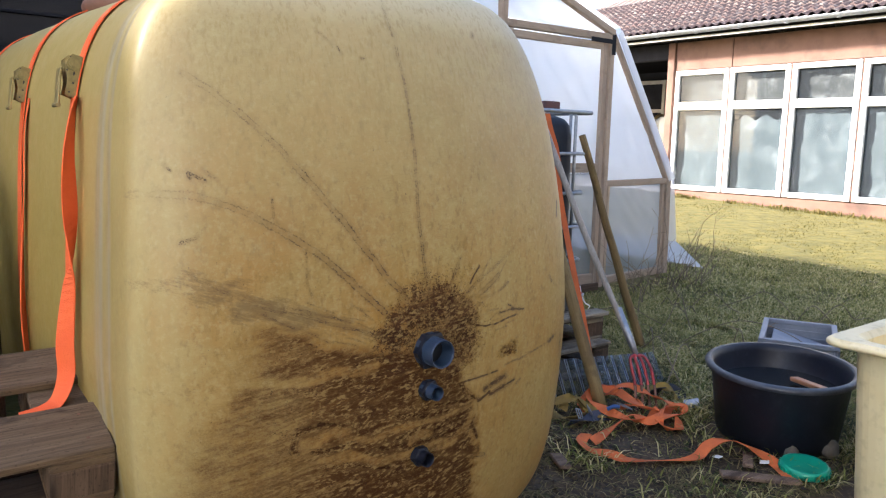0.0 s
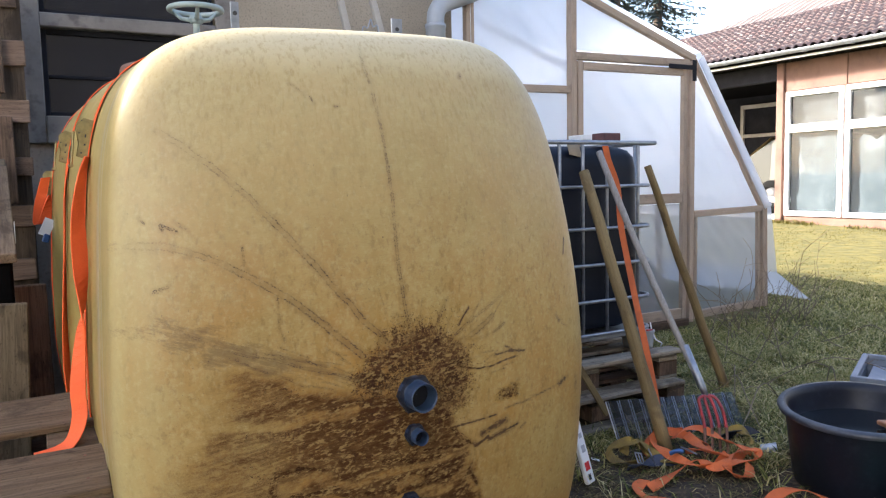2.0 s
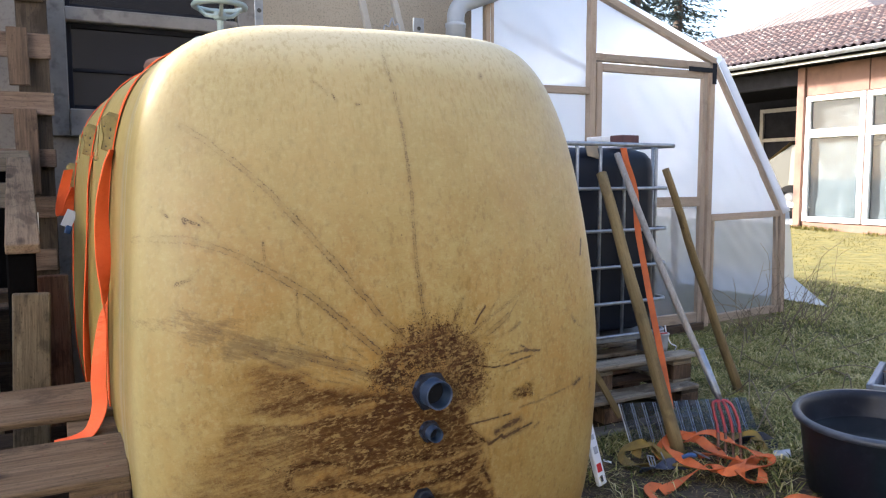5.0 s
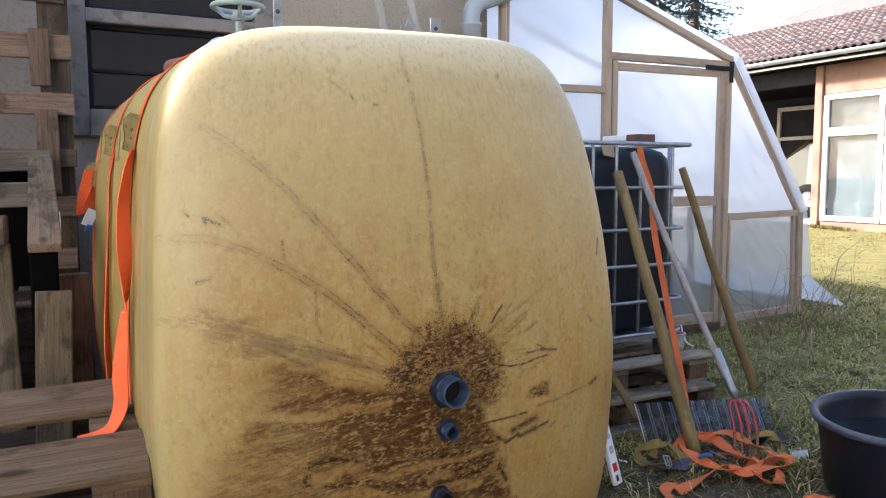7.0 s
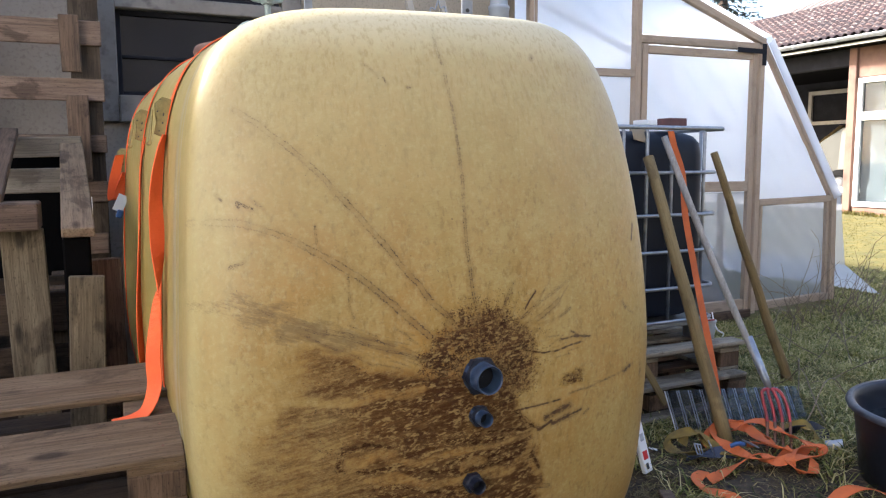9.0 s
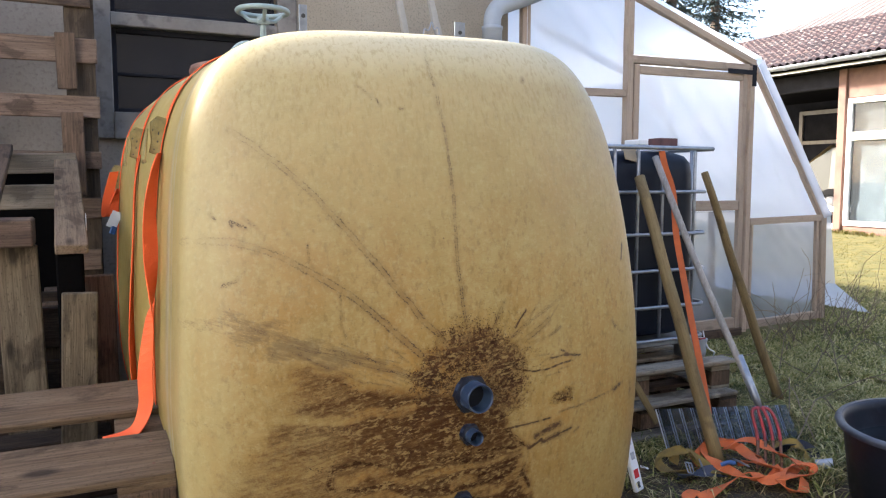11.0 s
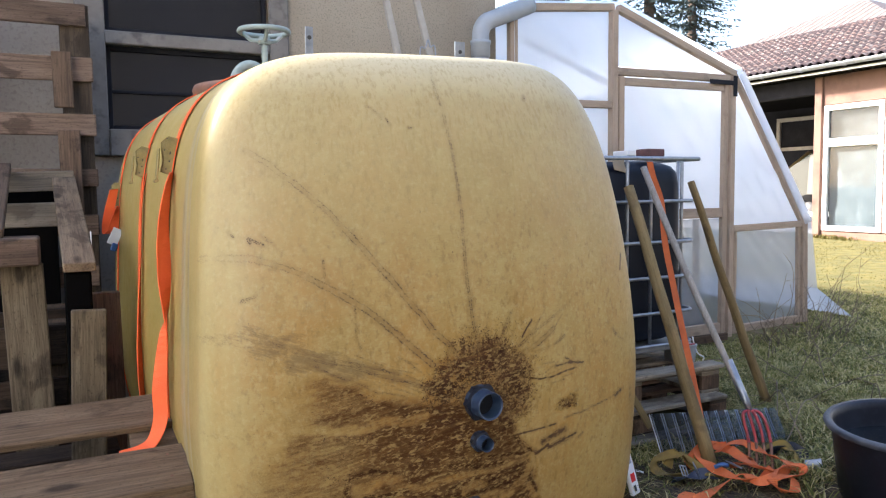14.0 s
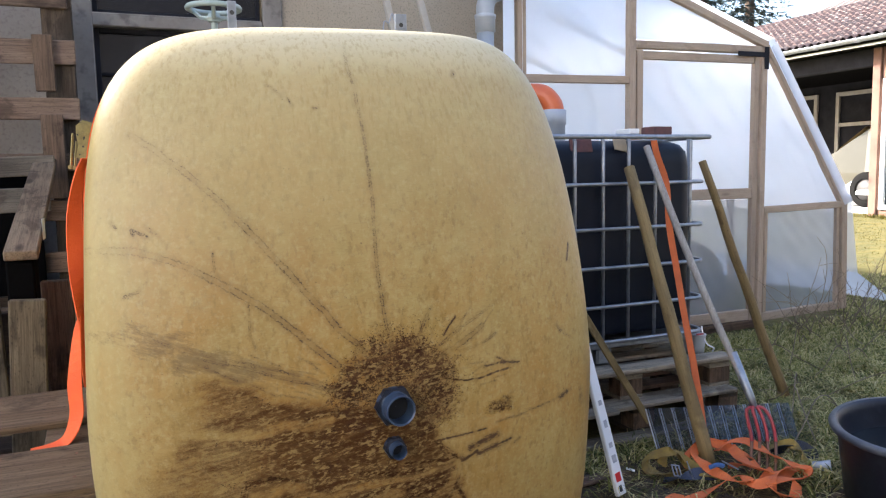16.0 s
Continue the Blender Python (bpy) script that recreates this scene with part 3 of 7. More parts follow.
# older, fainter marks
STREAKS += [
    ([(1.311, 1.128), (1.311, 1.089)], 0.006, 0.95), ([(1.375, 1.017), (1.373, 0.956), (1.387, 0.921), (1.395, 0.896)], 0.006, 0.75),
    ([(1.137, 1.043), (1.168, 1.053)], 0.007, 0.9), ([(1.162, 1.166), (1.158, 1.178), (1.189, 1.161)], 0.008, 0.95), ([(1.185, 1.185), (1.21, 1.163)], 0.006, 0.9), ([(1.122, 1.194), (1.131, 1.18)], 0.005, 0.9),
    ([(1.894, 1.522), (1.893, 1.516)], 0.0075, 1.25), ([(1.444, 1.477), (1.454, 1.477), (1.468, 1.46), (1.475, 1.447)], 0.0045, 1.15), ([(1.543, 1.43), (1.551, 1.431)], 0.005, 1.1), ([(1.487, 1.45), (1.495, 1.435)], 0.005, 0.9),
]
# thick dark smears that were wiped sideways under the outlets
STREAKS += [
    ([(1.346, 0.583), (1.427, 0.572), (1.498, 0.575)], 0.012, 1.35), ([(1.353, 0.628), (1.402, 0.64), (1.478, 0.617)], 0.016, 1.3), ([(1.345, 0.59), (1.352, 0.62)], 0.012, 1.25),
    ([(1.559, 0.55), (1.645, 0.537), (1.768, 0.545), (1.818, 0.558)], 0.022, 1.3), ([(1.478, 0.527), (1.588, 0.491)], 0.012, 1.25), ([(1.6, 0.622), (1.673, 0.606), (1.75, 0.608)], 0.018, 1.35),
    ([(1.68, 0.643), (1.67, 0.605)], 0.03, 1.35), ([(1.703, 0.627), (1.766, 0.621), (1.851, 0.607)], 0.012, 1.25), ([(1.832, 0.554), (1.86, 0.502)], 0.012, 1.2), ([(1.723, 0.491), (1.898, 0.441)], 0.01, 1.1),
    ([(1.6, 0.562), (1.66, 0.572), (1.76, 0.578), (1.81, 0.585)], 0.012, 1.25), ([(1.71, 0.56), (1.8, 0.575)], 0.016, 1.25), ([(1.845, 0.6), (1.84, 0.56), (1.825, 0.53)], 0.01, 1.25),
]
# pale wiped bands between the smears: a line and its width
WIPED = [
    ([(1.37, 0.594), (1.408, 0.61), (1.465, 0.602)], 0.014, 1.0), ([(1.458, 0.586), (1.545, 0.581), (1.614, 0.586), (1.688, 0.589), (1.767, 0.597), (1.826, 0.604)], 0.0085, 0.85),
    ([(1.408, 0.553), (1.505, 0.539), (1.588, 0.512), (1.645, 0.515), (1.706, 0.517), (1.77, 0.515), (1.819, 0.535), (1.833, 0.57)], 0.0105, 0.9),
    ([(1.641, 0.55), (1.666, 0.557), (1.692, 0.554)], 0.011, 1.0), ([(1.207, 0.749), (1.241, 0.745), (1.298, 0.749), (1.356, 0.746), (1.429, 0.751), (1.48, 0.749), (1.532, 0.752)], 0.011, 0.9),
    ([(1.2, 0.7), (1.16, 0.69)], 0.012, 0.6), ([(1.836, 0.604), (1.845, 0.575)], 0.007, 1.0),
]
_rng = random.Random(11)
for _ in range(40):
    # short scratches that fan out from the outlet
    a = radians(_rng.choice((_rng.uniform(-25, 70), _rng.uniform(20, 160), _rng.uniform(150, 205), _rng.uniform(150, 190))))
    r0 = _rng.uniform(0.12, 0.26)
    r1 = r0 + _rng.uniform(0.02, 0.07)
    b = a + _rng.uniform(-0.06, 0.06)
    c0, c1 = PIPE_X + 1.1 * r0 * math.cos(a), PIPE_X + 1.1 * r1 * math.cos(b)
    STREAKS.append(([(c0, PIPE_Z + r0 * math.sin(a)), (c1, PIPE_Z + r1 * math.sin(b))], _rng.uniform(0.003, 0.005), _rng.uniform(0.4, 0.8)))
for _ in range(60):
    # wiped lines in the scum, rising a little towards the outlet
    x, z, l = _rng.uniform(1.15, 1.75), _rng.uniform(0.42, 0.72), _rng.uniform(0.04, 0.16)
    STREAKS.append(([(x, z), (x + l * 0.5, z + l * 0.07), (x + l, z + l * _rng.uniform(0.1, 0.25))], _rng.uniform(0.003, 0.007), _rng.uniform(0.4, 0.9)))


def seg_dist(px, pz, a, b):
    ax, az = a
    dx, dz = b[0] - ax, b[1] - az
    k = np.clip(((px - ax) * dx + (pz - az) * dz) / (dx * dx + dz * dz), 0, 1)
    return np.hypot(px - ax - k * dx, pz - az - k * dz), k


def bump_at(v, lo, hi):
    return np.clip((v - lo) / (hi - lo), 0, 1)


def tank_grime(X, Z):
    """How far residue and scum cover the front: dark runs, a crusted ring round the outlet, a brown fan below."""
    wob = np.array([noise.fractal((x * 14, z * 14, 2.0), 1.0, 2.0, 4) for x, z in zip(X, Z)]) * 0.006
    wob2 = np.array([noise.fractal((x * 14, z * 14, 9.0), 1.0, 2.0, 4) for x, z in zip(X, Z)]) * 0.012
    fine = np.array([noise.fractal((x * 75, z * 75, 5.0), 0.8, 2.0, 3) for x, z in zip(X, Z)])
    px, pz = X + wob, Z + wob2
    runs, near, power, smut = np.zeros(len(X)), np.full(len(X), 4.0), np.zeros(len(X)), np.zeros(len(X))
    for pts, w, k in STREAKS:
        n = len(pts) - 1
        for i in range(n):
            d, s = seg_dist(X + 0.45 * wob, Z + 0.3 * wob2, pts[i], pts[i + 1])
            fade = k * (1 - 0.74 * (i + s) / n) if n > 2 else k
            better = d / w + (0.22 if w < 0.01 else 0.0) < near
            near = np.where(better, d / w + (0.22 if w < 0.01 else 0.0), near)
            power = np.where(better, fade, power)
            if k >= 1.2:
                smut = np.maximum(smut, np.exp(-(d / (w * 0.42)) ** 2) * min(k - 0.15, 1.0) * np.clip(0.9 + 0.6 * fine, 0.3, 1.2))
            runs = np.maximum(runs, fade * np.exp(-(d / (w * 0.75)) ** 2))
    pale = np.zeros(len(X))
    for pts, w, k in WIPED:
        for i in range(len(pts) - 1):
            d, _s = seg_dist(px, pz, pts[i], pts[i + 1])
            pale = np.maximum(pale, k * bump_at(-d, -1.35 * w, -0.7 * w))
    dx, dz = px - PIPE_X - 0.008, pz - PIPE_Z - 0.005
    r = np.hypot(dx, dz)
    ring = bump_at(-r, -0.18, -0.115) * bump_at(dz, -0.17, -0.04)
    crust = ring * (0.36 + 0.42 * bump_at(r, 0.06, 0.1) * bump_at(dz, -0.05, 0.05)) + 0.35 * bump_at(-r, -0.21, -0.145)
    left = np.interp(pz, [0.3, 0.578, 0.615, 0.675, 0.711, 0.72, 0.755, 0.784, 0.814, 0.862, 0.9, 0.94], [1.06, 1.1, 1.12, 1.14, 1.16, 1.2, 1.208, 1.222, 1.233, 1.233, 1.27, 1.34]) + 1.5 * wob2
    roof = np.interp(px, [1.05, 1.233, 1.281, 1.337, 1.425, 1.48, 1.55, 1.62, 1.9], [0.98, 0.91, 0.894, 0.868, 0.826, 0.806, 0.795, 0.79, 0.72])
    right = np.interp(pz, [0.3, 0.415, 0.499, 0.564, 0.612, 0.705, 0.78], [1.88, 1.87, 1.862, 1.852, 1.842, 1.79, 1.65]) + 2.5 * wob2 + 0.012 * fine
    wash = bump_at(px - left, -0.02, 0.07) * bump_at(roof - pz, -0.01, 0.03) * bump_at(right - px, -0.02, 0.025)
    wash *= 0.6 + 0.34 * bump_at(px, 1.15, 1.5) - 0.06 * bump_at(-pz, -0.72, -0.66) * bump_at(-px, -1.45, -1.3)
    smeared = bump_at(px + 4 * wob2, 1.53, 1.6) * bump_at(-px - 3 * wob2 - 0.02 * fine, -1.85, -1.8) * bump_at(pz, 0.515, 0.54) * bump_at(-pz, -0.65, -0.61)
    wash = np.maximum(wash, 0.95 * smeared)
    crust = np.maximum(crust, 0.58 * wash * (0.62 + 0.38 * bump_at(px, 1.3, 1.5)))
    crust = np.maximum(crust, 0.34 * bump_at(r, 0.05, 0.1) * bump_at(-r, -0.27, -0.18) * bump_at(dx, 0, 0.05) * bump_at(dz, -0.12, -0.02))
    wash = np.maximum(wash, 0.58 * ring)
    graze = np.zeros(len(X))
    for x0, z0, rx, rz, k in ((1.11, 0.957, 0.09, 0.02, 0.34), (1.2, 0.94, 0.07, 0.024, 0.5), (1.28, 0.905, 0.07, 0.026, 0.64), (1.37, 0.87, 0.07, 0.02, 0.6), (1.955, 0.718, 0.05, 0.022, 0.5), (2.03, 0.69, 0.05, 0.018, 0.28), (2.1, 0.66, 0.06, 0.014, 0.18), (1.06, 1.137, 0.05, 0.012, 0.3), (1.11, 0.742, 0.09, 0.008, 0.3), (1.1, 0.668, 0.05, 0.006, 0.25)):
        blot = np.exp(-((px - x0) / rx) ** 4 - ((pz - z0) / rz) ** 4)
        graze = np.maximum(graze, k * blot)
        if x0 > 1.9 and k > 0.4:
            crust = np.maximum(crust, 0.6 * blot)
    for pts in (RUN_LOW, RUN_UPPER_LOW):
        for i in range(len(pts) - 1):
            d, _s = seg_dist(px, pz, pts[i], pts[i + 1])
            graze = np.maximum(graze, 0.42 * np.exp(-(d / 0.022) ** 2))
    wash = np.maximum(wash, 0.16 * bump_at(-pz, -0.95, -0.6) * bump_at(-r, -0.6, -0.35) * bump_at(right + 0.1 - px, -0.1, 0.1))
    keep = 1 - np.clip(pale * (0.8 + 0.5 * fine), 0, 0.95)
    crust, wash, smut = crust * (0.15 + 0.85 * keep), wash * (0.55 + 0.45 * keep), smut * keep
    power = power * np.where(near < 1.6, np.maximum(keep, 0.3), 1)
    crust *= np.clip(0.85 + 0.5 * fine + 0.3 * wob / 0.006, 0.15, 1.2)
    return np.clip(runs, 0, 1.2), np.clip(crust, 0, 1), np.clip(wash, 0, 1), near, power, smut, np.clip(graze, 0, 1)


def tank_material():
    m = bpy.data.materials.new("weathered_fibreglass")
    m.use_nodes = True
    t = m.node_tree
    N, L = t.nodes.new, t.links.new
    b = t.nodes["Principled BSDF"]
    co = N("ShaderNodeTexCoord")

    def noise_tex(scale, stretch, detail=5, slope=0.0, shift=0.0):
        mp, n = N("ShaderNodeMapping"), N("ShaderNodeTexNoise")
        mp.vector_type = "TEXTURE"
        mp.inputs["Location"].default_value = (shift, 0, shift)
        mp.inputs["Rotation"].default_value = (0, radians(-slope), 0)
        mp.inputs["Scale"].default_value = [1 / v for v in stretch]
        n.inputs["Scale"].default_value, n.inputs["Detail"].default_value = scale, detail
        n.inputs["Roughness"].default_value = 0.62
        L(co.outputs["Object"], mp.inputs["Vector"])
        L(mp.outputs[0], n.inputs["Vector"])
        return n.outputs["Fac"]

    def ramp(src, lo, hi, a=0.0, c=1.0):
        r = N("ShaderNodeMapRange")
        r.inputs["From Min"].default_value, r.inputs["From Max"].default_value = lo, hi
        r.inputs["To Min"].default_value, r.inputs["To Max"].default_value = a, c
        L(src, r.inputs["Value"])
        return r.outputs[0]

    def mixc(fac, a, c):
        x = N("ShaderNodeMix")
        x.data_type = "RGBA"
        L(fac, x.inputs["Factor"])
        for s, k in ((a, "A"), (c, "B")):
            if isinstance(s, tuple):
                x.inputs[k].default_value = (*s, 1)
            else:
                L(s, x.inputs[k])
        return x.outputs["Result"]

    def attr(name):
        a = N("ShaderNodeAttribute")
        a.attribute_name = name
        return a.outputs["Fac"]
    cloud, streak, weave = noise_tex(3.2, (1, 1, 1)), noise_tex(3.0, (7, 7, 0.7)), noise_tex(160, (1, 1, 1), 3)
    mottled, spots, fibre = noise_tex(22, (1, 1, 1), 6), noise_tex(70, (1, 1, 0.6), 5, 0, 3.0), noise_tex(240, (0.25, 1, 1.6), 3, 5)
    col = mixc(ramp(cloud, 0.35, 0.65), (0.365, 0.262, 0.098), (0.34, 0.182, 0.042))
    col = mixc(ramp(streak, 0.48, 0.72, 0, 0.6), col, (0.28, 0.165, 0.04))
    col = mixc(ramp(mottled, 0.45, 0.68, 0, 0.4), col, (0.4, 0.315, 0.13))
    col = mixc(ramp(noise_tex(7, (1, 1, 0.6), 7, 0, 7.0), 0.5, 0.66, 0, 0.5), col, (0.29, 0.148, 0.032))
    col = mixc(ramp(noise_tex(11, (1, 1, 0.8), 8, 0, 13.0), 0.5, 0.63, 0, 0.4), col, (0.29, 0.19, 0.055))
    col = mixc(ramp(fibre, 0.5, 0.72, 0, 0.45), col, (0.25, 0.16, 0.05))
    col = mixc(ramp(spots, 0.52, 0.68, 0, 0.55), col, (0.2, 0.115, 0.032))
    col = mixc(ramp(noise_tex(95, (1, 1, 0.9), 4, 0, 31.0), 0.5, 0.72, 0, 0.3), col, (0.5, 0.42, 0.22))
    col = mixc(ramp(noise_tex(120, (1, 1, 0.8), 3, 0, 21.0), 0.7, 0.745, 0, 0.75), col, (0.09, 0.05, 0.018))
    drip = noise_tex(26, (4.2, 4.2, 0.16), 6, 0, 11.0)
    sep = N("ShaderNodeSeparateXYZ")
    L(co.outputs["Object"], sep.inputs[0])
    # paler upper front: bleached fibreglass plus light from above in the colour
    lit_top = N("ShaderNodeMath")
    lit_top.operation = "MULTIPLY_ADD"
    lit_top.inputs[1].default_value = 0.7
    L(cloud, lit_top.inputs[0])
    L(sep.outputs["Z"], lit_top.inputs[2])
    col = mixc(ramp(lit_top.outputs[0], 1.35, 2.05, 0, 0.68), col, (0.5, 0.42, 0.215))
    # sunlit top rim painted near white into the base colour
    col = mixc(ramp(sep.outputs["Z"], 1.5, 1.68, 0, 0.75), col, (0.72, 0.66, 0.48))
    under_top = N("ShaderNodeMath")
    under_top.operation = "MULTIPLY"
    L(ramp(drip, 0.5, 0.68, 0, 0.4), under_top.inputs[0])
    L(ramp(sep.outputs["Z"], 1.12, 1.5, 0, 1), under_top.inputs[1])
    col = mixc(under_top.outputs[0], col, (0.25, 0.15, 0.034))
    # bright left edge band: pale weathering with light painted over it
    lit_edge = N("ShaderNodeMath")
    lit_edge.operation = "MULTIPLY_ADD"
    lit_edge.inputs[1].default_value = -0.18
    L(streak, lit_edge.inputs[0])
    L(sep.outputs["X"], lit_edge.inputs[2])
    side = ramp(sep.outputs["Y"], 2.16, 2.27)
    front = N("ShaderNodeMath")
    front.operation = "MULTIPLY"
    L(ramp(lit_edge.outputs[0], 0.95, 1.1, 0.5, 0), front.inputs[0])
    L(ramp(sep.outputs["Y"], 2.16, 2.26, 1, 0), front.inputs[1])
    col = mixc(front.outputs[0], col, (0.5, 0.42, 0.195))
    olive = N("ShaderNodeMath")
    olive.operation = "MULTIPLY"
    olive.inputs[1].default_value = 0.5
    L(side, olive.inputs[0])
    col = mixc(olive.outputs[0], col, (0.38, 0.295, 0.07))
    col = mixc(attr("joint"), col, mixc(ramp(streak, 0.4, 0.6), (0.27, 0.235, 0.17), (0.36, 0.33, 0.25)))
    area, near, power = attr("scum"), attr("run_near"), attr("run_power")

    def math_node(op, a, c, d=None):
        n = N("ShaderNodeMath")
        n.operation = op
        for i, v in enumerate((a, c, d)):
            if isinstance(v, (int, float)):
                n.inputs[i].default_value = v
            elif v is not None:
                L(v, n.inputs[i])
        return n.outputs[0]
    wash = attr("wash")
    flake, patch, smear = noise_tex(300, (0.8, 1, 1.15), 6), noise_tex(34, (0.6, 1, 1.5), 6), noise_tex(22, (0.3, 1, 2.4), 7, 11)
    hair = noise_tex(90, (0.18, 1, 2.0), 5, 13)
    swept = math_node("MULTIPLY_ADD", noise_tex(70, (0.16, 1, 2.2), 6, -17, 2.0), 1.0, math_node("MULTIPLY_ADD", noise_tex(260, (0.4, 1, 1.4), 4, -17), 0.6, attr("graze")))
    col = mixc(ramp(swept, 1.06, 1.42, 0, 0.6), col, (0.11, 0.062, 0.025))
    film = math_node("MULTIPLY", wash, math_node("MULTIPLY", ramp(smear, 0.3, 0.6, 0.75, 1.2), math_node("MULTIPLY", ramp(hair, 0.3, 0.6, 0.75, 1.1), ramp(flake, 0.4, 0.58, 1.15, 0.65))))
    col = mixc(film, col, mixc(ramp(patch, 0.4, 0.62), (0.13, 0.062, 0.022), (0.2, 0.105, 0.036)))
    dark = ramp(math_node("MULTIPLY_ADD", smear, 1.2, math_node("MULTIPLY_ADD", hair, 0.7, wash)), 1.46, 1.9, 0, 0.8)
    col = mixc(math_node("MULTIPLY", dark, ramp(wash, 0.2, 0.92, 0.0, 1.0)), col, (0.042, 0.0145, 0.006))
    crack, bend, warp = N("ShaderNodeTexVoronoi"), N("ShaderNodeTexNoise"), N("ShaderNodeVectorMath")
    crack.feature = "DISTANCE_TO_EDGE"
    crack.inputs["Scale"].default_value = 105
    bend.inputs["Scale"].default_value, bend.inputs["Detail"].default_value = 90, 4
    L(co.outputs["Object"], bend.inputs["Vector"])
    warp.operation = "MULTIPLY_ADD"
    warp.inputs[1].default_value = (0.014, 0.014, 0.014)
    L(bend.outputs["Color"], warp.inputs[0])
    L(co.outputs["Object"], warp.inputs[2])
    L(warp.outputs[0], crack.inputs["Vector"])
    web = math_node("MULTIPLY", ramp(crack.outputs["Distance"], 0.05, 0.22, 0.95, 0.0), math_node("MULTIPLY", ramp(area, 0.38, 0.75), ramp(patch, 0.38, 0.55, 0.3, 1.1)))
    col = mixc(web, col, (0.045, 0.02, 0.011))
    cover = math_node("MULTIPLY_ADD", flake, 2.7, math_node("MULTIPLY_ADD", patch, 1.2, math_node("MULTIPLY", area, 0.85)))
    cover = math_node("MULTIPLY", ramp(cover, 2.42, 2.62), ramp(area, 0.08, 0.3))
    col = mixc(math_node("MULTIPLY", cover, 0.92), col, mixc(ramp(smear, 0.4, 0.62), (0.035, 0.015, 0.009), (0.08, 0.036, 0.017)))
    across = math_node("MULTIPLY_ADD", noise_tex(190, (1, 1, 1), 5), 0.9, math_node("MULTIPLY_ADD", noise_tex(45, (1, 1, 1), 3), 0.4, math_node("ADD", near, -0.65)))
    inner = math_node("MULTIPLY", ramp(across, 0.25, 1.6, 0.5, 0.0), math_node("MULTIPLY", power, ramp(patch, 0.35, 0.6, 0.45, 1.1)))
    col = mixc(inner, col, (0.17, 0.1, 0.036))
    rim = ramp(math_node("ABSOLUTE", math_node("ADD", across, -0.5), 0), 0.02, 0.17, 1.0, 0.0)
    rim = math_node("MULTIPLY", math_node("MULTIPLY", rim, power), math_node("MULTIPLY", ramp(flake, 0.42, 0.58, 0.1, 1.2), ramp(patch, 0.4, 0.56, 0.15, 1.1)))
    col = mixc(rim, col, (0.065, 0.034, 0.015))
    dirt = math_node("MULTIPLY_ADD", flake, 0.8, math_node("MULTIPLY_ADD", hair, 0.9, math_node("MULTIPLY_ADD", patch, 0.4, attr("smut"))))
    col = mixc(ramp(dirt, 1.38, 1.78, 0, 0.95), col, mixc(ramp(patch, 0.4, 0.6), (0.03, 0.012, 0.006), (0.065, 0.027, 0.011)))
    pale = math_node("MULTIPLY", ramp(noise_tex(110, (0.6, 1, 1.3), 9, 10, 5.0), 0.5, 0.59, 0, 0.85), ramp(math_node("MAXIMUM", area, wash), 0.5, 0.92, 0.25, 0.9))
    col = mixc(math_node("MULTIPLY", math_node("MULTIPLY", pale, ramp(math_node("MAXIMUM", area, wash), 0.15, 0.4)), ramp(patch, 0.38, 0.52)), col, (0.3, 0.2, 0.075))
    speck = N("ShaderNodeMath")
    speck.operation = "ADD"
    L(cover, speck.inputs[0])
    L(rim, speck.inputs[1])
    L(col, b.inputs["Base Color"])
    rg = N("ShaderNodeMath")
    rg.operation = "MAXIMUM"
    L(ramp(mottled, 0.3, 0.7, 0.42, 0.58), rg.inputs[0])
    L(ramp(area, 0, 0.6, 0.0, 0.75), rg.inputs[1])
    L(rg.outputs[0], b.inputs["Roughness"])
    L(ramp(math_node("MAXIMUM", area, wash), 0.0, 0.5, 0.15, 0.0), b.inputs["Coat Weight"])
    b.inputs["Coat Roughness"].default_value = 0.3
    L(ramp(math_node("MAXIMUM", area, wash), 0.0, 0.5, 0.32, 0.02), b.inputs["Specular IOR Level"])
    h = N("ShaderNodeMath")
    L(weave, h.inputs[0])
    sc = N("ShaderNodeMath")
    sc.operation = "MULTIPLY"
    sc.inputs[1].default_value = 1.5
    L(speck.outputs[0], sc.inputs[0])
    L(sc.outputs[0], h.inputs[1])
    bp = N("ShaderNodeBump")
    bp.inputs["Strength"].default_value, bp.inputs["Distance"].default_value = 0.2, 0.001
    L(h.outputs[0], bp.inputs["Height"])
    L(bp.outputs[0], b.inputs["Normal"])
    return m


def tank_outline(n):
    out = []
    for k in range(n):
        a = k * math.tau / n
        c, s = math.cos(a), math.sin(a)
        p = 2 / tank_power(c)
        z = TZ + TB * math.copysign(abs(s) ** p, s)
        out.append((TX + tank_half(z, c) * math.copysign(abs(c) ** p, c), z))
    return out


def even_outline(n):
    """The same outline with evenly spaced points."""
    P = np.array(tank_outline(6000) + tank_outline(6000)[:1])
    s = np.concatenate([[0], np.cumsum(np.hypot(*np.diff(P, axis=0).T))])
    q = np.linspace(0, s[-1], n, endpoint=False)
    return list(zip(np.interp(q, s, P[:, 0]).tolist(), np.interp(q, s, P[:, 1]).tolist()))


TANK_BACK = 4.35


def flank_scale(y):
    return float(np.interp(y, [2.4, 2.6, 3.0, 3.6, TANK_BACK - 0.25], [1.008, 1.026, 1.056, 1.08, 1.08]))


def flank_point(x, z, y, g):
    """A place of the outline carried back along the flank, which swells sideways more than upwards."""
    return (TX + g * (x - TX), y, TZ + (1 + (g - 1) * 0.4) * (z - TZ) + tank_lift(x, z))


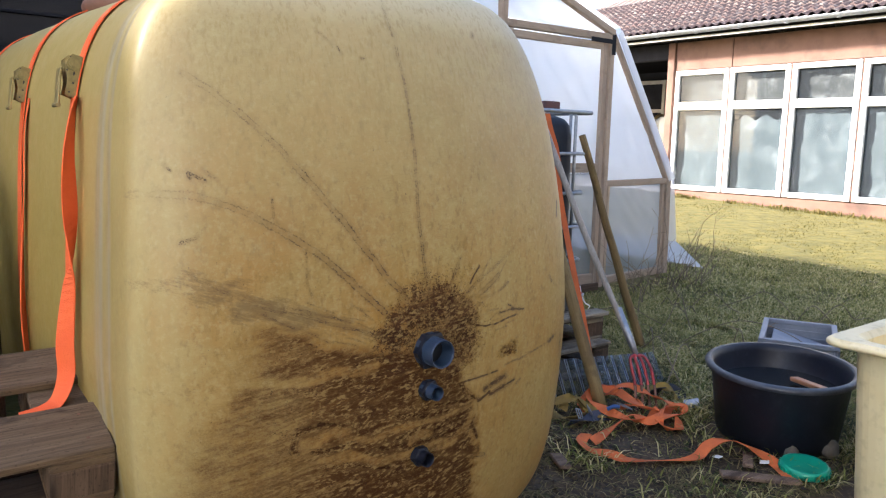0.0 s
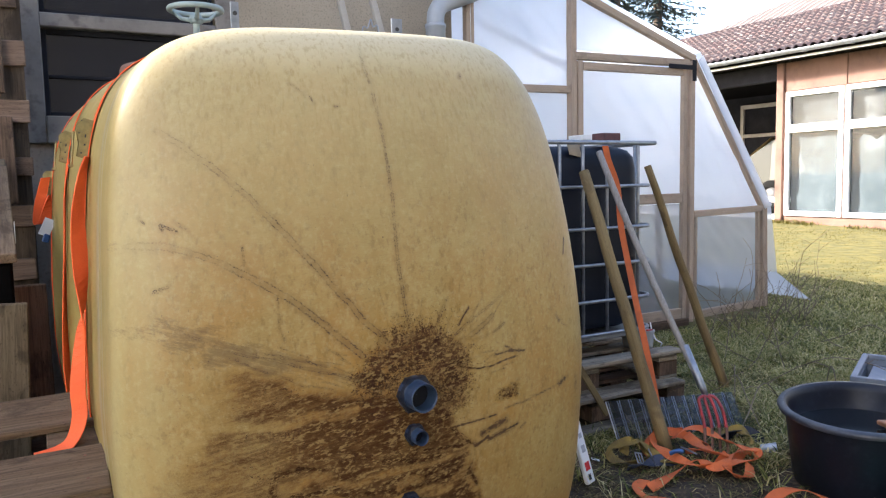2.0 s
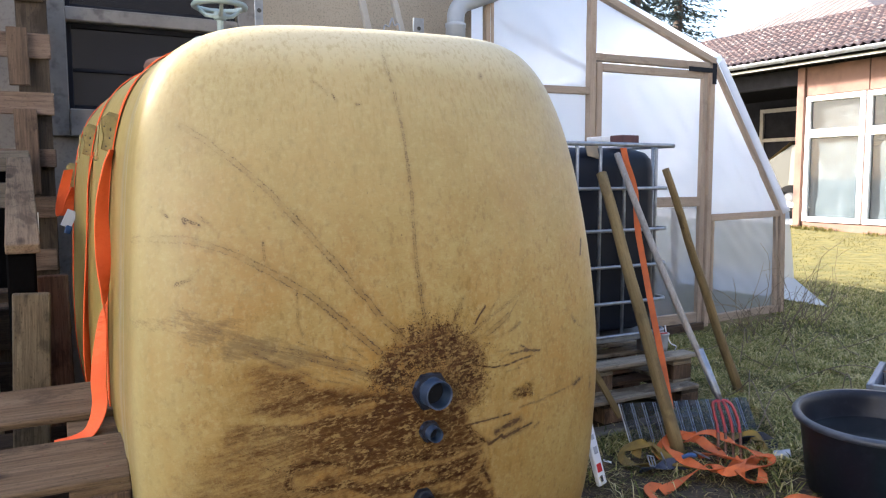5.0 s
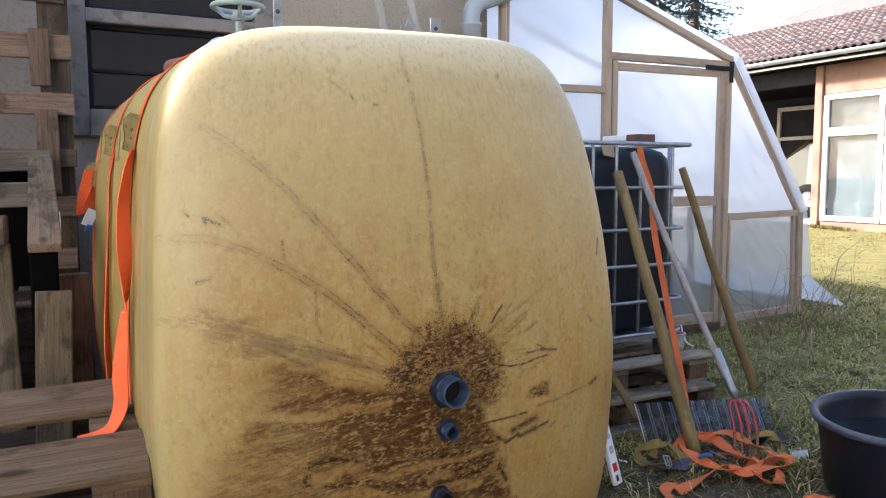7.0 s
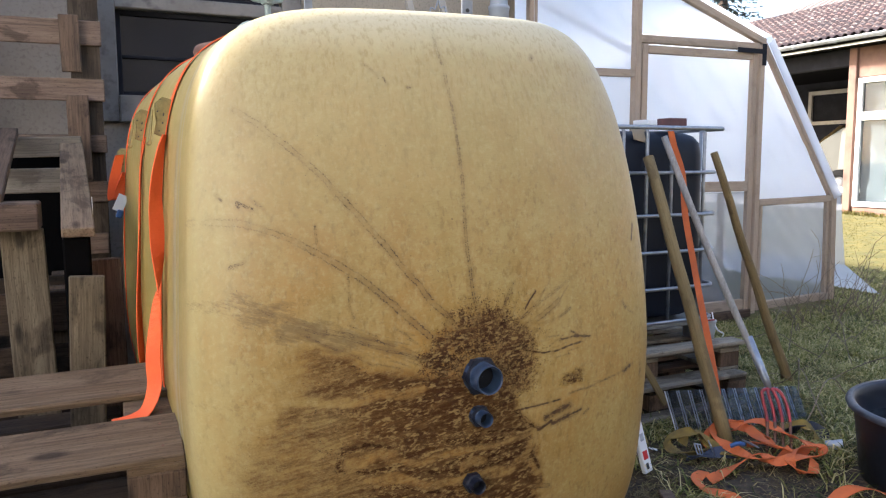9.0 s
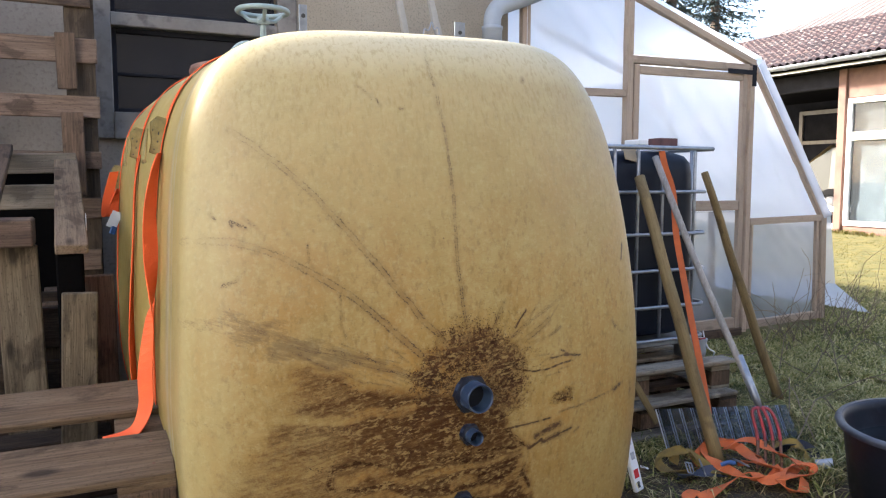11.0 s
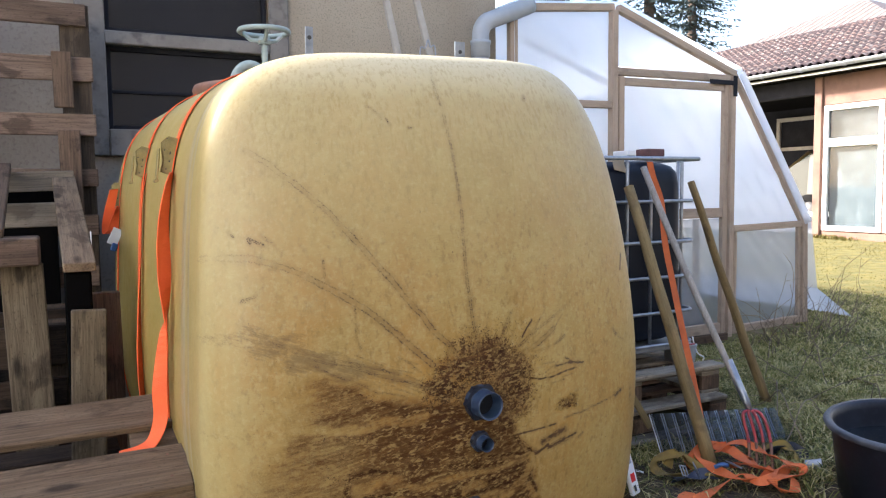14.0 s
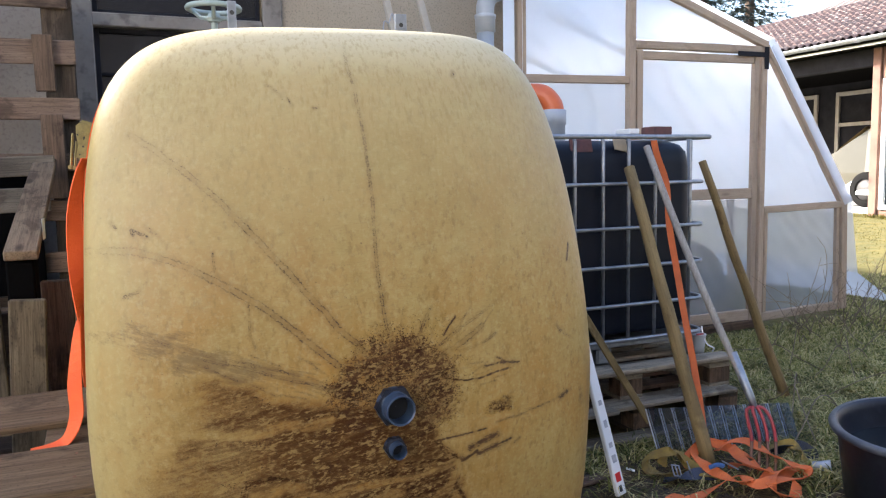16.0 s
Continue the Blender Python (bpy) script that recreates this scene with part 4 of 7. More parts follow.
def build_tank():
    tank = thing("storage_tank", "large yellowed fibreglass tank with a stained front and blue outlets", "tank", at=(TX, 2.9, 0.1))
    n, m = 640, 190
    rim = even_outline(n)
    pts = []
    for j in range(1, m + 1):
        f = 1 - (1 - j / m) ** 1.15
        for x, z in rim:
            pts.append((PIPE_X + f * (x - PIPE_X), PIPE_Z + f * (z - PIPE_Z)))
    X = np.array([PIPE_X] + [p[0] for p in pts])
    Z = np.array([PIPE_Z] + [p[1] for p in pts])
    lift = np.array([tank_lift(x, z) for x, z in zip(X, Z)])
    runs, scum, wash, near, power, smut, graze = tank_grime(X, Z + lift)
    verts = [(x, tank_front(x, z) - 0.0004 * min(r, 1), z + k) for x, z, r, k in zip(X, Z, runs, lift)]
    faces = [(0, 1 + k, 1 + (k + 1) % n) for k in range(n)]
    for j in range(m - 1):
        o, p = 1 + j * n, 1 + (j + 1) * n
        faces += [(o + k, p + k, p + (k + 1) % n, o + (k + 1) % n) for k in range(n)]
    o = 1 + (m - 1) * n
    back = [tank_front(x, z) for x, z in rim]
    # rounded shoulder with the ribbed joint of the two shells, then the flanks
    rings = [(f, 2.4, g) for f, g in ((0.12, 1.003), (0.3, 1.0045), (0.36, 1.0075), (0.46, 1.008), (0.52, 1.004), (0.66, 1.005), (0.72, 1.0085), (0.84, 1.009), (0.9, 1.006), (1.0, 1.008))]
    rings += [(1.0, y, flank_scale(y)) for y in (2.6, 3.0, 3.6, TANK_BACK - 0.25)] + [(1.0, TANK_BACK - 0.1, 1.02), (1.0, TANK_BACK, 0.9)]
    for f, y, g in rings:
        p = len(verts)
        verts += [flank_point(x, z, y * f + yb * (1 - f), g) for (x, z), yb in zip(rim, back)]
        faces += [(o + k, p + k, p + (k + 1) % n, o + (k + 1) % n) for k in range(n)]
        o = p
    faces.append(tuple(o + k for k in range(n)))
    me = bpy.data.meshes.new("body")
    me.from_pydata(verts, [], faces)
    extra = len(verts) - len(X)
    for name, vals, rest in (("run_near", near, 4.0), ("run_power", power, 0.0), ("scum", scum, 0.0), ("wash", wash, 0.0), ("smut", smut, 0.0), ("graze", graze, 0.0)):
        me.attributes.new(name, "FLOAT", "POINT").data.foreach_set("value", list(vals) + [rest] * extra)
    groove = [0.0, 0.15, 0.0, 0.75, 0.35, 0.1, 0.8, 0.3, 0.6, 0.1]
    groove += [0.0] * (len(rings) - len(groove))
    me.attributes.new("joint", "FLOAT", "POINT").data.foreach_set("value", [0.0] * len(X) + [g for g in groove for _ in range(n)])
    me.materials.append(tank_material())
    me.update()
    bm = bmesh.new()
    bm.from_mesh(me)
    bmesh.ops.recalc_face_normals(bm, faces=bm.faces)
    bm.to_mesh(me)
    bm.free()
    for p in me.polygons:
        p.use_smooth = True
    body = new("body", me)
    body.parent = tank
    body.matrix_parent_inverse = Matrix.Translation(tank.location).inverted()
    into = Matrix.Translation(-tank.location)

    def outlet(name, x, z, r, length, material, flange, label):
        y = tank_front(x, z)
        to = into @ Matrix.Translation((x, y + 0.015, z)) @ Matrix.Rotation(radians(90), 4, "X")
        bm = bmesh.new()
        lathe(bm, [(flange, 0.0), (flange, 0.028), (r * 1.12, 0.03), (r * 1.12, 0.034), (r, 0.036), (r, length), (r * 0.97, length + 0.002), (r * 0.88, length), (r * 0.86, 0.03), (0.001, 0.029)], 40, to)
        p = part(name, bm, material, tank, label, smooth=False)
        part("bore", lathe(bmesh.new(), [(r * 0.855, 0.031), (0.001, 0.032)], 24, to), DARK_HOLE, p)
        part("hex_nut", lathe(bmesh.new(), [(r * 1.0, 0.018), (flange * 1.13, 0.018), (flange * 1.13, 0.034), (r * 1.0, 0.036)], 6, to), BLACK_PLASTIC, p, "dark plastic hexagon nut")
        return p
    outlet("outlet_pipe", PIPE_X, PIPE_Z, 0.0335, 0.07, BLUE_PVC, 0.041, "large open blue-grey plastic outlet")
    outlet("small_outlet_pipe", 1.675, 0.673, 0.0175, 0.058, BLUE_PVC, 0.023, "small open blue-grey plastic outlet")
    outlet("black_spigot", 1.6655, 0.507, 0.0175, 0.055, BLACK_PLASTIC, 0.022, "black plastic spigot")
    return tank


build_tank()


def top_z(x, s=1.012):
    """Height of the tank's top over a place x."""
    lo, hi = TZ, TZ + TB
    for _ in range(40):
        mid = (lo + hi) / 2
        lo, hi = (mid, hi) if tank_rho(x, mid) < 1 else (lo, mid)
    return TZ + (1 + (s - 1) * 0.4) * (lo - TZ) + tank_lift(x, lo)


def side_x(z, s=1.014):
    """The tank's left flank at a height."""
    n = tank_power(-1)
    k = max(1 - abs((z - TZ) / TB) ** n, 0) ** (1 / n)
    return TX - s * tank_half(z, -1) * k


# ---- greenhouse of timber and milky film ----
GY = 4.70
GH_TOP, GH_SHOULDER, GH_KNEE, GH_FOOT = (4.40, 2.55), (5.495, 2.155), (6.39, 0.965), (6.42, 0.12)
GH_BACK = 9.6


def film_sheet(name, corners, parent, nx=14, ny=14, sag=0.015, seed=0, label="", film=None):
    """A slack, slightly creased sheet between four corners."""
    a, b, c, d = (Vector(v) for v in corners)
    nrm = (b - a).cross(d - a).normalized()
    bm = bmesh.new()
    grid = []
    for j in range(ny + 1):
        v = j / ny
        row = []
        for i in range(nx + 1):
            u = i / nx
            p = (a * (1 - u) + b * u) * (1 - v) + (d * (1 - u) + c * u) * v
            k = math.sin(math.pi * u) * math.sin(math.pi * v)
            crease = noise.noise((p.x * 2.5 + seed, p.y * 2.5, p.z * 4)) + 0.5 * noise.noise(((p.x + p.z) * 9, p.y * 9, seed + (p.z - p.x) * 3))
            row.append(bm.verts.new(p + nrm * sag * (0.6 * k + crease * min(1, 4 * k))))
        grid.append(row)
    for j in range(ny):
        for i in range(nx):
            bm.faces.new((grid[j][i], grid[j][i + 1], grid[j + 1][i + 1], grid[j + 1][i]))
    return part(name, bm, film or FILM, parent, label, smooth=True)


def build_greenhouse():
    g = thing("greenhouse", "home-made timber greenhouse covered in milky plastic film", "greenhouse")
    tx, tz = GH_TOP
    sx, sz = GH_SHOULDER
    kx, kz = GH_KNEE
    fx, fz = GH_FOOT
    x0 = 3.5
    top_left = tz - 0.10
    y = GY

    def post(name, a, b, w=0.07, h=0.05, mt=PALE_WOOD):
        return bar(name, (a[0], y, a[1]), (b[0], y, b[1]), w, h, mt, g, up=(0, 1, 0))
    post("left_post", (x0, 0.02), (x0, top_left), 0.06)
    post("door_post", (tx - 0.055, 0.06), (tx - 0.055, tz - 0.02), 0.05, 0.06)
    post("door_stile", (tx + 0.012, 0.1), (tx + 0.012, 2.075), 0.05, 0.04)
    post("corner_post", (sx + 0.027, 0.08), (sx + 0.027, sz - 0.02), 0.048, 0.06)
    post("door_stile", (sx - 0.04, 0.1), (sx - 0.04, 2.075), 0.05, 0.04)
    post("rafter", (tx - 0.02, tz), (sx + 0.06, sz), 0.05, 0.05, PALE_WOOD)
    post("rafter", (x0, top_left + 0.02), (tx - 0.06, tz), 0.05, 0.05, PALE_WOOD)
    post("rafter", (sx + 0.05, sz), (kx, kz), 0.04, 0.04)
    post("knee_post", (kx, kz), (fx, fz), 0.06, 0.06)
    post("top_rail", (tx - 0.03, 2.108), (sx, 2.118), 0.055, 0.05, PALE_WOOD)
    post("door_top_rail", (tx + 0.04, 2.04), (sx - 0.068, 2.047), 0.055, 0.038, PALE_WOOD)
    post("door_middle_rail", (tx + 0.04, 1.078), (sx - 0.068, 1.075), 0.075, 0.038, PALE_WOOD)
    post("door_bottom_rail", (tx + 0.04, 0.16), (sx - 0.068, 0.16), 0.08, 0.038, PALE_WOOD)
    post("side_rail", (x0 + 0.03, 1.86), (tx - 0.08, 1.87), 0.05, 0.045, PALE_WOOD)
    post("sill_rail", (sx + 0.06, 0.945), (kx, 0.96), 0.05, 0.045, PALE_WOOD)
    post("bottom_rail", (sx + 0.06, 0.13), (fx - 0.03, 0.15), 0.06, 0.045, PALE_WOOD)
    post("bottom_rail", (x0, 0.06), (sx, 0.09), 0.06, 0.07, GREY_WOOD_Z)
    post("frame_stile", (sx + 0.09, 0.16), (sx + 0.09, 0.945), 0.035, 0.03)
    post("frame_stile", (fx - 0.065, 0.18), (kx - 0.055, 0.96), 0.035, 0.03)
    hinge = part("strap_hinge", boxed((sx - 0.24, y - 0.036, 2.065), (sx + 0.05, y - 0.031, 2.1), None, 0.002), DARK_PAINT, g, "dark steel strap hinge")
    part("hinge_plate", boxed((sx + 0.012, y - 0.037, 1.98), (sx + 0.056, y - 0.0315, 2.14), None, 0.002), DARK_PAINT, hinge)
    yb = y + 0.024
    sheets = (("left_film", (x0, 0.06), (tx - 0.06, 0.06), (tx - 0.06, 1.86), (x0, 1.86)),
              ("upper_left_film", (x0, 1.86), (tx - 0.06, 1.86), (tx - 0.06, tz), (x0, top_left)),
              ("gable_film", (tx - 0.05, 2.15), (sx, 2.15), (sx, sz), (tx - 0.05, tz)),
              ("door_upper_film", (tx, 1.03), (sx - 0.03, 1.03), (sx - 0.03, 2.08), (tx, 2.08)),
              ("door_lower_film", (tx, 0.12), (sx - 0.03, 0.12), (sx - 0.03, 1.03), (tx, 1.03)),
              ("slope_film", (sx + 0.03, 0.97), (kx, 0.98), (sx + 0.09, sz - 0.03), (sx + 0.03, sz)),
              ("corner_film", (sx + 0.06, 0.14), (fx - 0.04, 0.14), (kx - 0.03, 0.97), (sx + 0.06, 0.97)))
    for i, (n, *cs) in enumerate(sheets):
        film_sheet(n, [(c[0], yb, c[1]) for c in cs], g, 32, 32, 0.03, seed=i * 3.1, film=DIM_FILM if n in ("corner_film", "door_lower_film") else FILM)
    yr = y - 0.03

    def skin(n, a, b, seed, sag=0.03, film=FILM):
        film_sheet(n, [(a[0], yr, a[1]), (a[0], GH_BACK, a[1]), (b[0], GH_BACK, b[1]), (b[0], yr, b[1])], g, 30, 10, sag, seed, film=film)
    skin("roof_film", (x0, top_left + 0.06), (tx, tz + 0.04), 21)
    skin("roof_film", (tx, tz + 0.04), (sx + 0.1, sz + 0.05), 22)
    skin("flank_film", (sx + 0.1, sz + 0.05), (kx + 0.07, kz + 0.03), 23, 0.05)
    skin("flank_film", (kx + 0.07, kz + 0.03), (fx + 0.14, 0.4), 24, 0.05, SKIRT_FILM)
    skin("skirt_film", (fx + 0.14, 0.4), (fx + 0.62, 0.11), 25, 0.06, SKIRT_FILM)
    ye = y - 0.045
    film_sheet("edge_film", [(sx + 0.065, ye, sz - 0.02), (kx - 0.02, ye, kz - 0.01), (kx + 0.07, ye, kz + 0.02), (sx + 0.115, ye, sz + 0.03)], g, 6, 30, 0.004, 31, film=SKIRT_FILM)
    skin("side_film", (x0, 0.05), (x0, top_left + 0.06), 26, 0.01)
    film_sheet("back_film", [(x0, GH_BACK, 0), (fx, GH_BACK, 0), (sx, GH_BACK, sz), (x0, GH_BACK, top_left)], g, seed=27)
    for k in range(1, 5):
        yy = y + k * 1.2
        bar("hoop", (sx + 0.05, yy, sz), (kx, yy, kz), 0.05, 0.05, PALE_WOOD, g, up=(0, 1, 0))
        bar("hoop_post", (kx, yy, kz), (fx, yy, 0.1), 0.05, 0.05, PALE_WOOD, g, up=(0, 1, 0))
        bar("hoop_rafter", (tx, yy, tz), (sx, yy, sz), 0.05, 0.05, PALE_WOOD, g, up=(0, 1, 0))
    return g


build_greenhouse()

# ---- long low house with white windows and an open bay ----
HX = 12.0
HG = 0.44


def build_house():
    h = thing("house", "long low house with red-brown panels, white windows and a tiled roof", "house")
    y_lo, y_post = -3.0, 8.637
    part("plinth", boxed((HX, y_lo, HG - 0.4), (HX + 0.3, y_post, 0.53), None, 0.01), BRICK_PAINT, h)
    part("head_panel", boxed((HX, y_lo, 2.58), (HX + 0.25, 7.56, 3.05), None, 0.006), BRICK_PAINT, h)
    part("head_panel", boxed((HX, 7.57, 2.58), (HX + 0.25, y_post, 3.05), None, 0.006), BRICK_PAINT, h)
    part("corner_post", boxed((HX - 0.04, y_post, HG - 0.1), (HX + 0.2, y_post + 0.14, 3.05), None, 0.01), BRICK_PAINT, h)
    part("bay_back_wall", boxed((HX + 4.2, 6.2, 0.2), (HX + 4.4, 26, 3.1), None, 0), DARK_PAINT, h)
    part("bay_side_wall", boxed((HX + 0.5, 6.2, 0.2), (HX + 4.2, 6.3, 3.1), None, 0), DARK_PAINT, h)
    # room wall, ceiling and roof underside near black: indoor dimness in the colour
    part("room_back_wall", boxed((HX + 2.6, y_lo, 0.3), (HX + 2.8, 6.19, 3.1), None, 0), SHADE_BLACK, h)
    part("room_end_wall", boxed((HX, y_lo - 0.2, 0.3), (HX + 4.4, y_lo - 0.01, 3.1), None, 0), BRICK_PAINT, h)
    part("bay_end_wall", boxed((HX, 25.9, 0.2), (HX + 4.4, 26.1, 3.1), None, 0), BRICK_PAINT, h)
    part("room_floor", boxed((HX + 0.3, y_lo, 0.4), (HX + 4.2, 25.9, 0.5), None, 0), CONCRETE, h)
    part("room_ceiling", boxed((HX + 0.26, y_lo, 3.06), (HX + 4.4, 26, 3.1), None, 0), SHADE_BLACK, h)
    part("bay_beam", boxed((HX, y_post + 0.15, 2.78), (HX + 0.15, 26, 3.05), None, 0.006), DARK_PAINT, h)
    w = 1.035
    for k in range(9):
        y1 = 8.605 - k * w
        win = thing("window", "", "")
        win.parent = h
        y0 = y1 - w + 0.03
        z0, z1, zt = 0.54, 2.566, 1.968
        xf, xb = HX - 0.03, HX + 0.04
        fw = 0.08
        for lo, hi in (((xf, y0, z0), (xb, y0 + fw, z1)), ((xf, y1 - fw, z0), (xb, y1, z1)), ((xf, y0 + fw, z0), (xb, y1 - fw, z0 + fw)),
                       ((xf, y0 + fw, z1 - fw), (xb, y1 - fw, z1)), ((xf, y0 + fw, zt - 0.065), (xb, y1 - fw, zt + 0.065))):
            part("window_frame", boxed(lo, hi, None, 0.008), WHITE_PAINT, win)
        for a, b in ((z0 + fw, zt - 0.065), (zt + 0.065, z1 - fw)):
            part("pane", boxed((HX + 0.012, y0 + fw, a), (HX + 0.018, y1 - fw, b), None, 0), PANE, win).visible_shadow = False
        part("mullion", boxed((HX - 0.01, y0 - 0.03, 0.535), (HX + 0.1, y0, 2.58), None, 0.004), BRICK_PAINT, win)
        bm = bmesh.new()
        rows = []
        tall = zt - 0.1 if k != 1 else 1.7
        for j in range(13):
            rows.append([bm.verts.new((HX + 0.09 + 0.035 * noise.noise((i * 0.5, j * 0.35, k * 7)) + 0.025 * noise.noise((i * 1.7, j * 1.1, k)), y0 + 0.02 + i * (w - 0.09) / 10, z0 + 0.07 + j * (tall - z0 + 0.05 * math.sin(i * 1.7 + k)) / 12)) for i in range(11)])
        for j in range(12):
            for i in range(10):
                bm.faces.new((rows[j][i], rows[j][i + 1], rows[j + 1][i + 1], rows[j + 1][i]))
        part("inner_film", bm, INNER_FILM, win, "creased pale plastic film behind the glass", smooth=True)
        bm = bmesh.new()
        rows = [[bm.verts.new((HX + 0.12 + 0.05 * noise.noise((i * 0.6, j * 0.8, k * 5)) + 0.03 * noise.noise((i * 2.1, j * 1.9, k)), y0 + 0.02 + i * (w - 0.09) / 10, zt - 0.05 + j * (z1 - zt) / 8)) for i in range(11)] for j in range(9)]
        for j in range(8):
            for i in range(10):
                bm.faces.new((rows[j][i], rows[j][i + 1], rows[j + 1][i + 1], rows[j + 1][i]))
        part("upper_film", bm, UPPER_FILM, win, "dull creased film behind the upper glass", smooth=True)
    # roof of wavy tiles, in courses
    run, rise = 3.42, 1.3
    x_e, z_e = HX - 0.42, 3.19
    verts, faces = [], []
    ny, courses = 1550, 13
    y_a, y_b = -4.0, 27.0
    for c in range(courses):
        for e in (0, 1):
            f = (c + e) / courses
            o = len(verts)
            for i in range(ny + 1):
                yy = y_a + (y_b - y_a) * i / ny
                wave = 0.021 * math.sin(yy * math.tau / 0.145) + 0.012 * noise.noise((yy * 1.1, c * 0.7, 0))
                verts.append((x_e + run * f, yy, z_e + rise * f + wave + (0.022 if e == 0 else 0.0)))
            if e:
                q = o - ny - 1
                faces += [(q + i, q + i + 1, o + i + 1, o + i) for i in range(ny)]
            elif c:
                q = o - ny - 1
                faces += [(q + i, q + i + 1, o + i + 1, o + i) for i in range(ny)]
    me = bpy.data.meshes.new("roof_tiles")
    me.from_pydata(verts, [], faces)
    me.materials.append(TILE)
    r = new("roof_tiles", me)
    r.parent = h
    r["kind"] = "stuff"
    part("roof_underside", boxed((0, y_a, 0), (math.hypot(run, rise), y_b, 0.05), Matrix.Translation((x_e, 0, z_e - 0.12)) @ Matrix.Rotation(-math.atan2(rise, run), 4, "Y"), 0), SHADE_BLACK, h)
    part("roof_back", boxed((0, y_a, 0), (math.hypot(run, rise), y_b, 0.05), Matrix.Translation((x_e + 2 * run, 0, z_e - 0.06)) @ Matrix.Rotation(math.pi + math.atan2(rise, run), 4, "Y"), 0), TILE, h)
    bm = bmesh.new()
    ring = [(0.055 * math.cos(a), 0.055 * math.sin(a)) for a in [math.pi + k * math.pi / 8 for k in range(9)]]
    rows = [[bm.verts.new((x_e - 0.03 + a, yy, z_e - 0.03 + b)) for a, b in ring] for yy in (y_a, y_b)]
    for k in range(8):
        bm.faces.new((rows[0][k], rows[0][k + 1], rows[1][k + 1], rows[1][k]))
    gut = part("gutter", bm, GALVANISED, h, "weathered zinc half-round gutter", smooth=True)
    for k in range(18):
        yy = 4.2 + k * 0.75
        part("gutter_bracket", boxed((x_e - 0.095, yy, z_e - 0.095), (x_e + 0.035, yy + 0.03, z_e - 0.088), None, 0.002), GALVANISED, gut)
    part("fascia", boxed((x_e + 0.035, y_a, z_e - 0.15), (x_e + 0.06, y_b, z_e + 0.0), None, 0.002), WHITE_PAINT, h)
    for y in (11.8, 13.39):
        for lo, hi in (((0, y, 1.5), (0.06, y + 0.09, 2.87)), ((0, y + 1.0, 1.5), (0.06, y + 1.09, 2.87)), ((0, y + 0.09, 2.78), (0.06, y + 1.0, 2.87)), ((0, y + 0.09, 2.1), (0.06, y + 1.0, 2.18)), ((0, y + 0.09, 1.5), (0.06, y + 1.0, 1.58))):
            part("inner_window_frame", boxed((HX + 4.13 + lo[0], lo[1], lo[2]), (HX + 4.13 + hi[0], hi[1], hi[2]), None, 0.004), DUSTY_WHITE, h)
    return h


build_house()

# ---- lashing straps on the tank ----


def ratchet(parent, at, tilt):
    """A zinc ratchet buckle: two cheeks, spindle, handle."""
    r = thing("ratchet", "", "")
    r.parent = parent
    r["label"] = "yellow zinc-plated steel ratchet buckle"
    r.matrix_basis = Matrix.Translation(at) @ Matrix.Rotation(radians(tilt), 4, "Y") @ Matrix.Scale(0.78, 4)
    for s in (-1, 1):
        bm = bmesh.new()
        pts = [(0.0, 0.07), (-0.03, 0.072), (-0.046, 0.05), (-0.04, 0.02), (-0.03, -0.01), (-0.03, -0.05), (0.0, -0.055)]
        a = [bm.verts.new((x, s * 0.027 - 0.0015, z)) for x, z in pts]
        b = [bm.verts.new((x, s * 0.027 + 0.0015, z)) for x, z in pts]
        bm.faces.new(a), bm.faces.new(b[::-1])
        for k in range(len(pts)):
            bm.faces.new((a[k], a[(k + 1) % len(pts)], b[(k + 1) % len(pts)], b[k]))
        bmesh.ops.recalc_face_normals(bm, faces=bm.faces)
        part("cheek", bm, ZINC, r)
    for x, z, rr, ll in ((-0.022, 0.045, 0.0165, 0.0), (-0.022, 0.045, 0.005, 0.0), (-0.016, 0.016, 0.0025, 0.008), (-0.014, -0.012, 0.003, 0.0), (-0.02, -0.04, 0.0025, 0.0), (-0.034, 0.062, 0.002, 0.0), (-0.036, 0.022, 0.0025, 0.0)):
        at_hole = Matrix.Translation((x, -0.0289 if rr < 0.01 else -0.0287, z)) @ Matrix.Rotation(radians(90), 4, "X")
        part("slot", lathe(bmesh.new(), [(0.0 if rr < 0.01 else 0.0145, 0.0), (rr, 0.0), (rr, 0.0008), (0.0 if rr < 0.01 else 0.0145, 0.0008)], 14, at_hole @ Matrix.Diagonal((1, 1 + ll * 180, 1, 1))), DARK_MARK, r)
    part("spindle", tube(bmesh.new(), [(-0.022, -0.036, 0.045), (-0.022, 0.036, 0.045)], 0.013, 12), ZINC, r)
    part("toothed_wheel", lathe(bmesh.new(), [(0.004, -0.003), (0.02, -0.003), (0.02, 0.003), (0.004, 0.003)], 14, Matrix.Translation((-0.022, -0.031, 0.045)) @ Matrix.Rotation(radians(90), 4, "X")), ZINC, r)
    part("handle", boxed((-0.052, -0.024, -0.085), (-0.046, 0.024, 0.03), Matrix.Rotation(radians(-6), 4, "Y"), 0.002), ZINC, r)
    part("grip", tube(bmesh.new(), [(-0.042, -0.03, -0.085), (-0.042, 0.03, -0.085)], 0.007, 8), ZINC, r)
    return r


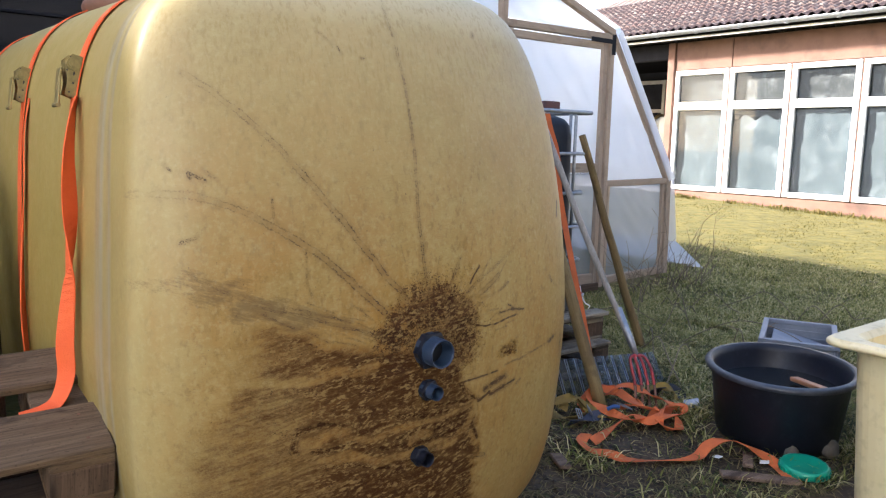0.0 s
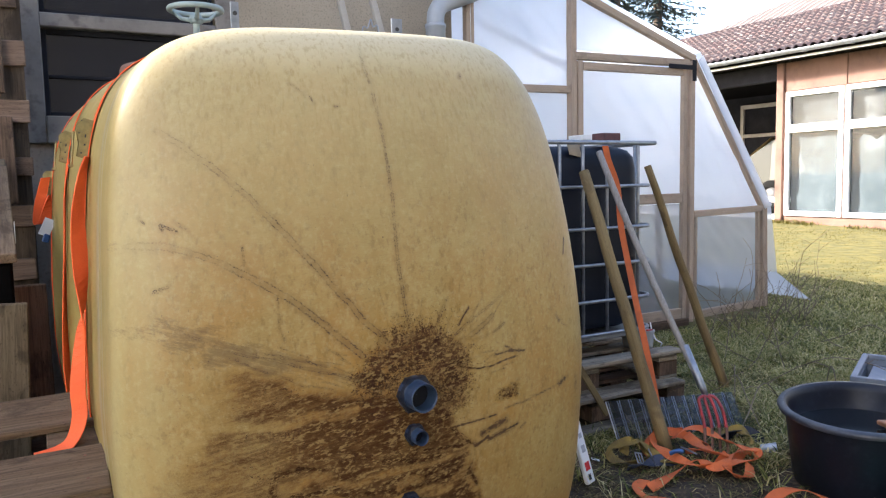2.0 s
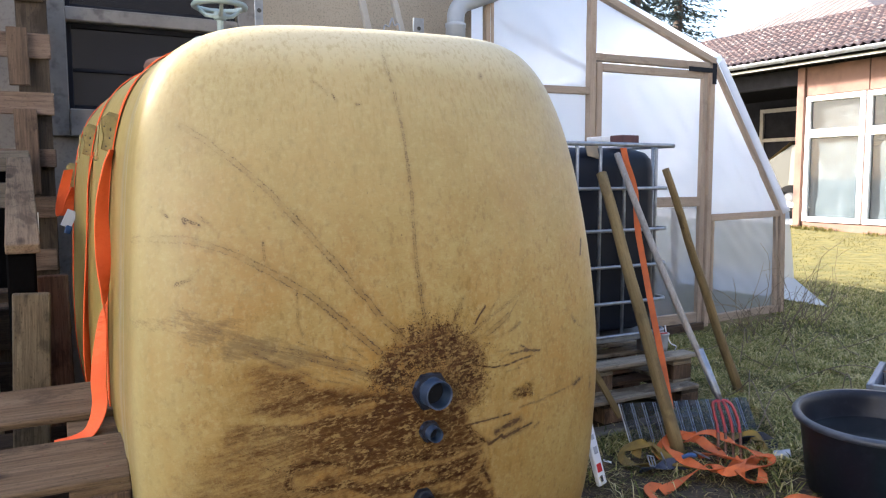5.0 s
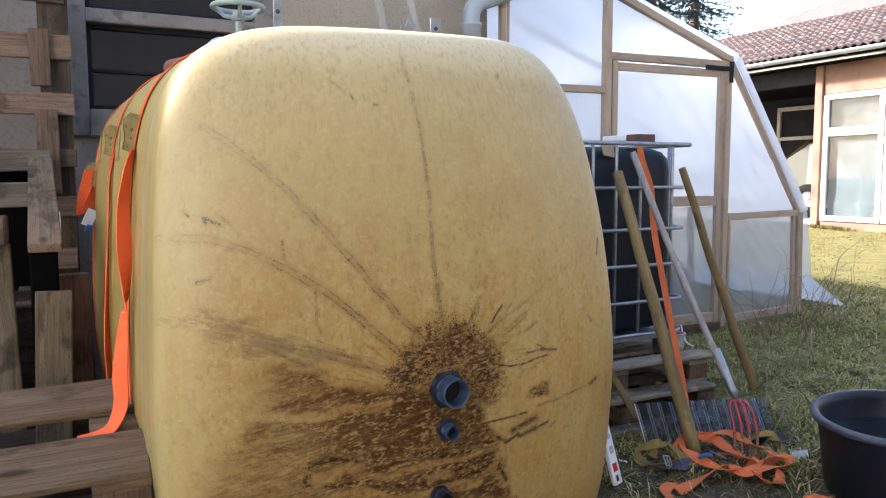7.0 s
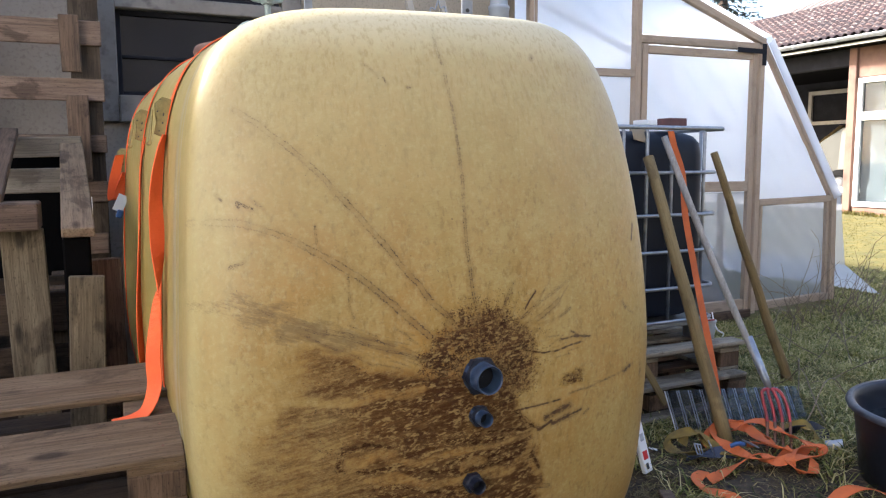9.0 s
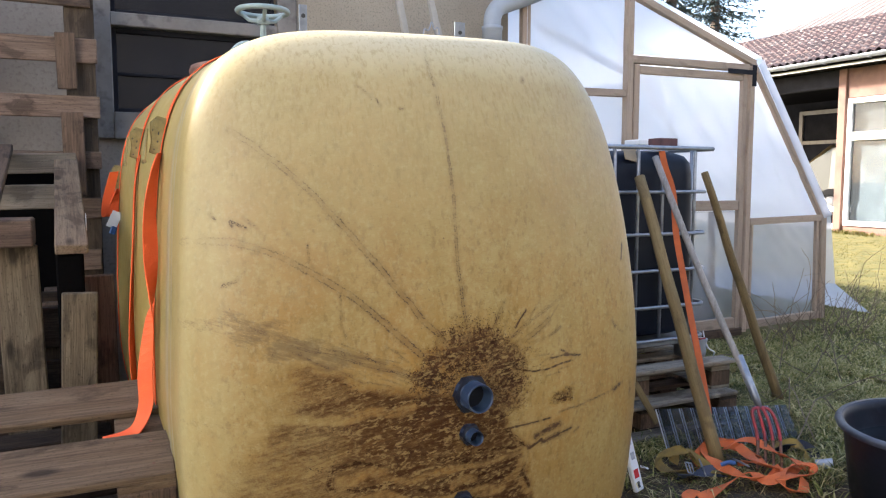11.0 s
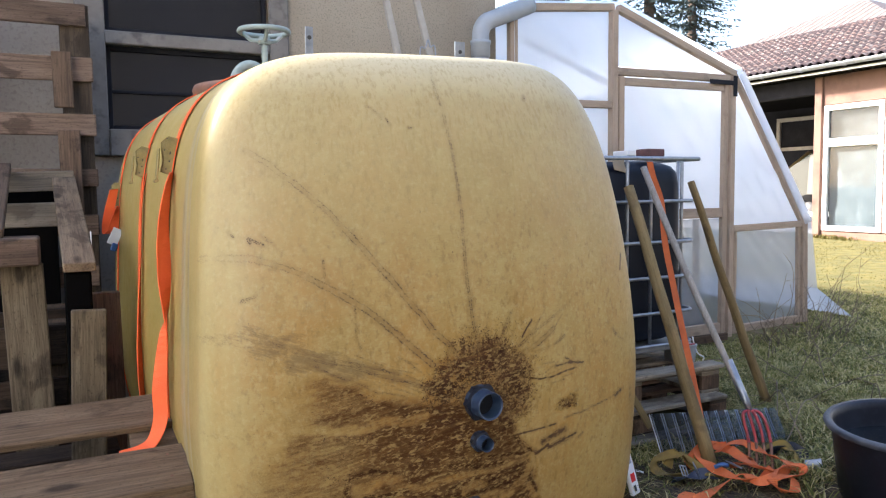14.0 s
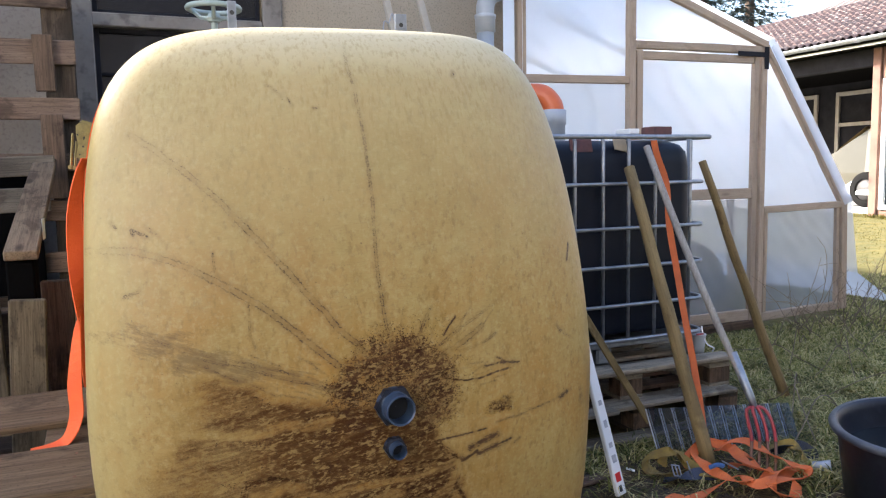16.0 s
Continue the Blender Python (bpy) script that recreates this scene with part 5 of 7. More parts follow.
def tie_strap(y, z_r, tail, slant=0.0, label=""):
    """A strap round the tank with its ratchet and a loose tail."""
    st = thing("tie_down_strap", label or "bright orange ratchet strap tightened over the yellow tank", "strap", "straps over the tank")
    s = flank_scale(y)
    rim = tank_outline(160)
    loop = [flank_point(TX + 1.006 * (x - TX), TZ + 1.005 * (z - TZ), y + slant * (z - 1.4), s) for x, z in rim if z > 0.35]
    k0 = max(range(len(loop)), key=lambda i: (loop[i - 1][2] - loop[i][2]) ** 2 + (loop[i - 1][0] - loop[i][0]) ** 2)
    loop = loop[k0:] + loop[:k0]
    part("webbing", ribbon(bmesh.new(), loop, 0.05, (0, 1, 0)), ORANGE_WEB, st)
    x_r = TX + s * (side_x(z_r, 1.0) - TX)
    lean = math.degrees(math.atan2(side_x(z_r + 0.07, 1.0) - side_x(z_r - 0.07, 1.0), 0.14))
    ratchet(st, (x_r - 0.004, y + slant * (z_r - 1.4), z_r), lean)
    pts = spline([p for p, _ in tail], 6)
    sides = spline([Vector(q) for _, q in tail], 6)
    part("loose_tail", ribbon(bmesh.new(), pts, 0.042, sides), ORANGE_WEB, st, "loose hanging end of the strap")
    return st


tie_strap(2.58, 1.372, [((1.062, 2.54, 1.335), (0.3, 0.95, 0)), ((1.047, 2.52, 1.29), (0.45, 0.85, 0)), ((1.031, 2.5, 1.196), (0.7, 0.7, 0)), ((1.029, 2.5, 1.08), (0.85, 0.5, 0)), ((1.028, 2.5, 0.967), (0.35, 0.9, 0)), ((1.02, 2.5, 0.9), (-0.4, 0.9, 0)), ((1.006, 2.5, 0.77), (-0.8, 0.6, 0)), ((1.005, 2.5, 0.69), (-0.75, 0.65, 0.1)), ((0.983, 2.49, 0.636), (-0.4, 0.85, 0.25)), ((0.95, 2.475, 0.621), (-0.1, 0.95, 0.28)), ((0.9, 2.46, 0.618), (0, 0.96, 0.28))])
tie_strap(3.1, 1.375, [((1.05, 3.05, 1.345), (0.1, 1, 0)), ((1.03, 3.03, 1.25), (0.15, 1, 0)), ((1.02, 3.02, 1.1), (0.15, 1, 0)), ((1.006, 3.02, 0.88), (0.3, 0.95, 0)), ((1.002, 3.02, 0.73), (0.45, 0.9, 0)), ((1.006, 3.02, 0.6), (0.4, 0.9, 0))])
tie_strap(3.9, 1.27, [((1.01, 3.87, 1.23), (0.2, 1, 0)), ((0.995, 3.86, 1.16), (0.8, 0.5, 0)), ((0.984, 3.85, 1.125), (0.95, 0.3, 0)), ((0.966, 3.85, 1.122), (0.95, 0.2, 0.1)), ((0.973, 3.85, 1.19), (0.95, 0.3, 0)), ((1.0, 3.86, 1.3), (0.8, 0.6, 0.1))])
tag = tagged(part("strap_tag", boxed((-0.02, -0.002, -0.035), (0.02, 0.002, 0.035), Matrix.Translation((0.992, 3.8, 1.105)) @ Matrix.Rotation(radians(25), 4, "Y"), 0.001), WHITE_PAINT), "small white sewn label hanging from a strap", "label")

part("label_cap", boxed((-0.012, -0.012, -0.016), (0.012, 0.012, 0.016), pose(0.987, 3.8, 1.062, 10, 20, 0), 0.004), BLUE_PLASTIC, tag, "small blue plastic cap")


def build_hatch():
    """Round hatch on the tank's top with handwheel, hoop and two lifting lugs."""
    cx, cy = 1.457, 3.09
    z0 = top_z(cx, 1.06) - 0.024
    h = thing("hatch_lid", "brown-rimmed round hatch with a pale green handwheel on the tank top", "hatch", at=(cx, cy, z0))
    part("rim", lathe(bmesh.new(), [(0.0, -0.02), (0.222, -0.02), (0.242, -0.004), (0.246, 0.012), (0.24, 0.026), (0.2, 0.032), (0.0, 0.038)], 40), mat("brown_hatch_rim", (0.27, 0.13, 0.09), (0.17, 0.085, 0.06), 0.6, 10, 0.2), h, "brown moulded rim", smooth=True)
    part("stem", tube(bmesh.new(), [(0, 0, 0.04), (0, 0, 0.2)], 0.011, 10), CAST, h)
    wheel = part("handwheel", tube(bmesh.new(), [(0.083 * math.cos(a), 0.083 * math.sin(a), 0.222) for a in [k * math.tau / 32 for k in range(32)]], 0.0095, 8, True), CAST, h, "pale green enamelled cast handwheel", smooth=True)
    for k in range(3):
        a = 0.4 + k * math.tau / 3
        part("spoke", tube(bmesh.new(), [(0.015 * math.cos(a), 0.015 * math.sin(a), 0.19), (0.05 * math.cos(a), 0.05 * math.sin(a), 0.196), (0.08 * math.cos(a), 0.08 * math.sin(a), 0.22)], [0.009, 0.007, 0.006], 8), CAST, wheel)
    part("hub", lathe(bmesh.new(), [(0.0, 0.175), (0.02, 0.178), (0.024, 0.19), (0.018, 0.204), (0.0, 0.206)], 16), CAST, wheel)
    part("hoop", tube(bmesh.new(), [(-0.066 + 0.056 * math.cos(a), -0.06, 0.02 + 0.075 * math.sin(a)) for a in [k * math.pi / 14 for k in range(15)]], 0.016, 10), CAST, h, "pale green steel hoop handle", smooth=True)
    for x, y, zt, hw in ((1.435, 2.5, 1.738, 0.011), (1.885, 2.45, 1.722, 0.017)):
        zb = top_z(x, 1.0) - 0.01
        bm = boxed((x - hw, y - 0.003, zb), (x + hw, y + 0.003, zt), None, 0.001)
        lug = part("lifting_lug", bm, GALVANISED, None, "flat galvanised steel lifting lug on the tank top")
        tagged(lug, "flat galvanised steel lug standing on the tank top", "lug", "lugs on the tank")
        hole = part("hole", lathe(bmesh.new(), [(0.0, 0.0), (0.006, 0.0), (0.006, 0.001), (0.0, 0.001)], 12, Matrix.Translation((x, y - 0.0032, zt - 0.03)) @ Matrix.Rotation(radians(90), 4, "X")), DARK_MARK, lug)


build_hatch()


def build_ladder():
    LEFT, RIGHT = ((3.02, 4.42, 0.0), (2.487, 4.46, 2.42)), ((3.33, 4.42, 0.0), (2.68, 4.46, 2.42))
    l = thing("trestle_ladder", "paint-spattered whitewashed wooden trestle ladder against the wall", "ladder")
    for a, b in ((LEFT[0], LEFT[1]), (RIGHT[0], RIGHT[1])):
        bar("rail", a, b, 0.038, 0.03, DUSTY_WHITE, l, up=(0, 1, 0))
    for k in range(4):
        f = 0.15 + k * 0.18
        bar("rung", Vector(LEFT[0]).lerp(LEFT[1], f), Vector(RIGHT[0]).lerp(RIGHT[1], f), 0.035, 0.03, DUSTY_WHITE, l)


build_ladder()
tagged(part("wire_hook", tube(bmesh.new(), spline([(2.03, 3.03, 1.6), (2.03, 3.03, 1.802), (2.051, 3.03, 1.815), (2.064, 3.03, 1.847), (2.073, 3.03, 1.821), (2.094, 3.03, 1.811), (2.094, 3.03, 1.6)], 5), 0.0028, 6), GALVANISED, smooth=True), "bent steel wire hook on the tank top", "hook")


def build_drainpipe():
    d = thing("drainpipe", "grey plastic drainpipe with an elbow on the wall", "drainpipe")
    part("pipe", tube(bmesh.new(), [(3.235, 4.66, 0.0), (3.235, 4.66, 2.26)], 0.053, 20), GREY_PVC, d, smooth=True)
    part("socket", lathe(bmesh.new(), [(0.053, 2.12), (0.062, 2.125), (0.062, 2.2), (0.066, 2.205), (0.066, 2.225), (0.053, 2.23)], 24, Matrix.Translation((3.235, 4.66, 0))), GREY_PVC, d, smooth=True)
    part("elbow", tube(bmesh.new(), spline([(3.235, 4.66, 2.22), (3.24, 4.66, 2.29), (3.275, 4.66, 2.345), (3.34, 4.66, 2.375), (3.48, 4.66, 2.43), (3.62, 4.66, 2.49)], 6), 0.055, 20), GREY_PVC, d, smooth=True)


build_drainpipe()

# ---- pallets ----


def pallet(name, length, width, boards, material, label, group, m, h=0.144, blocks=3):
    """Deck boards along x on cross boards, blocks and runners."""
    p = thing(name, label, "pallet", group)
    cross = material if material is not GREY_WOOD and material is not SHADED_WOOD else GREY_WOOD_Y
    y = 0.0
    gap = (width - sum(boards)) / (len(boards) - 1)
    rng = random.Random(int(width * 1000) + len(boards))
    for w in boards:
        e0, e1 = rng.uniform(-0.015, 0.015), rng.uniform(-0.015, 0.015)
        deck = part("deck_board", boxed((e0, y, h - 0.022), (length + e1, y + w, h), Matrix.Rotation(rng.uniform(-0.006, 0.006), 4, "Z"), 0.004), material, p)
        for k in range(blocks if material is WORN_WOOD else 0):
            for q in (0.28, 0.72):
                at_nail = Matrix.Translation((0.05 + k * (length - 0.13) / (blocks - 1) + rng.uniform(-0.02, 0.04), y + w * q + rng.uniform(-0.01, 0.01), h))
                part("nail", lathe(bmesh.new(), [(0.0, 0.0006), (0.004, 0.0004), (0.0045, -0.002)], 8, at_nail), RUST, deck)
        y += w + gap
    for k in range(blocks):
        x = k * (length - 0.13) / (blocks - 1)
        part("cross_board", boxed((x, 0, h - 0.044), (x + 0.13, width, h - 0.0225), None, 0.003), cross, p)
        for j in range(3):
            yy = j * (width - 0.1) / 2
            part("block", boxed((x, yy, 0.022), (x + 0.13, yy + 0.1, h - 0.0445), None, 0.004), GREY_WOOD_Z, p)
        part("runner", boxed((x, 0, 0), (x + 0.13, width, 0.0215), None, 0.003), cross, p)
    p.matrix_basis = m
    return p


EURO = (0.145, 0.1, 0.145, 0.1, 0.145)
pallet("pallet", 1.2, 0.98, EURO, PALLET_GREY, "weathered grey wooden pallet under the caged water tank", "pallets under the cage", pose(2.75, 3.36, 0.165, 0, 0, -1.5))
pallet("pallet", 1.2, 0.98, EURO, GREY_WOOD, "weathered grey wooden pallet lying on the ground", "pallets under the cage", pose(2.8, 3.3, 0.006, 0, 0, 1.0))
for lo, hi, a in (((3.05, 3.3, 0.312), (3.92, 3.4, 0.334), -1.5), ((3.2, 3.22, 0.152), (3.95, 3.36, 0.172), 2), ((2.75, 3.24, 0.1545), (3.15, 3.33, 0.174), -3), ((2.9, 3.2, 0.006), (3.9, 3.29, 0.028), 1)):
    tagged(part("loose_board", boxed(lo, hi, Matrix.Rotation(radians(a * 0.2), 4, "Z"), 0.004), PALLET_GREY), "loose weathered board lying across the pallets", "board", "loose boards")
FRONT = (0.18, 0.16)
pallet("pallet", 1.316, 0.44, FRONT, WORN_WOOD, "rough weathered pallet tilted on a pallet stack beside the tank", "pallets beside the tank", pose(-0.26, 2.34, 0.435, 16, -0.6, -1.5))
pallet("pallet", 1.2, 0.8, EURO, SHADED_WOOD, "weathered pallet at the bottom of the stack", "pallets beside the tank", pose(-0.25, 2.42, 0.29, 0, 0, 1))
pallet("pallet", 1.2, 0.8, EURO, SHADED_WOOD, "weathered pallet at the bottom of the stack", "pallets beside the tank", pose(-0.22, 2.4, 0.146, 0, 0, -1))
pallet("pallet", 1.2, 0.8, EURO, SHADED_WOOD, "weathered pallet at the bottom of the stack", "pallets beside the tank", pose(-0.25, 2.42, 0.0, 0, 0, 0.5))
# upright pallets against the wall
pallet("pallet", 1.36, 2.11, (0.1, 0.1, 0.1, 0.1, 0.1, 0.085, 0.104, 0.115, 0.105), GREY_WOOD, "large weathered slatted pallet standing upright against the wall", "upright pallets", pose(-0.4, 4.6, 0.075, 90, 0, 0), 0.13)
# flat sheet that fills the gap behind the heap with painted shade
tagged(part("shade_board", boxed((-0.35, 4.42, 0.0), (0.78, 4.45, 1.315), None, 0.004), SHADE_BLACK), "near-black sheet standing in for shade behind the pallet heap", "board")


def plank(name, a, b, w, h, label, up=(0, 1, 0), mt=None):
    return tagged(bar(name, a, b, w, h, mt or GREY_WOOD_Z, None, up), label, "plank", "upright planks")


plank("plank", (0.692, 3.3, 0.3), (0.671, 3.3, 1.05), 0.128, 0.03, "pale upright plank in the pallet heap", mt=OLD_PLANK)
plank("plank", (0.84, 2.97, 0.44), (0.86, 2.98, 0.925), 0.1, 0.03, "upright plank with grey paint streaks", mt=OLD_PLANK)
plank("plank", (0.925, 3.25, 0.3), (0.918, 3.25, 0.945), 0.095, 0.03, "dark weathered upright plank in the heap")
plank("plank", (0.815, 4.36, 1.36), (0.842, 3.06, 1.05), 0.095, 0.032, "knotty plank sloping down from the wall", (0, 0, 1), WORN_WOOD_Z)
plank("plank", (0.5, 4.3, 1.335), (0.86, 4.3, 1.345), 0.026, 0.09, "pale plank on the pallet heap", (0, 0, 1), DULL_PALE)
plank("plank", (0.5, 3.95, 1.195), (0.86, 3.95, 1.2), 0.026, 0.1, "pale plank on the pallet heap", (0, 0, 1), DULL_PALE)
plank("plank", (0.57, 4.3, 1.41), (0.585, 3.28, 1.153), 0.08, 0.03, "weathered plank leaning in the heap", (0, 0, 1))
plank("plank", (0.836, 4.44, 1.69), (0.832, 4.44, 1.95), 0.085, 0.03, "weathered upright batten nailed to slats")
plank("plank", (0.853, 4.44, 1.19), (0.85, 4.44, 1.585), 0.095, 0.03, "weathered upright batten nailed to slats")
tagged(part("wood_block", boxed((0.5, 3.22, 1.048), (0.728, 3.4, 1.14), None, 0.006), GREY_WOOD), "weathered wood block lying on upright planks", "block")
# the dark hollow under the plank, built as a black block
tagged(part("wood_block", boxed((0.795, 3.08, 0.0), (0.875, 3.2, 1.033), None, 0.006), SHADE_BLACK), "near-black block standing in for the dark hollow under the sloping plank", "timber")
pallet("pallet", 1.2, 0.8, EURO, SHADED_WOOD, "dark weathered pallet standing in the heap", "upright pallets", pose(-0.35, 3.95, 0.02, 90, 0, 2))
pallet("pallet", 1.2, 0.8, EURO, SHADED_WOOD, "dark weathered pallet standing in the heap", "upright pallets", pose(-0.4, 3.6, 0.02, 90, 0, -2))
tagged(part("paper_tag", boxed((0.885, 3.28, 1.08), (0.887, 3.36, 1.15), None, 0), WHITE_PAINT), "small white paper tag stapled to a plank", "tag")

# ---- caged water container ----
IX0, IX1, IY0, IY1 = 2.72, 3.895, 3.477, 4.46
RINGS = (1.432, 1.206, 0.988, 0.798, 0.606, 0.43)


def rounded_loop(x0, x1, y0, y1, r, z, n=6):
    out = []
    for cx, cy, a in ((x1 - r, y1 - r, 0), (x0 + r, y1 - r, 90), (x0 + r, y0 + r, 180), (x1 - r, y0 + r, 270)):
        out += [(cx + r * math.cos(radians(a + 90 * k / n)), cy + r * math.sin(radians(a + 90 * k / n)), z) for k in range(n + 1)]
    return out


def build_container():
    c = thing("caged_water_container", "black plastic water container in a galvanised steel tube cage", "container")
    bm = bmesh.new()
    rows = []
    ins = 0.03
    for z, k in ((0.44, 0.05), (0.46, 0.015), (0.5, 0.0), (0.9, -0.004), (1.3, 0.0), (1.36, 0.008), (1.395, 0.03), (1.415, 0.07), (1.42, 0.12)):
        rows.append([bm.verts.new(p) for p in rounded_loop(IX0 + ins + k, IX1 - ins - k, IY0 + ins + k, IY1 - ins - k, 0.1, z)])
    for a, b in zip(rows, rows[1:]):
        for i in range(len(a)):
            bm.faces.new((a[i], a[(i + 1) % len(a)], b[(i + 1) % len(a)], b[i]))
    bm.faces.new(rows[0][::-1]), bm.faces.new(rows[-1])
    bmesh.ops.recalc_face_normals(bm, faces=bm.faces)
    part("bladder", bm, BLADDER, c, "black plastic inner tank", smooth=True)
    cage = thing("cage", "", "")
    cage.parent = c
    cage["label"] = "galvanised steel tube cage"
    for i, z in enumerate(RINGS):
        grow = 0.012 if i else 0.02
        part("ring", tube(bmesh.new(), rounded_loop(IX0 - grow, IX1 + grow, IY0 - grow, IY1 + grow, 0.07 if i else 0.02, z, 5), 0.0095 if i else 0.012, 8, True), GALVANISED, cage, smooth=True)
    for x in (2.76, 2.96, 3.115, 3.275, 3.424, 3.585, 3.803):
        for y in (IY0, IY1):
            part("upright", tube(bmesh.new(), [(x, y, 0.43), (x, y, 1.41), (x, y + (0.012 if y == IY0 else -0.012), 1.43)], 0.009, 8), GALVANISED, cage, smooth=True)
    for y in (3.6, 3.8, 4.0, 4.2, 4.36):
        for x in (IX0, IX1):
            part("upright", tube(bmesh.new(), [(x, y, 0.43), (x, y, 1.43)], 0.009, 8), GALVANISED, cage, smooth=True)
    part("base_pan", boxed((IX0, IY0, 0.395), (IX1, IY1, 0.418), None, 0.004), GALVANISED, c)
    for x in (IX0 + 0.05, 3.25, IX1 - 0.12):
        for y in (IY0 + 0.01, 3.9, IY1 - 0.1):
            part("foot", boxed((x, y, 0.31), (x + 0.09, y + 0.09, 0.395), None, 0.01), GALVANISED, c)
    cap = thing("filler", "", "")
    cap.parent = c
    part("coupling", lathe(bmesh.new(), [(0.062, 1.41), (0.062, 1.52), (0.068, 1.525), (0.068, 1.6), (0.06, 1.605)], 24, Matrix.Translation((3.33, 4.02, 0))), GREY_PVC, cap, "grey plastic pipe coupling", smooth=True)
    part("pipe_bend", tube(bmesh.new(), spline([(3.33, 4.02, 1.57), (3.325, 4.025, 1.63), (3.29, 4.06, 1.685), (3.24, 4.12, 1.7), (3.16, 4.22, 1.705)], 5), 0.056, 20), ORANGE_PVC, cap, "orange plastic drain bend", smooth=True)
    valve = thing("outlet_valve", "", "")
    valve.parent = c
    part("valve_body", lathe(bmesh.new(), [(0.0, -0.055), (0.026, -0.055), (0.03, -0.02), (0.034, 0.03), (0.037, 0.034), (0.037, 0.04), (0.0, 0.042)], 20, Matrix.Translation((3.844, 3.44, 0.380))), GREY_PVC, valve, "grey plastic outlet valve", smooth=True)
    part("valve_lever", boxed((3.794, 3.395, 0.425), (3.839, 3.41, 0.433), None, 0.003), RED_STEEL, valve)
    return c


build_container()
tagged(part("white_cable", tube(bmesh.new(), spline([(3.86, 3.44, 0.46), (3.853, 3.42, 0.42), (3.863, 3.4, 0.372), (3.916, 3.41, 0.345), (3.918, 3.42, 0.324)], 5), 0.004, 6), WHITE_PAINT, smooth=True), "thin white cable curling at the foot of the cage", "cable")
tagged(part("brick", boxed((3.612, 3.53, 1.446), (3.73, 3.63, 1.487), None, 0.004), BRICK_RED), "dark red brick lying on top of the cage", "brick")
tagged(part("white_block", boxed((3.445, 3.5, 1.446), (3.505, 3.62, 1.474), None, 0.004), WHITE_PAINT), "small white block lying on top of the cage", "block")
tagged(part("card_piece", boxed((-0.045, -0.003, -0.05), (0.045, 0.003, 0.03), pose(3.4, 3.52, 1.41, -25, 10, 8), 0.001), CARD), "scrap of brown card stuck under the cage rim", "card")
tagged(part("card_piece", boxed((-0.06, -0.003, -0.05), (0.06, 0.003, 0.03), pose(3.18, 3.53, 1.41, -15, 0, -4), 0.001), BRICK_RED), "dark red scrap stuck under the cage rim", "card")

# ---- leaning tools and posts ----


def pole(name, a, b, ra, rb, material, label, category, bend=0.0):
    a, b = Vector(a), Vector(b)
    L = (b - a).length
    bm = tube(bmesh.new(), [(bend * math.sin(k / 10 * math.pi), 0.003 * math.sin(k * 1.7), L * k / 10) for k in range(11)], [ra + (rb - ra) * k / 10 for k in range(11)], 12)
    ob = part(name, bm, material, None, label, smooth=True)
    z = (b - a).normalized()
    ob.matrix_basis = Matrix.Translation(a) @ z.to_track_quat("Z", "Y").to_matrix().to_4x4()
    return tagged(ob, label, category)


pole("wooden_post", (3.392, 2.855, -0.005), (3.385, 3.42, 1.285), 0.031, 0.026, OLIVE_POST, "yellowed round wooden post leaning on the cage", "post")
pole("wooden_post", (4.415, 3.391, 0.0), (3.956, 3.560, 1.310), 0.028, 0.02, BROWN_POST, "brown weathered round post leaning on the cage", "post", -0.015)


def build_fork():
    """A digging fork stood on its tines, handle up against the cage."""
    f = thing("garden_fork", "garden fork with a long grey handle and red steel tines", "fork")
    top, neck = Vector((3.512, 3.455, 1.385)), Vector((3.64, 2.885, 0.27))
    part("handle", tube(bmesh.new(), [neck.lerp(top, k / 12) + Vector((-0.02 * math.sin(k * 0.26), 0, 0)) for k in range(13)], [0.015] * 3 + [0.0165] * 10, 12), POLE_GREY, f, "worn grey wooden handle", smooth=True)
    part("ferrule", tube(bmesh.new(), [neck.lerp(top, 0.16), neck, Vector((3.645, 2.862, 0.225))], [0.021, 0.018, 0.012], 12), GALVANISED, f, "bare steel ferrule", smooth=True)
    for k in range(4):
        s = (k - 1.5)
        pts = spline([(3.645, 2.862, 0.23), (3.638 + 0.024 * s, 2.85 - 0.01 * s, 0.22), (3.638 + 0.03 * s, 2.825 - 0.015 * s, 0.175), (3.63 + 0.029 * s, 2.795 - 0.016 * s, 0.11), (3.575 + 0.029 * s, 2.74 - 0.017 * s, 0.05), (3.52 + 0.029 * s, 2.69 - 0.018 * s, 0.008)], 5)
        n = len(pts)
        part("tine", tube(bmesh.new(), pts[: n // 2 + 4], [0.0075] * (n // 2 + 4), 8), RED_STEEL, f, smooth=True)
        part("tine_tip", tube(bmesh.new(), pts[n // 2 + 3:], [0.007 - 0.004 * i / n for i in range(n - n // 2 - 3)], 8), RUST, f, smooth=True)


build_fork()
tagged(part("hanging_strap", ribbon(bmesh.new(), spline([(3.56, 3.462, 1.415), (3.572, 3.45, 1.342), (3.614, 3.43, 1.201), (3.594, 3.38, 0.998), (3.576, 3.3, 0.787), (3.54, 3.2, 0.587), (3.513, 3.1, 0.37), (3.472, 2.995, 0.151), (3.47, 2.97, 0.02)], 6), 0.031, (1, -0.55, 0)), DULL_ORANGE_WEB), "dirty orange strap hanging down the cage", "strap")
tagged(part("lath", beam((2.95, 3.24, 0.72), (3.36, 3.22, 0.09), 0.035, 0.012, (0, 1, 0))[0], OLIVE_POST), "thin brown wooden lath leaning on the pallets", "lath").matrix_basis = beam((2.95, 3.24, 0.72), (3.36, 3.22, 0.09), 0.035, 0.012, (0, 1, 0))[1]


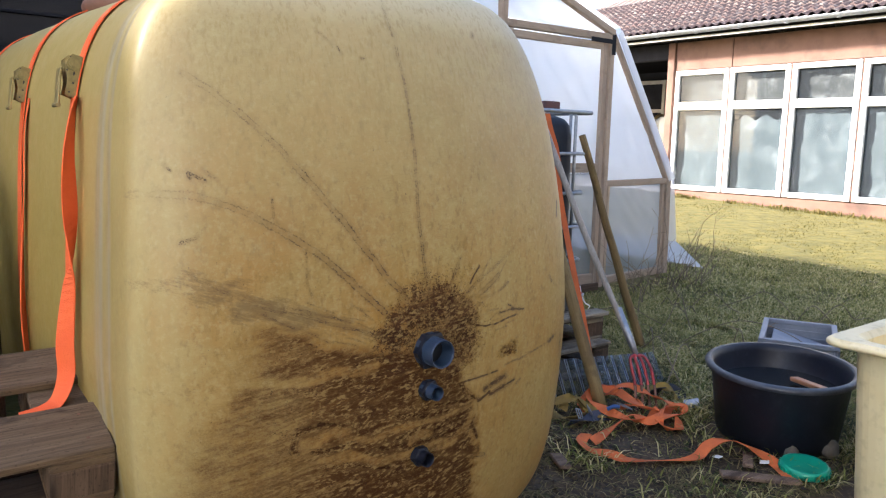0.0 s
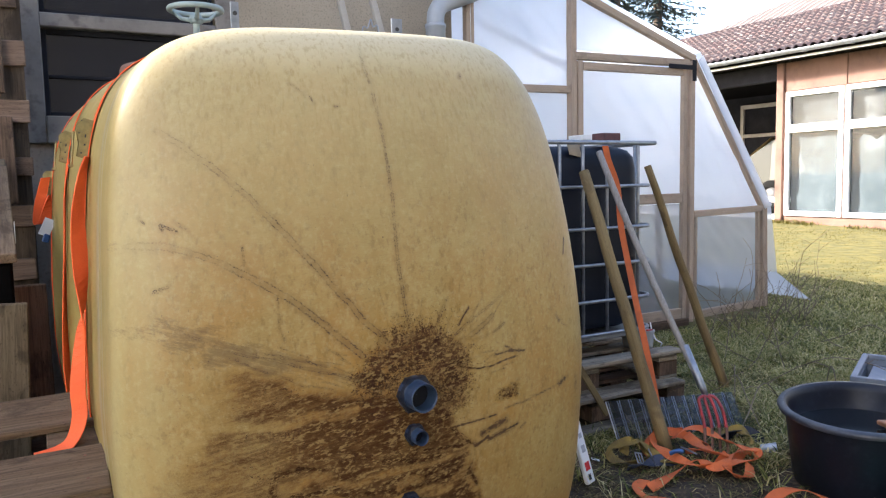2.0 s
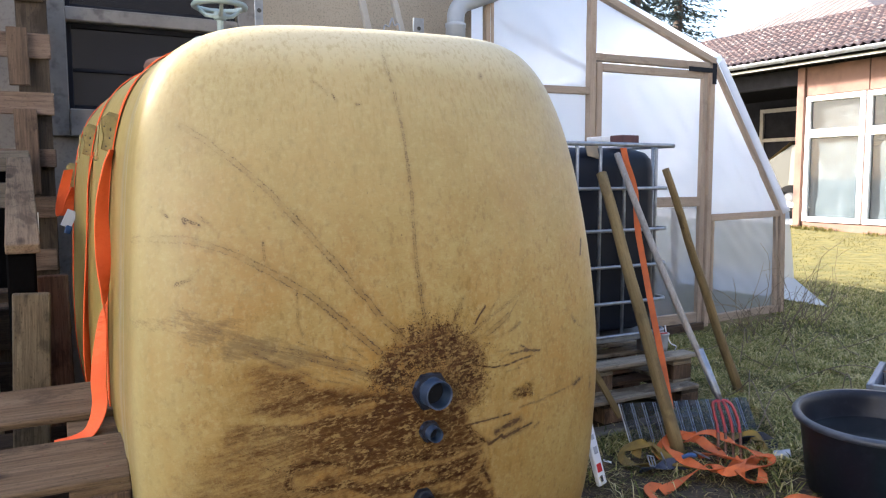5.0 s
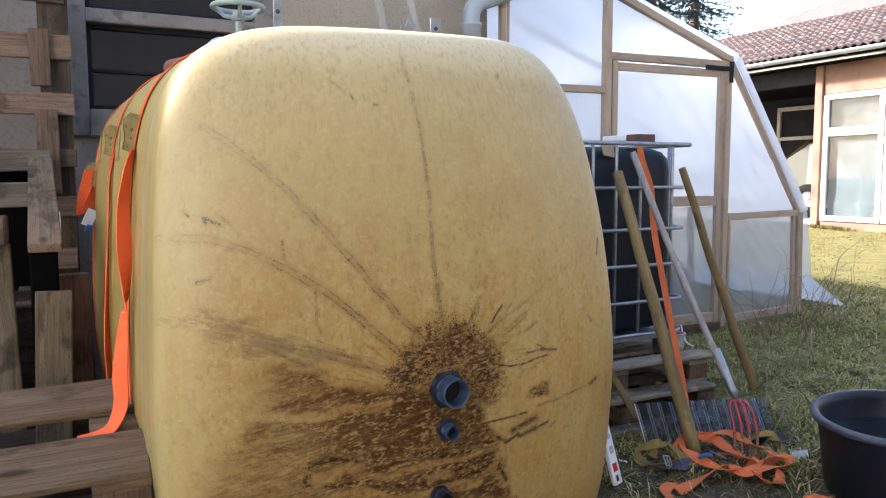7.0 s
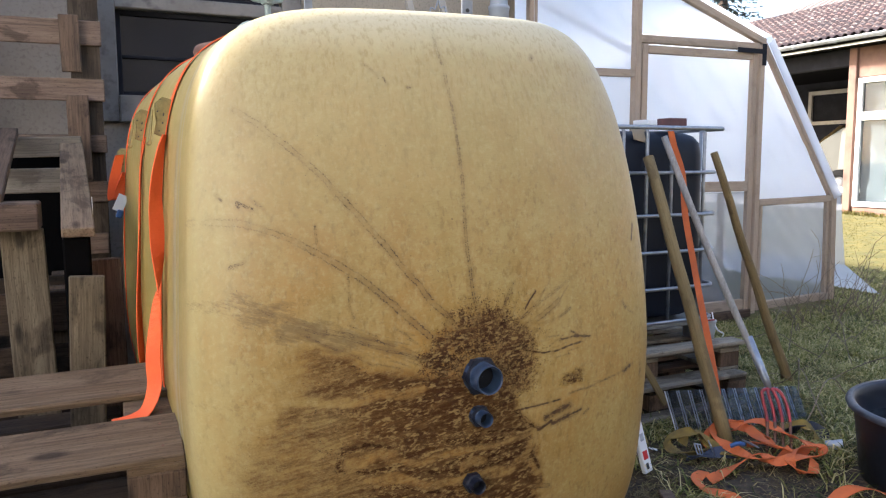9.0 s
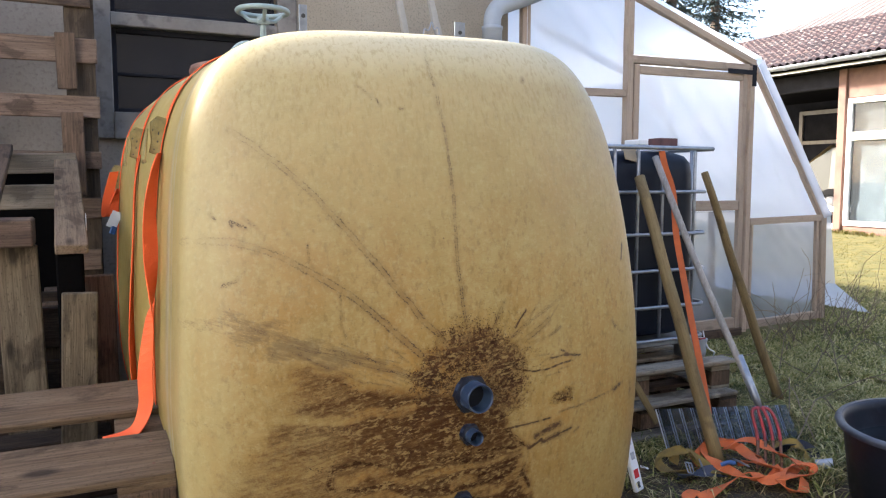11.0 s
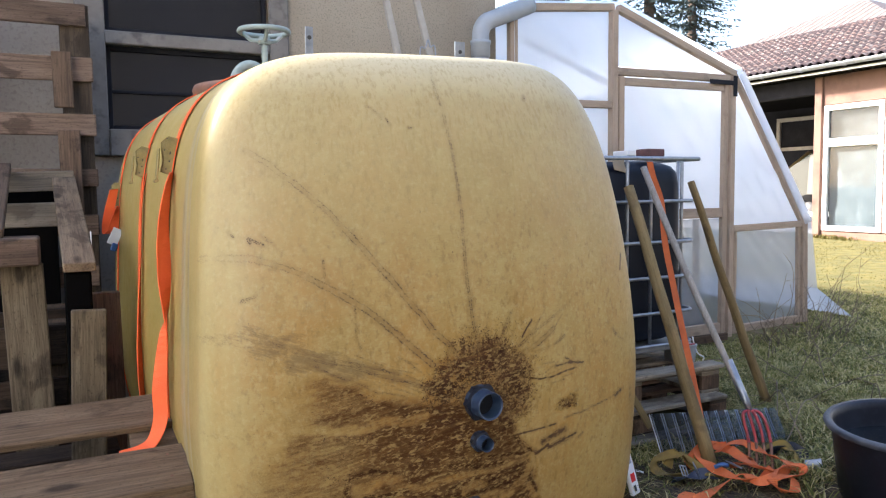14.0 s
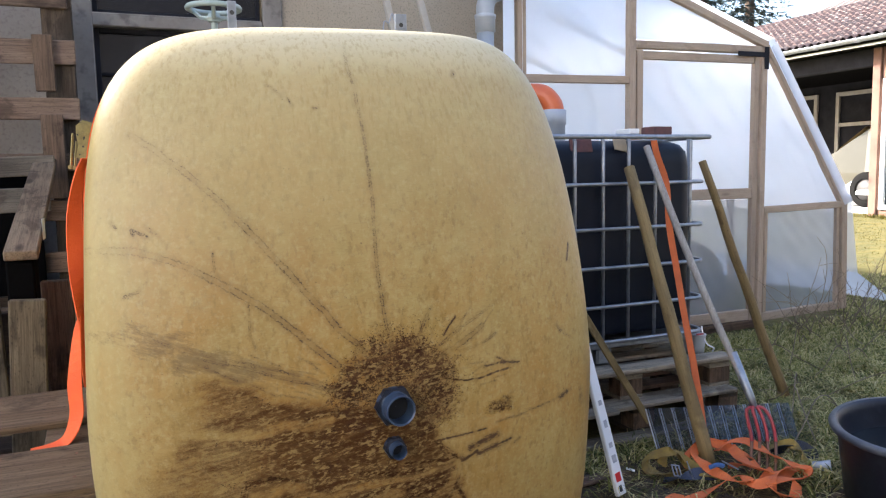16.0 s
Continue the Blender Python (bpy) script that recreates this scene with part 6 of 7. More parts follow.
def build_staff():
    """A white measuring board with red and dark marks, leaning on the tank."""
    a, b = Vector((2.885, 2.79, 0.0)), Vector((2.70, 3.08, 1.25))
    bm, m = beam(a, b, 0.052, 0.022, (0.3, -1, 0))
    st = thing("measuring_staff", "white measuring staff with red and dark marks leaning on the tank", "staff")
    st.matrix_basis = m
    part("board", bm, WHITE_PAINT, st)
    for k, (z0, z1, x0, x1, mt) in enumerate(((0.055, 0.09, -0.012, 0.018, RED_MARK), (0.015, 0.04, -0.004, 0.012, DARK_MARK), (0.13, 0.16, -0.012, 0.012, FADED_MARK), (0.19, 0.21, -0.01, 0.01, FADED_MARK), (0.27, 0.3, -0.01, 0.008, FADED_MARK), (0.36, 0.38, -0.01, 0.01, FADED_MARK))):
        for s in (-1, 1):
            part("mark", boxed((x0, s * 0.0115 - 0.0004, z0), (x1, s * 0.0115 + 0.0004, z1), None, 0), mt, st)


build_staff()


def build_corrugated():
    bm = bmesh.new()
    a, b, c, d = Vector((3.262, 3.03, 0.022)), Vector((3.985, 2.92, 0.012)), Vector((4.09, 3.085, 0.121)), Vector((3.245, 3.1, 0.206))
    nrm = (b - a).cross(d - a).normalized()
    n, grid = 84, []
    for j in range(5):
        v = j / 4
        row = []
        for i in range(n + 1):
            u = i / n
            t = (u * 12) % 1.0
            up = 0.018 if 0.1 < t < 0.26 else 0.0
            row.append(bm.verts.new((a * (1 - u) + b * u) * (1 - v) + (d * (1 - u) + c * u) * v - nrm * up))
        grid.append(row)
    for j in range(4):
        for i in range(n):
            bm.faces.new((grid[j][i], grid[j][i + 1], grid[j + 1][i + 1], grid[j + 1][i]))
    bmesh.ops.solidify(bm, geom=bm.faces[:], thickness=0.0015)
    sheet = tagged(part("corrugated_sheet", bm, CLEAR_SHEET), "clear ribbed plastic sheet leaning against the pallets", "sheet")
    # pale strips painted as glints along both edges of each rib
    for k in range(12):
        for t in (0.09, 0.27):
            u = (k + t) / 12
            bar("crease", (a * (1 - u) + b * u) - nrm * 0.014, (d * (1 - u) + c * u) - nrm * 0.014, 0.0065, 0.0015, RIB_GLINT, sheet, nrm, bevel=0)
    return sheet


build_corrugated()

# ---- strap heap on the ground ----


def ground_strap(pts, w, material, label, twist=0.0, seed=0):
    rng = random.Random(seed)
    P = spline(pts, 7)
    sides = []
    for i, p in enumerate(P):
        d = (P[min(i + 1, len(P) - 1)] - P[max(i - 1, 0)])
        flat = Vector((-d.y, d.x, 0)).normalized()
        k = twist * math.sin(i * 0.23 + seed)
        sides.append(flat * math.cos(k) + Vector((0, 0, 1)) * math.sin(k))
    return tagged(part("ground_strap", ribbon(bmesh.new(), P, w, sides), material), label, "strap", "straps on the ground")


LBL = "dirty orange webbing strap lying in a heap"
ground_strap([(3.03, 2.6, 0.013), (3.1, 2.615, 0.016), (3.234, 2.642, 0.03), (3.347, 2.643, 0.05), (3.363, 2.57, 0.04), (3.458, 2.553, 0.05), (3.607, 2.551, 0.03), (3.654, 2.599, 0.045), (3.549, 2.614, 0.05), (3.423, 2.556, 0.05), (3.415, 2.51, 0.015), (3.462, 2.477, 0.012), (3.536, 2.53, 0.03)], 0.042, DULL_ORANGE_WEB, LBL, 0.7, 1)
ground_strap([(3.5, 2.87, 0.09), (3.44, 2.925, 0.085), (3.34, 2.895, 0.06), (3.295, 2.78, 0.055), (3.28, 2.7, 0.055), (3.311, 2.607, 0.045), (3.408, 2.602, 0.035), (3.488, 2.606, 0.06)], 0.042, DULL_ORANGE_WEB, LBL, 0.8, 2)
ground_strap([(3.44, 2.87, 0.06), (3.5, 2.86, 0.09), (3.577, 2.841, 0.09), (3.59, 2.784, 0.08), (3.592, 2.719, 0.07), (3.635, 2.681, 0.05), (3.666, 2.622, 0.025)], 0.042, DULL_ORANGE_WEB, LBL, 0.5, 4)
ground_strap([(3.502, 2.854, 0.075), (3.452, 2.753, 0.075), (3.428, 2.662, 0.07), (3.462, 2.618, 0.06), (3.539, 2.603, 0.035), (3.63, 2.64, 0.03)], 0.042, DULL_ORANGE_WEB, LBL, 0.6, 7)
ground_strap([(3.26, 2.86, 0.02), (3.297, 2.9, 0.035), (3.353, 2.93, 0.07), (3.421, 2.92, 0.085), (3.48, 2.86, 0.075), (3.53, 2.78, 0.05), (3.5, 2.7, 0.05), (3.42, 2.7, 0.06), (3.38, 2.74, 0.05)], 0.042, DULL_ORANGE_WEB, LBL, 0.9, 8)
ground_strap([(3.06, 2.66, 0.02), (2.983, 2.621, 0.015), (2.96, 2.54, 0.012), (2.993, 2.465, 0.012), (3.005, 2.398, 0.012), (3.118, 2.31, 0.012), (3.244, 2.25, 0.014), (3.332, 2.248, 0.045), (3.393, 2.226, 0.06), (3.444, 2.178, 0.055), (3.471, 2.099, 0.03), (3.46, 2.02, 0.013), (3.39, 1.94, 0.012)], 0.046, DULL_ORANGE_WEB, "long orange strap trailing from the heap across the soil", 0.4, 3)
ground_strap([(3.303, 2.773, 0.04), (3.283, 2.837, 0.02), (3.166, 2.819, 0.02), (3.109, 2.887, 0.02), (3.104, 2.922, 0.045), (3.156, 2.932, 0.065), (3.196, 2.888, 0.09), (3.233, 2.87, 0.08), (3.244, 2.83, 0.05)], 0.044, YELLOW_WEB, "dirty yellow strap with a buckle beside the heap", 0.9, 5)
ground_strap([(3.172, 2.904, 0.03), (3.199, 2.914, 0.07), (3.224, 2.891, 0.09), (3.258, 2.853, 0.05), (3.267, 2.761, 0.03), (3.3, 2.7, 0.02)], 0.044, YELLOW_WEB, "dirty yellow strap looped beside the heap", 0.9, 9)
ground_strap([(3.7, 2.85, 0.03), (3.758, 2.784, 0.07), (3.771, 2.743, 0.06), (3.774, 2.706, 0.04), (3.752, 2.68, 0.015)], 0.042, YELLOW_WEB, "dirty yellow strap at the edge of the heap", 0.9, 6)
ground_strap([(3.7, 2.83, 0.02), (3.75, 2.78, 0.05), (3.83, 2.78, 0.05), (3.86, 2.74, 0.02), (3.8, 2.7, 0.015)], 0.05, BLACK_PLASTIC, "dark crumpled strap at the edge of the heap", 1.1, 10)
ground_strap([(3.1, 2.8, 0.015), (3.18, 2.76, 0.03), (3.257, 2.764, 0.03), (3.31, 2.72, 0.02)], 0.05, mat("faded_navy_webbing", (0.03, 0.04, 0.07), (0.05, 0.055, 0.08), 0.85, 12, 0.5, 200), "faded navy strap under the yellow one", 0.8, 11)


def buckle(m):
    b = thing("strap_buckle", "small zinc hook buckle on a strap end", "buckle", "buckles")
    for y in (-0.022, 0.022):
        part("side_bar", tube(bmesh.new(), [(-0.03, y, 0), (0.03, y, 0)], 0.003, 6), GALVANISED, b)
    for x in (-0.03, 0.0, 0.03):
        part("cross_bar", tube(bmesh.new(), [(x, -0.024, 0), (x, 0.024, 0)], 0.003, 6), GALVANISED, b)
    b.matrix_basis = m


buckle(pose(3.158, 2.79, 0.05, 60, 20, 20))
buckle(pose(3.21, 2.77, 0.05, 70, -10, 60))
buckle(pose(3.33, 2.675, 0.085, 30, 10, 70))
tagged(part("grip_handle", tube(bmesh.new(), spline([(3.265, 2.72, 0.07), (3.285, 2.7, 0.085), (3.31, 2.69, 0.08)], 5), 0.009, 8), BLUE_PLASTIC), "blue plastic grip in the strap heap", "grip")
tagged(part("grey_cup", lathe(bmesh.new(), [(0.0, -0.035), (0.018, -0.035), (0.024, 0.035), (0.021, 0.036), (0.016, -0.03)], 16, pose(3.78, 2.624, 0.022, 80, 0, 40)), GALVANISED), "small grey metal cup lying in the grass", "cup")

# ---- tubs, crate, lid ----


def build_mortar_tub():
    m = pose(3.83, 2.225, 0.0, 0, 0, 27)
    ax, ay = 1.18, 0.97
    t = thing("mortar_tub", "big black oval plastic mortar tub of dark water", "tub")
    t.matrix_basis = m
    prof = [(0.0, 0.012), (0.235, 0.012), (0.25, 0.0), (0.262, 0.01), (0.298, 0.285), (0.3, 0.292), (0.322, 0.294), (0.327, 0.304), (0.322, 0.313), (0.302, 0.315), (0.293, 0.308), (0.286, 0.28), (0.252, 0.025), (0.0, 0.02)]
    part("shell", lathe(bmesh.new(), prof, 64, None, ax, ay), BLACK_PLASTIC, t, smooth=True)
    part("rim", lathe(bmesh.new(), [(0.303, 0.3165), (0.322, 0.3148), (0.3288, 0.3045), (0.3235, 0.2925)], 64, None, ax, ay), WORN_RIM, t, "scuffed greyish rim", smooth=True)
    part("water", lathe(bmesh.new(), [(0.0, 0.205), (0.275, 0.205), (0.275, 0.2), (0.0, 0.2)], 48, None, ax, ay), WATER, t, "still dark water")
    st = tagged(bar("floating_stick", (3.95, 2.22, 0.225), (3.78, 1.99, 0.262), 0.04, 0.02, mat("wet_orange_wood", (0.45, 0.2, 0.09), (0.3, 0.13, 0.06), 0.5, 8), None, (0, 0, 1)), "wet orange-brown stick of wood floating in the tub", "stick")
    for k, (a, s) in enumerate(((195, 0.05), (235, 0.06), (300, 0.03))):
        x, y = ax * 0.266 * math.cos(radians(a)), ay * 0.266 * math.sin(radians(a))
        bm = bmesh.new()
        bmesh.ops.create_icosphere(bm, subdivisions=2, radius=1)
        for v in bm.verts:
            v.co = Vector((x, y, 0.02)) + Vector((v.co.x * s, v.co.y * s * 0.6, v.co.z * s * 0.8)) * (1 + 0.3 * noise.noise(v.co * 2 + Vector((k, 0, 0))))
        part("dried_mud", bm, mat("dried_mud", (0.16, 0.13, 0.1), (0.1, 0.08, 0.06), 0.95, 20), t, "dried mud caked on the side", smooth=True)


build_mortar_tub()


def build_cream_tub():
    t = thing("cream_vat", "open cream fibreglass vat with a flared rim on the grass", "vat")
    x0, x1, y0, y1, zt = 3.3, 4.35, 0.62, 1.735, 0.62
    rows, bm = [], bmesh.new()
    for z, k, r in ((0.0, 0.05, 0.09), (0.02, 0.03, 0.1), (zt - 0.035, 0.0, 0.1), (zt - 0.03, -0.05, 0.06), (zt - 0.01, -0.06, 0.05), (zt, -0.052, 0.06), (zt, -0.0, 0.1), (zt - 0.02, 0.02, 0.1), (0.05, 0.06, 0.1)):
        rows.append([bm.verts.new(p) for p in rounded_loop(x0 + k, x1 - k, y0 + k, y1 - k, r, z)])
    for a, b in zip(rows, rows[1:]):
        for i in range(len(a)):
            bm.faces.new((a[i], a[(i + 1) % len(a)], b[(i + 1) % len(a)], b[i]))
    bm.faces.new(rows[0][::-1]), bm.faces.new(rows[-1])
    bmesh.ops.recalc_face_normals(bm, faces=bm.faces)
    part("shell", bm, CREAM, t, smooth=False)
    part("rim_band", tube(bmesh.new(), rounded_loop(x0 - 0.055, x1 + 0.055, y0 - 0.055, y1 + 0.055, 0.055, zt - 0.018), 0.012, 8, True), CREAM, t, "rolled lip of the rim", smooth=True)


build_cream_tub()


def build_crate():
    c = thing("folding_crate", "grey plastic folding crate half collapsed on the grass", "crate")
    c.matrix_basis = pose(4.63, 2.33, ground_z(4.8, 2.5) + 0.02, 0, 0, 26)
    L, W, H = 0.56, 0.38, 0.2
    part("floor_panel", boxed((0, 0, 0), (L, W, 0.012), None, 0.003), CRATE_GREY, c)
    for n, lo, hi in (("long_side", (0, 0, 0.012), (L, 0.014, H)), ("long_side", (0, W - 0.014, 0.012), (L, W, H)), ("short_side", (0, 0.0145, 0.012), (0.014, W - 0.0145, H)), ("short_side", (L - 0.014, 0.0145, 0.012), (L, W - 0.0145, H))):
        s = part(n, boxed(lo, hi, None, 0.003), CRATE_GREY, c)
        flat = hi[0] - lo[0] > 0.1
        for k in range(9):
            f = (k + 0.7) / 9.4
            if flat:
                x, out = lo[0] + f * L, -1 if lo[1] < 0.1 else 1
                y = lo[1] if out < 0 else hi[1]
                part("rib", boxed((x - 0.005, min(y, y + out * 0.012), 0.03), (x + 0.005, max(y, y + out * 0.012), H - 0.02), None, 0.001), CRATE_GREY, s)
        part("rim", boxed((lo[0] - 0.008, lo[1] - 0.008, H - 0.018), (hi[0] + 0.008, hi[1] + 0.008, H + 0.006), None, 0.003), CRATE_GREY, s)
        for q in (0.065, 0.105, 0.145):
            a, b = ((lo[0] + 0.01, lo[1] - 0.003, q), (hi[0] - 0.01, hi[1] + 0.003, q + 0.008)) if flat else ((lo[0] - 0.003, lo[1] + 0.01, q), (hi[0] + 0.003, hi[1] - 0.01, q + 0.008))
            part("lattice_bar", boxed(a, b, None, 0.001), CRATE_GREY, s)
    part("folded_panel", boxed((0.05, 0.05, 0), (L - 0.05, W - 0.06, 0.016), Matrix.Translation((0.0, 0.02, 0.07)) @ Matrix.Rotation(radians(14), 4, "X"), 0.003), CRATE_GREY, c)


build_crate()
lid = tagged(part("plastic_lid", lathe(bmesh.new(), [(0.0, 0.026), (0.07, 0.026), (0.078, 0.03), (0.086, 0.028), (0.09, 0.02), (0.092, 0.0), (0.088, 0.0), (0.084, 0.018), (0.0, 0.02)], 40, pose(3.5, 1.93, 0.012, 3, -4, 0)), GREEN_LID, smooth=True), "round green plastic lid lying on the soil", "lid")
for k in range(30):
    a = k * math.tau / 30
    part("grip_rib", boxed((0.089, -0.003, 0.003), (0.095, 0.003, 0.02), pose(3.5, 1.93, 0.012, 3, -4, 0) @ Matrix.Rotation(a, 4, "Z"), 0.001), GREEN_LID, lid)
for i, (x, y, l, w, a) in enumerate(((3.3, 2.0, 0.3, 0.05, -42), (3.42, 2.12, 0.16, 0.04, 30), (2.78, 2.55, 0.14, 0.05, 60), (2.9, 2.95, 0.3, 0.06, 10))):
    tagged(part("wood_offcut", boxed((-l / 2, -w / 2, 0), (l / 2, w / 2, 0.016), pose(x, y, 0.0, 2, 3, a), 0.003), GREY_WOOD), "small weathered wood offcut lying on the soil", "offcut", "offcuts")
for x, y in ((3.33, 2.2), (3.44, 2.06), (3.05, 2.95)):
    tagged(part("paper_scrap", boxed((-0.018, -0.012, 0), (0.018, 0.012, 0.004), pose(x, y, 0.012, 8, -12, x * 400), 0.001), WHITE_PAINT), "small white scrap of paper on the soil", "scrap", "paper scraps")

# ---- car in the open bay ----


def build_car():
    c = thing("car", "pale old car with a dusty yellow cover over its rear window", "car")
    c.matrix_basis = pose(13.8, 6.55, 0.5, 0, 0, 90)
    side = [(0.0, 0.3), (-0.02, 0.55), (0.05, 0.72), (0.5, 0.84), (1.15, 0.92), (1.75, 1.36), (2.1, 1.42), (3.2, 1.38), (3.75, 1.0), (3.95, 0.9), (3.98, 0.3)]
    bm = bmesh.new()
    rows = []
    for x, z in side:
        inset = 0.0 if z < 0.95 else 0.14 * (z - 0.9) / 0.5
        rows.append([bm.verts.new((x, y, zz)) for y, zz in ((-0.8, 0.22), (-0.82 + inset, min(z, 0.6)), (-0.8 + inset * 1.3, z - 0.03), (-0.6, z), (0, z + 0.02), (0.6, z), (0.8 - inset * 1.3, z - 0.03), (0.82 - inset, min(z, 0.6)), (0.8, 0.22))])
    for a, b in zip(rows, rows[1:]):
        for i in range(8):
            bm.faces.new((a[i], a[i + 1], b[i + 1], b[i]))
        bm.faces.new((a[8], a[0], b[0], b[8]))
    bm.faces.new(rows[0]), bm.faces.new(rows[-1][::-1])
    bmesh.ops.recalc_face_normals(bm, faces=bm.faces)
    part("body", bm, CAR_BEIGE, c, smooth=False)
    bm = bmesh.new()
    g = [[bm.verts.new((3.79 - 0.6 * u, -0.7 + 1.4 * v, 0.99 + 0.42 * u + 0.05 * math.sin(math.pi * v) * math.sin(math.pi * u) + 0.01 * noise.noise((u * 5, v * 9, 0)))) for v in [j / 12 for j in range(13)]] for u in [i / 8 for i in range(9)]]
    for i in range(8):
        for j in range(12):
            bm.faces.new((g[i][j], g[i][j + 1], g[i + 1][j + 1], g[i + 1][j]))
    bmesh.ops.solidify(bm, geom=bm.faces[:], thickness=0.01)
    part("rear_window_cover", bm, CAR_COVER, c, "dusty yellow cover", smooth=True)
    for x in (0.72, 3.1):
        for y in (-0.8, 0.62):
            w = part("wheel", lathe(bmesh.new(), [(0.19, 0.0), (0.29, 0.0), (0.31, 0.03), (0.31, 0.15), (0.29, 0.18), (0.19, 0.18)], 28, Matrix.Translation((x, y, 0.31)) @ Matrix.Rotation(radians(-90), 4, "X")), RUBBER, c, "black tyre", smooth=True)
            part("rim", lathe(bmesh.new(), [(0.0, 0.05), (0.12, 0.03), (0.19, 0.02), (0.19, 0.16), (0.0, 0.15)], 24, Matrix.Translation((x, y, 0.31)) @ Matrix.Rotation(radians(-90), 4, "X")), RIM_GREY, w, smooth=True)
    for y in (-0.55, 0.55):
        part("headlight", lathe(bmesh.new(), [(0.0, 0.02), (0.07, 0.012), (0.09, 0.0), (0.0, 0.0)], 20, Matrix.Translation((-0.01, y, 0.6)) @ Matrix.Rotation(radians(-90), 4, "Y")), GALVANISED, c, smooth=True)
    part("bumper", boxed((-0.09, -0.78, 0.32), (0.0, 0.78, 0.44), None, 0.02), GALVANISED, c)


build_car()

# ---- conifers behind the houses ----


def build_conifer(x, y, h, r, seed):
    t = thing("conifer", "tall dark spruce behind the buildings", "tree", "conifers", at=(x, y, 0.4))
    part("trunk", tube(bmesh.new(), [(0, 0, 0), (0.05, 0, h * 0.5), (0, 0.05, h)], [h * 0.02, h * 0.012, 0.02], 8), BARK, t)
    rng = np.random.default_rng(seed)
    verts, faces = [], []
    for k in range(int(h * 34)):
        f = rng.uniform(0.12, 1) ** 0.8
        L = r * (1.08 - f) * rng.uniform(0.55, 1.1) + 0.15
        a = rng.uniform(0, math.tau)
        root = np.array((0, 0, h * f))
        tip = root + np.array((L * math.cos(a), L * math.sin(a), -0.28 * L + 0.1))
        for j in range(40):
            u = rng.uniform(0.04, 1)
            p = root + (tip - root) * u + np.array((0, 0, -0.12 * math.sin(u * 3)))
            d = np.array((math.cos(a + rng.uniform(-1.2, 1.2)), math.sin(a + rng.uniform(-1.2, 1.2)), rng.uniform(-0.9, 0.1)))
            s = rng.uniform(0.1, 0.26) * (1.15 - 0.5 * u)
            wv = np.array((-d[1], d[0], rng.uniform(-0.5, 0.5))) * s * 0.22
            o = len(verts)
            verts += [tuple(p - wv), tuple(p + wv), tuple(p + d * s)]
            faces.append((o, o + 1, o + 2))
    me = bpy.data.meshes.new("crown")
    me.from_pydata(verts, [], faces)
    me.materials.append(NEEDLE)
    c = new("crown", me)
    c.parent = t


build_conifer(19.0, 20.5, 14.5, 3.2, 1)
build_conifer(22.0, 21.5, 13.5, 3.0, 2)
build_conifer(16.8, 22.5, 13.0, 2.8, 3)



def build_neighbour():
    """A far house whose hipped roof peeps over the ridge."""
    n = thing("neighbour_house", "far pale house with a hipped sheet roof", "house", at=(32, 21.5, 0))
    part("wall", boxed((-3.6, -3.6, 0), (3.6, 3.6, 7.3), None, 0), PLASTER, n)
    bm = bmesh.new()
    c = [bm.verts.new(v) for v in ((-4, -4, 7.3), (4, -4, 7.3), (4, 4, 7.3), (-4, 4, 7.3))]
    top = bm.verts.new((0, 0, 9.3))
    for k in range(4):
        bm.faces.new((c[k], c[(k + 1) % 4], top))
    bm.faces.new(c[::-1])
    roof = part("roof", bm, mat("pale_rusty_sheet", (0.1, 0.074, 0.067), (0.135, 0.104, 0.095), 0.8, 1.2, 0.2, 6), n)
    for k in range(-9, 10):
        y = k * 0.4
        f = 1 - abs(y) / 4
        bar("seam", (-4, y, 7.31), (-4 + 4 * f, y, 7.31 + 2 * f), 0.04, 0.03, DUSTY_WHITE, roof)


build_neighbour()

# ---- grass, straw and twigs ----


def blades(name, count, area, height, width, material, label, seed, keep, low=0.3, high=1.8):
    rng = np.random.default_rng(seed)
    verts, faces = [], []
    x0, x1, y0, y1 = area
    while len(faces) < count:
        x, y = rng.uniform(x0, x1), rng.uniform(y0, y1)
        if rng.uniform() > keep(x, y):
            continue
        hgt = height * rng.uniform(0.4, 1.3)
        a, lean = rng.uniform(0, math.tau), rng.uniform(low, high)
        z = ground_z(x, y) - 0.012
        w = width * rng.uniform(0.6, 1.4)
        dx, dy = math.cos(a) * hgt * lean, math.sin(a) * hgt * lean
        px, py = -math.sin(a) * w, math.cos(a) * w
        o = len(verts)
        mx, my, mz = x + dx * 0.45, y + dy * 0.45, z + hgt * 0.7
        verts += [(x - px, y - py, z), (x + px, y + py, z), (mx + px * 0.8, my + py * 0.8, mz), (mx - px * 0.8, my - py * 0.8, mz), (x + dx, y + dy, z + hgt * max(1.0 - 0.2 * lean, 0.25))]
        faces += [(o, o + 1, o + 2, o + 3), (o + 3, o + 2, o + 4)]
    me = bpy.data.meshes.new(name)
    me.from_pydata(verts, [], faces)
    me.materials.append(material)
    return tagged(new(name, me), label, "grass", kind="stuff")


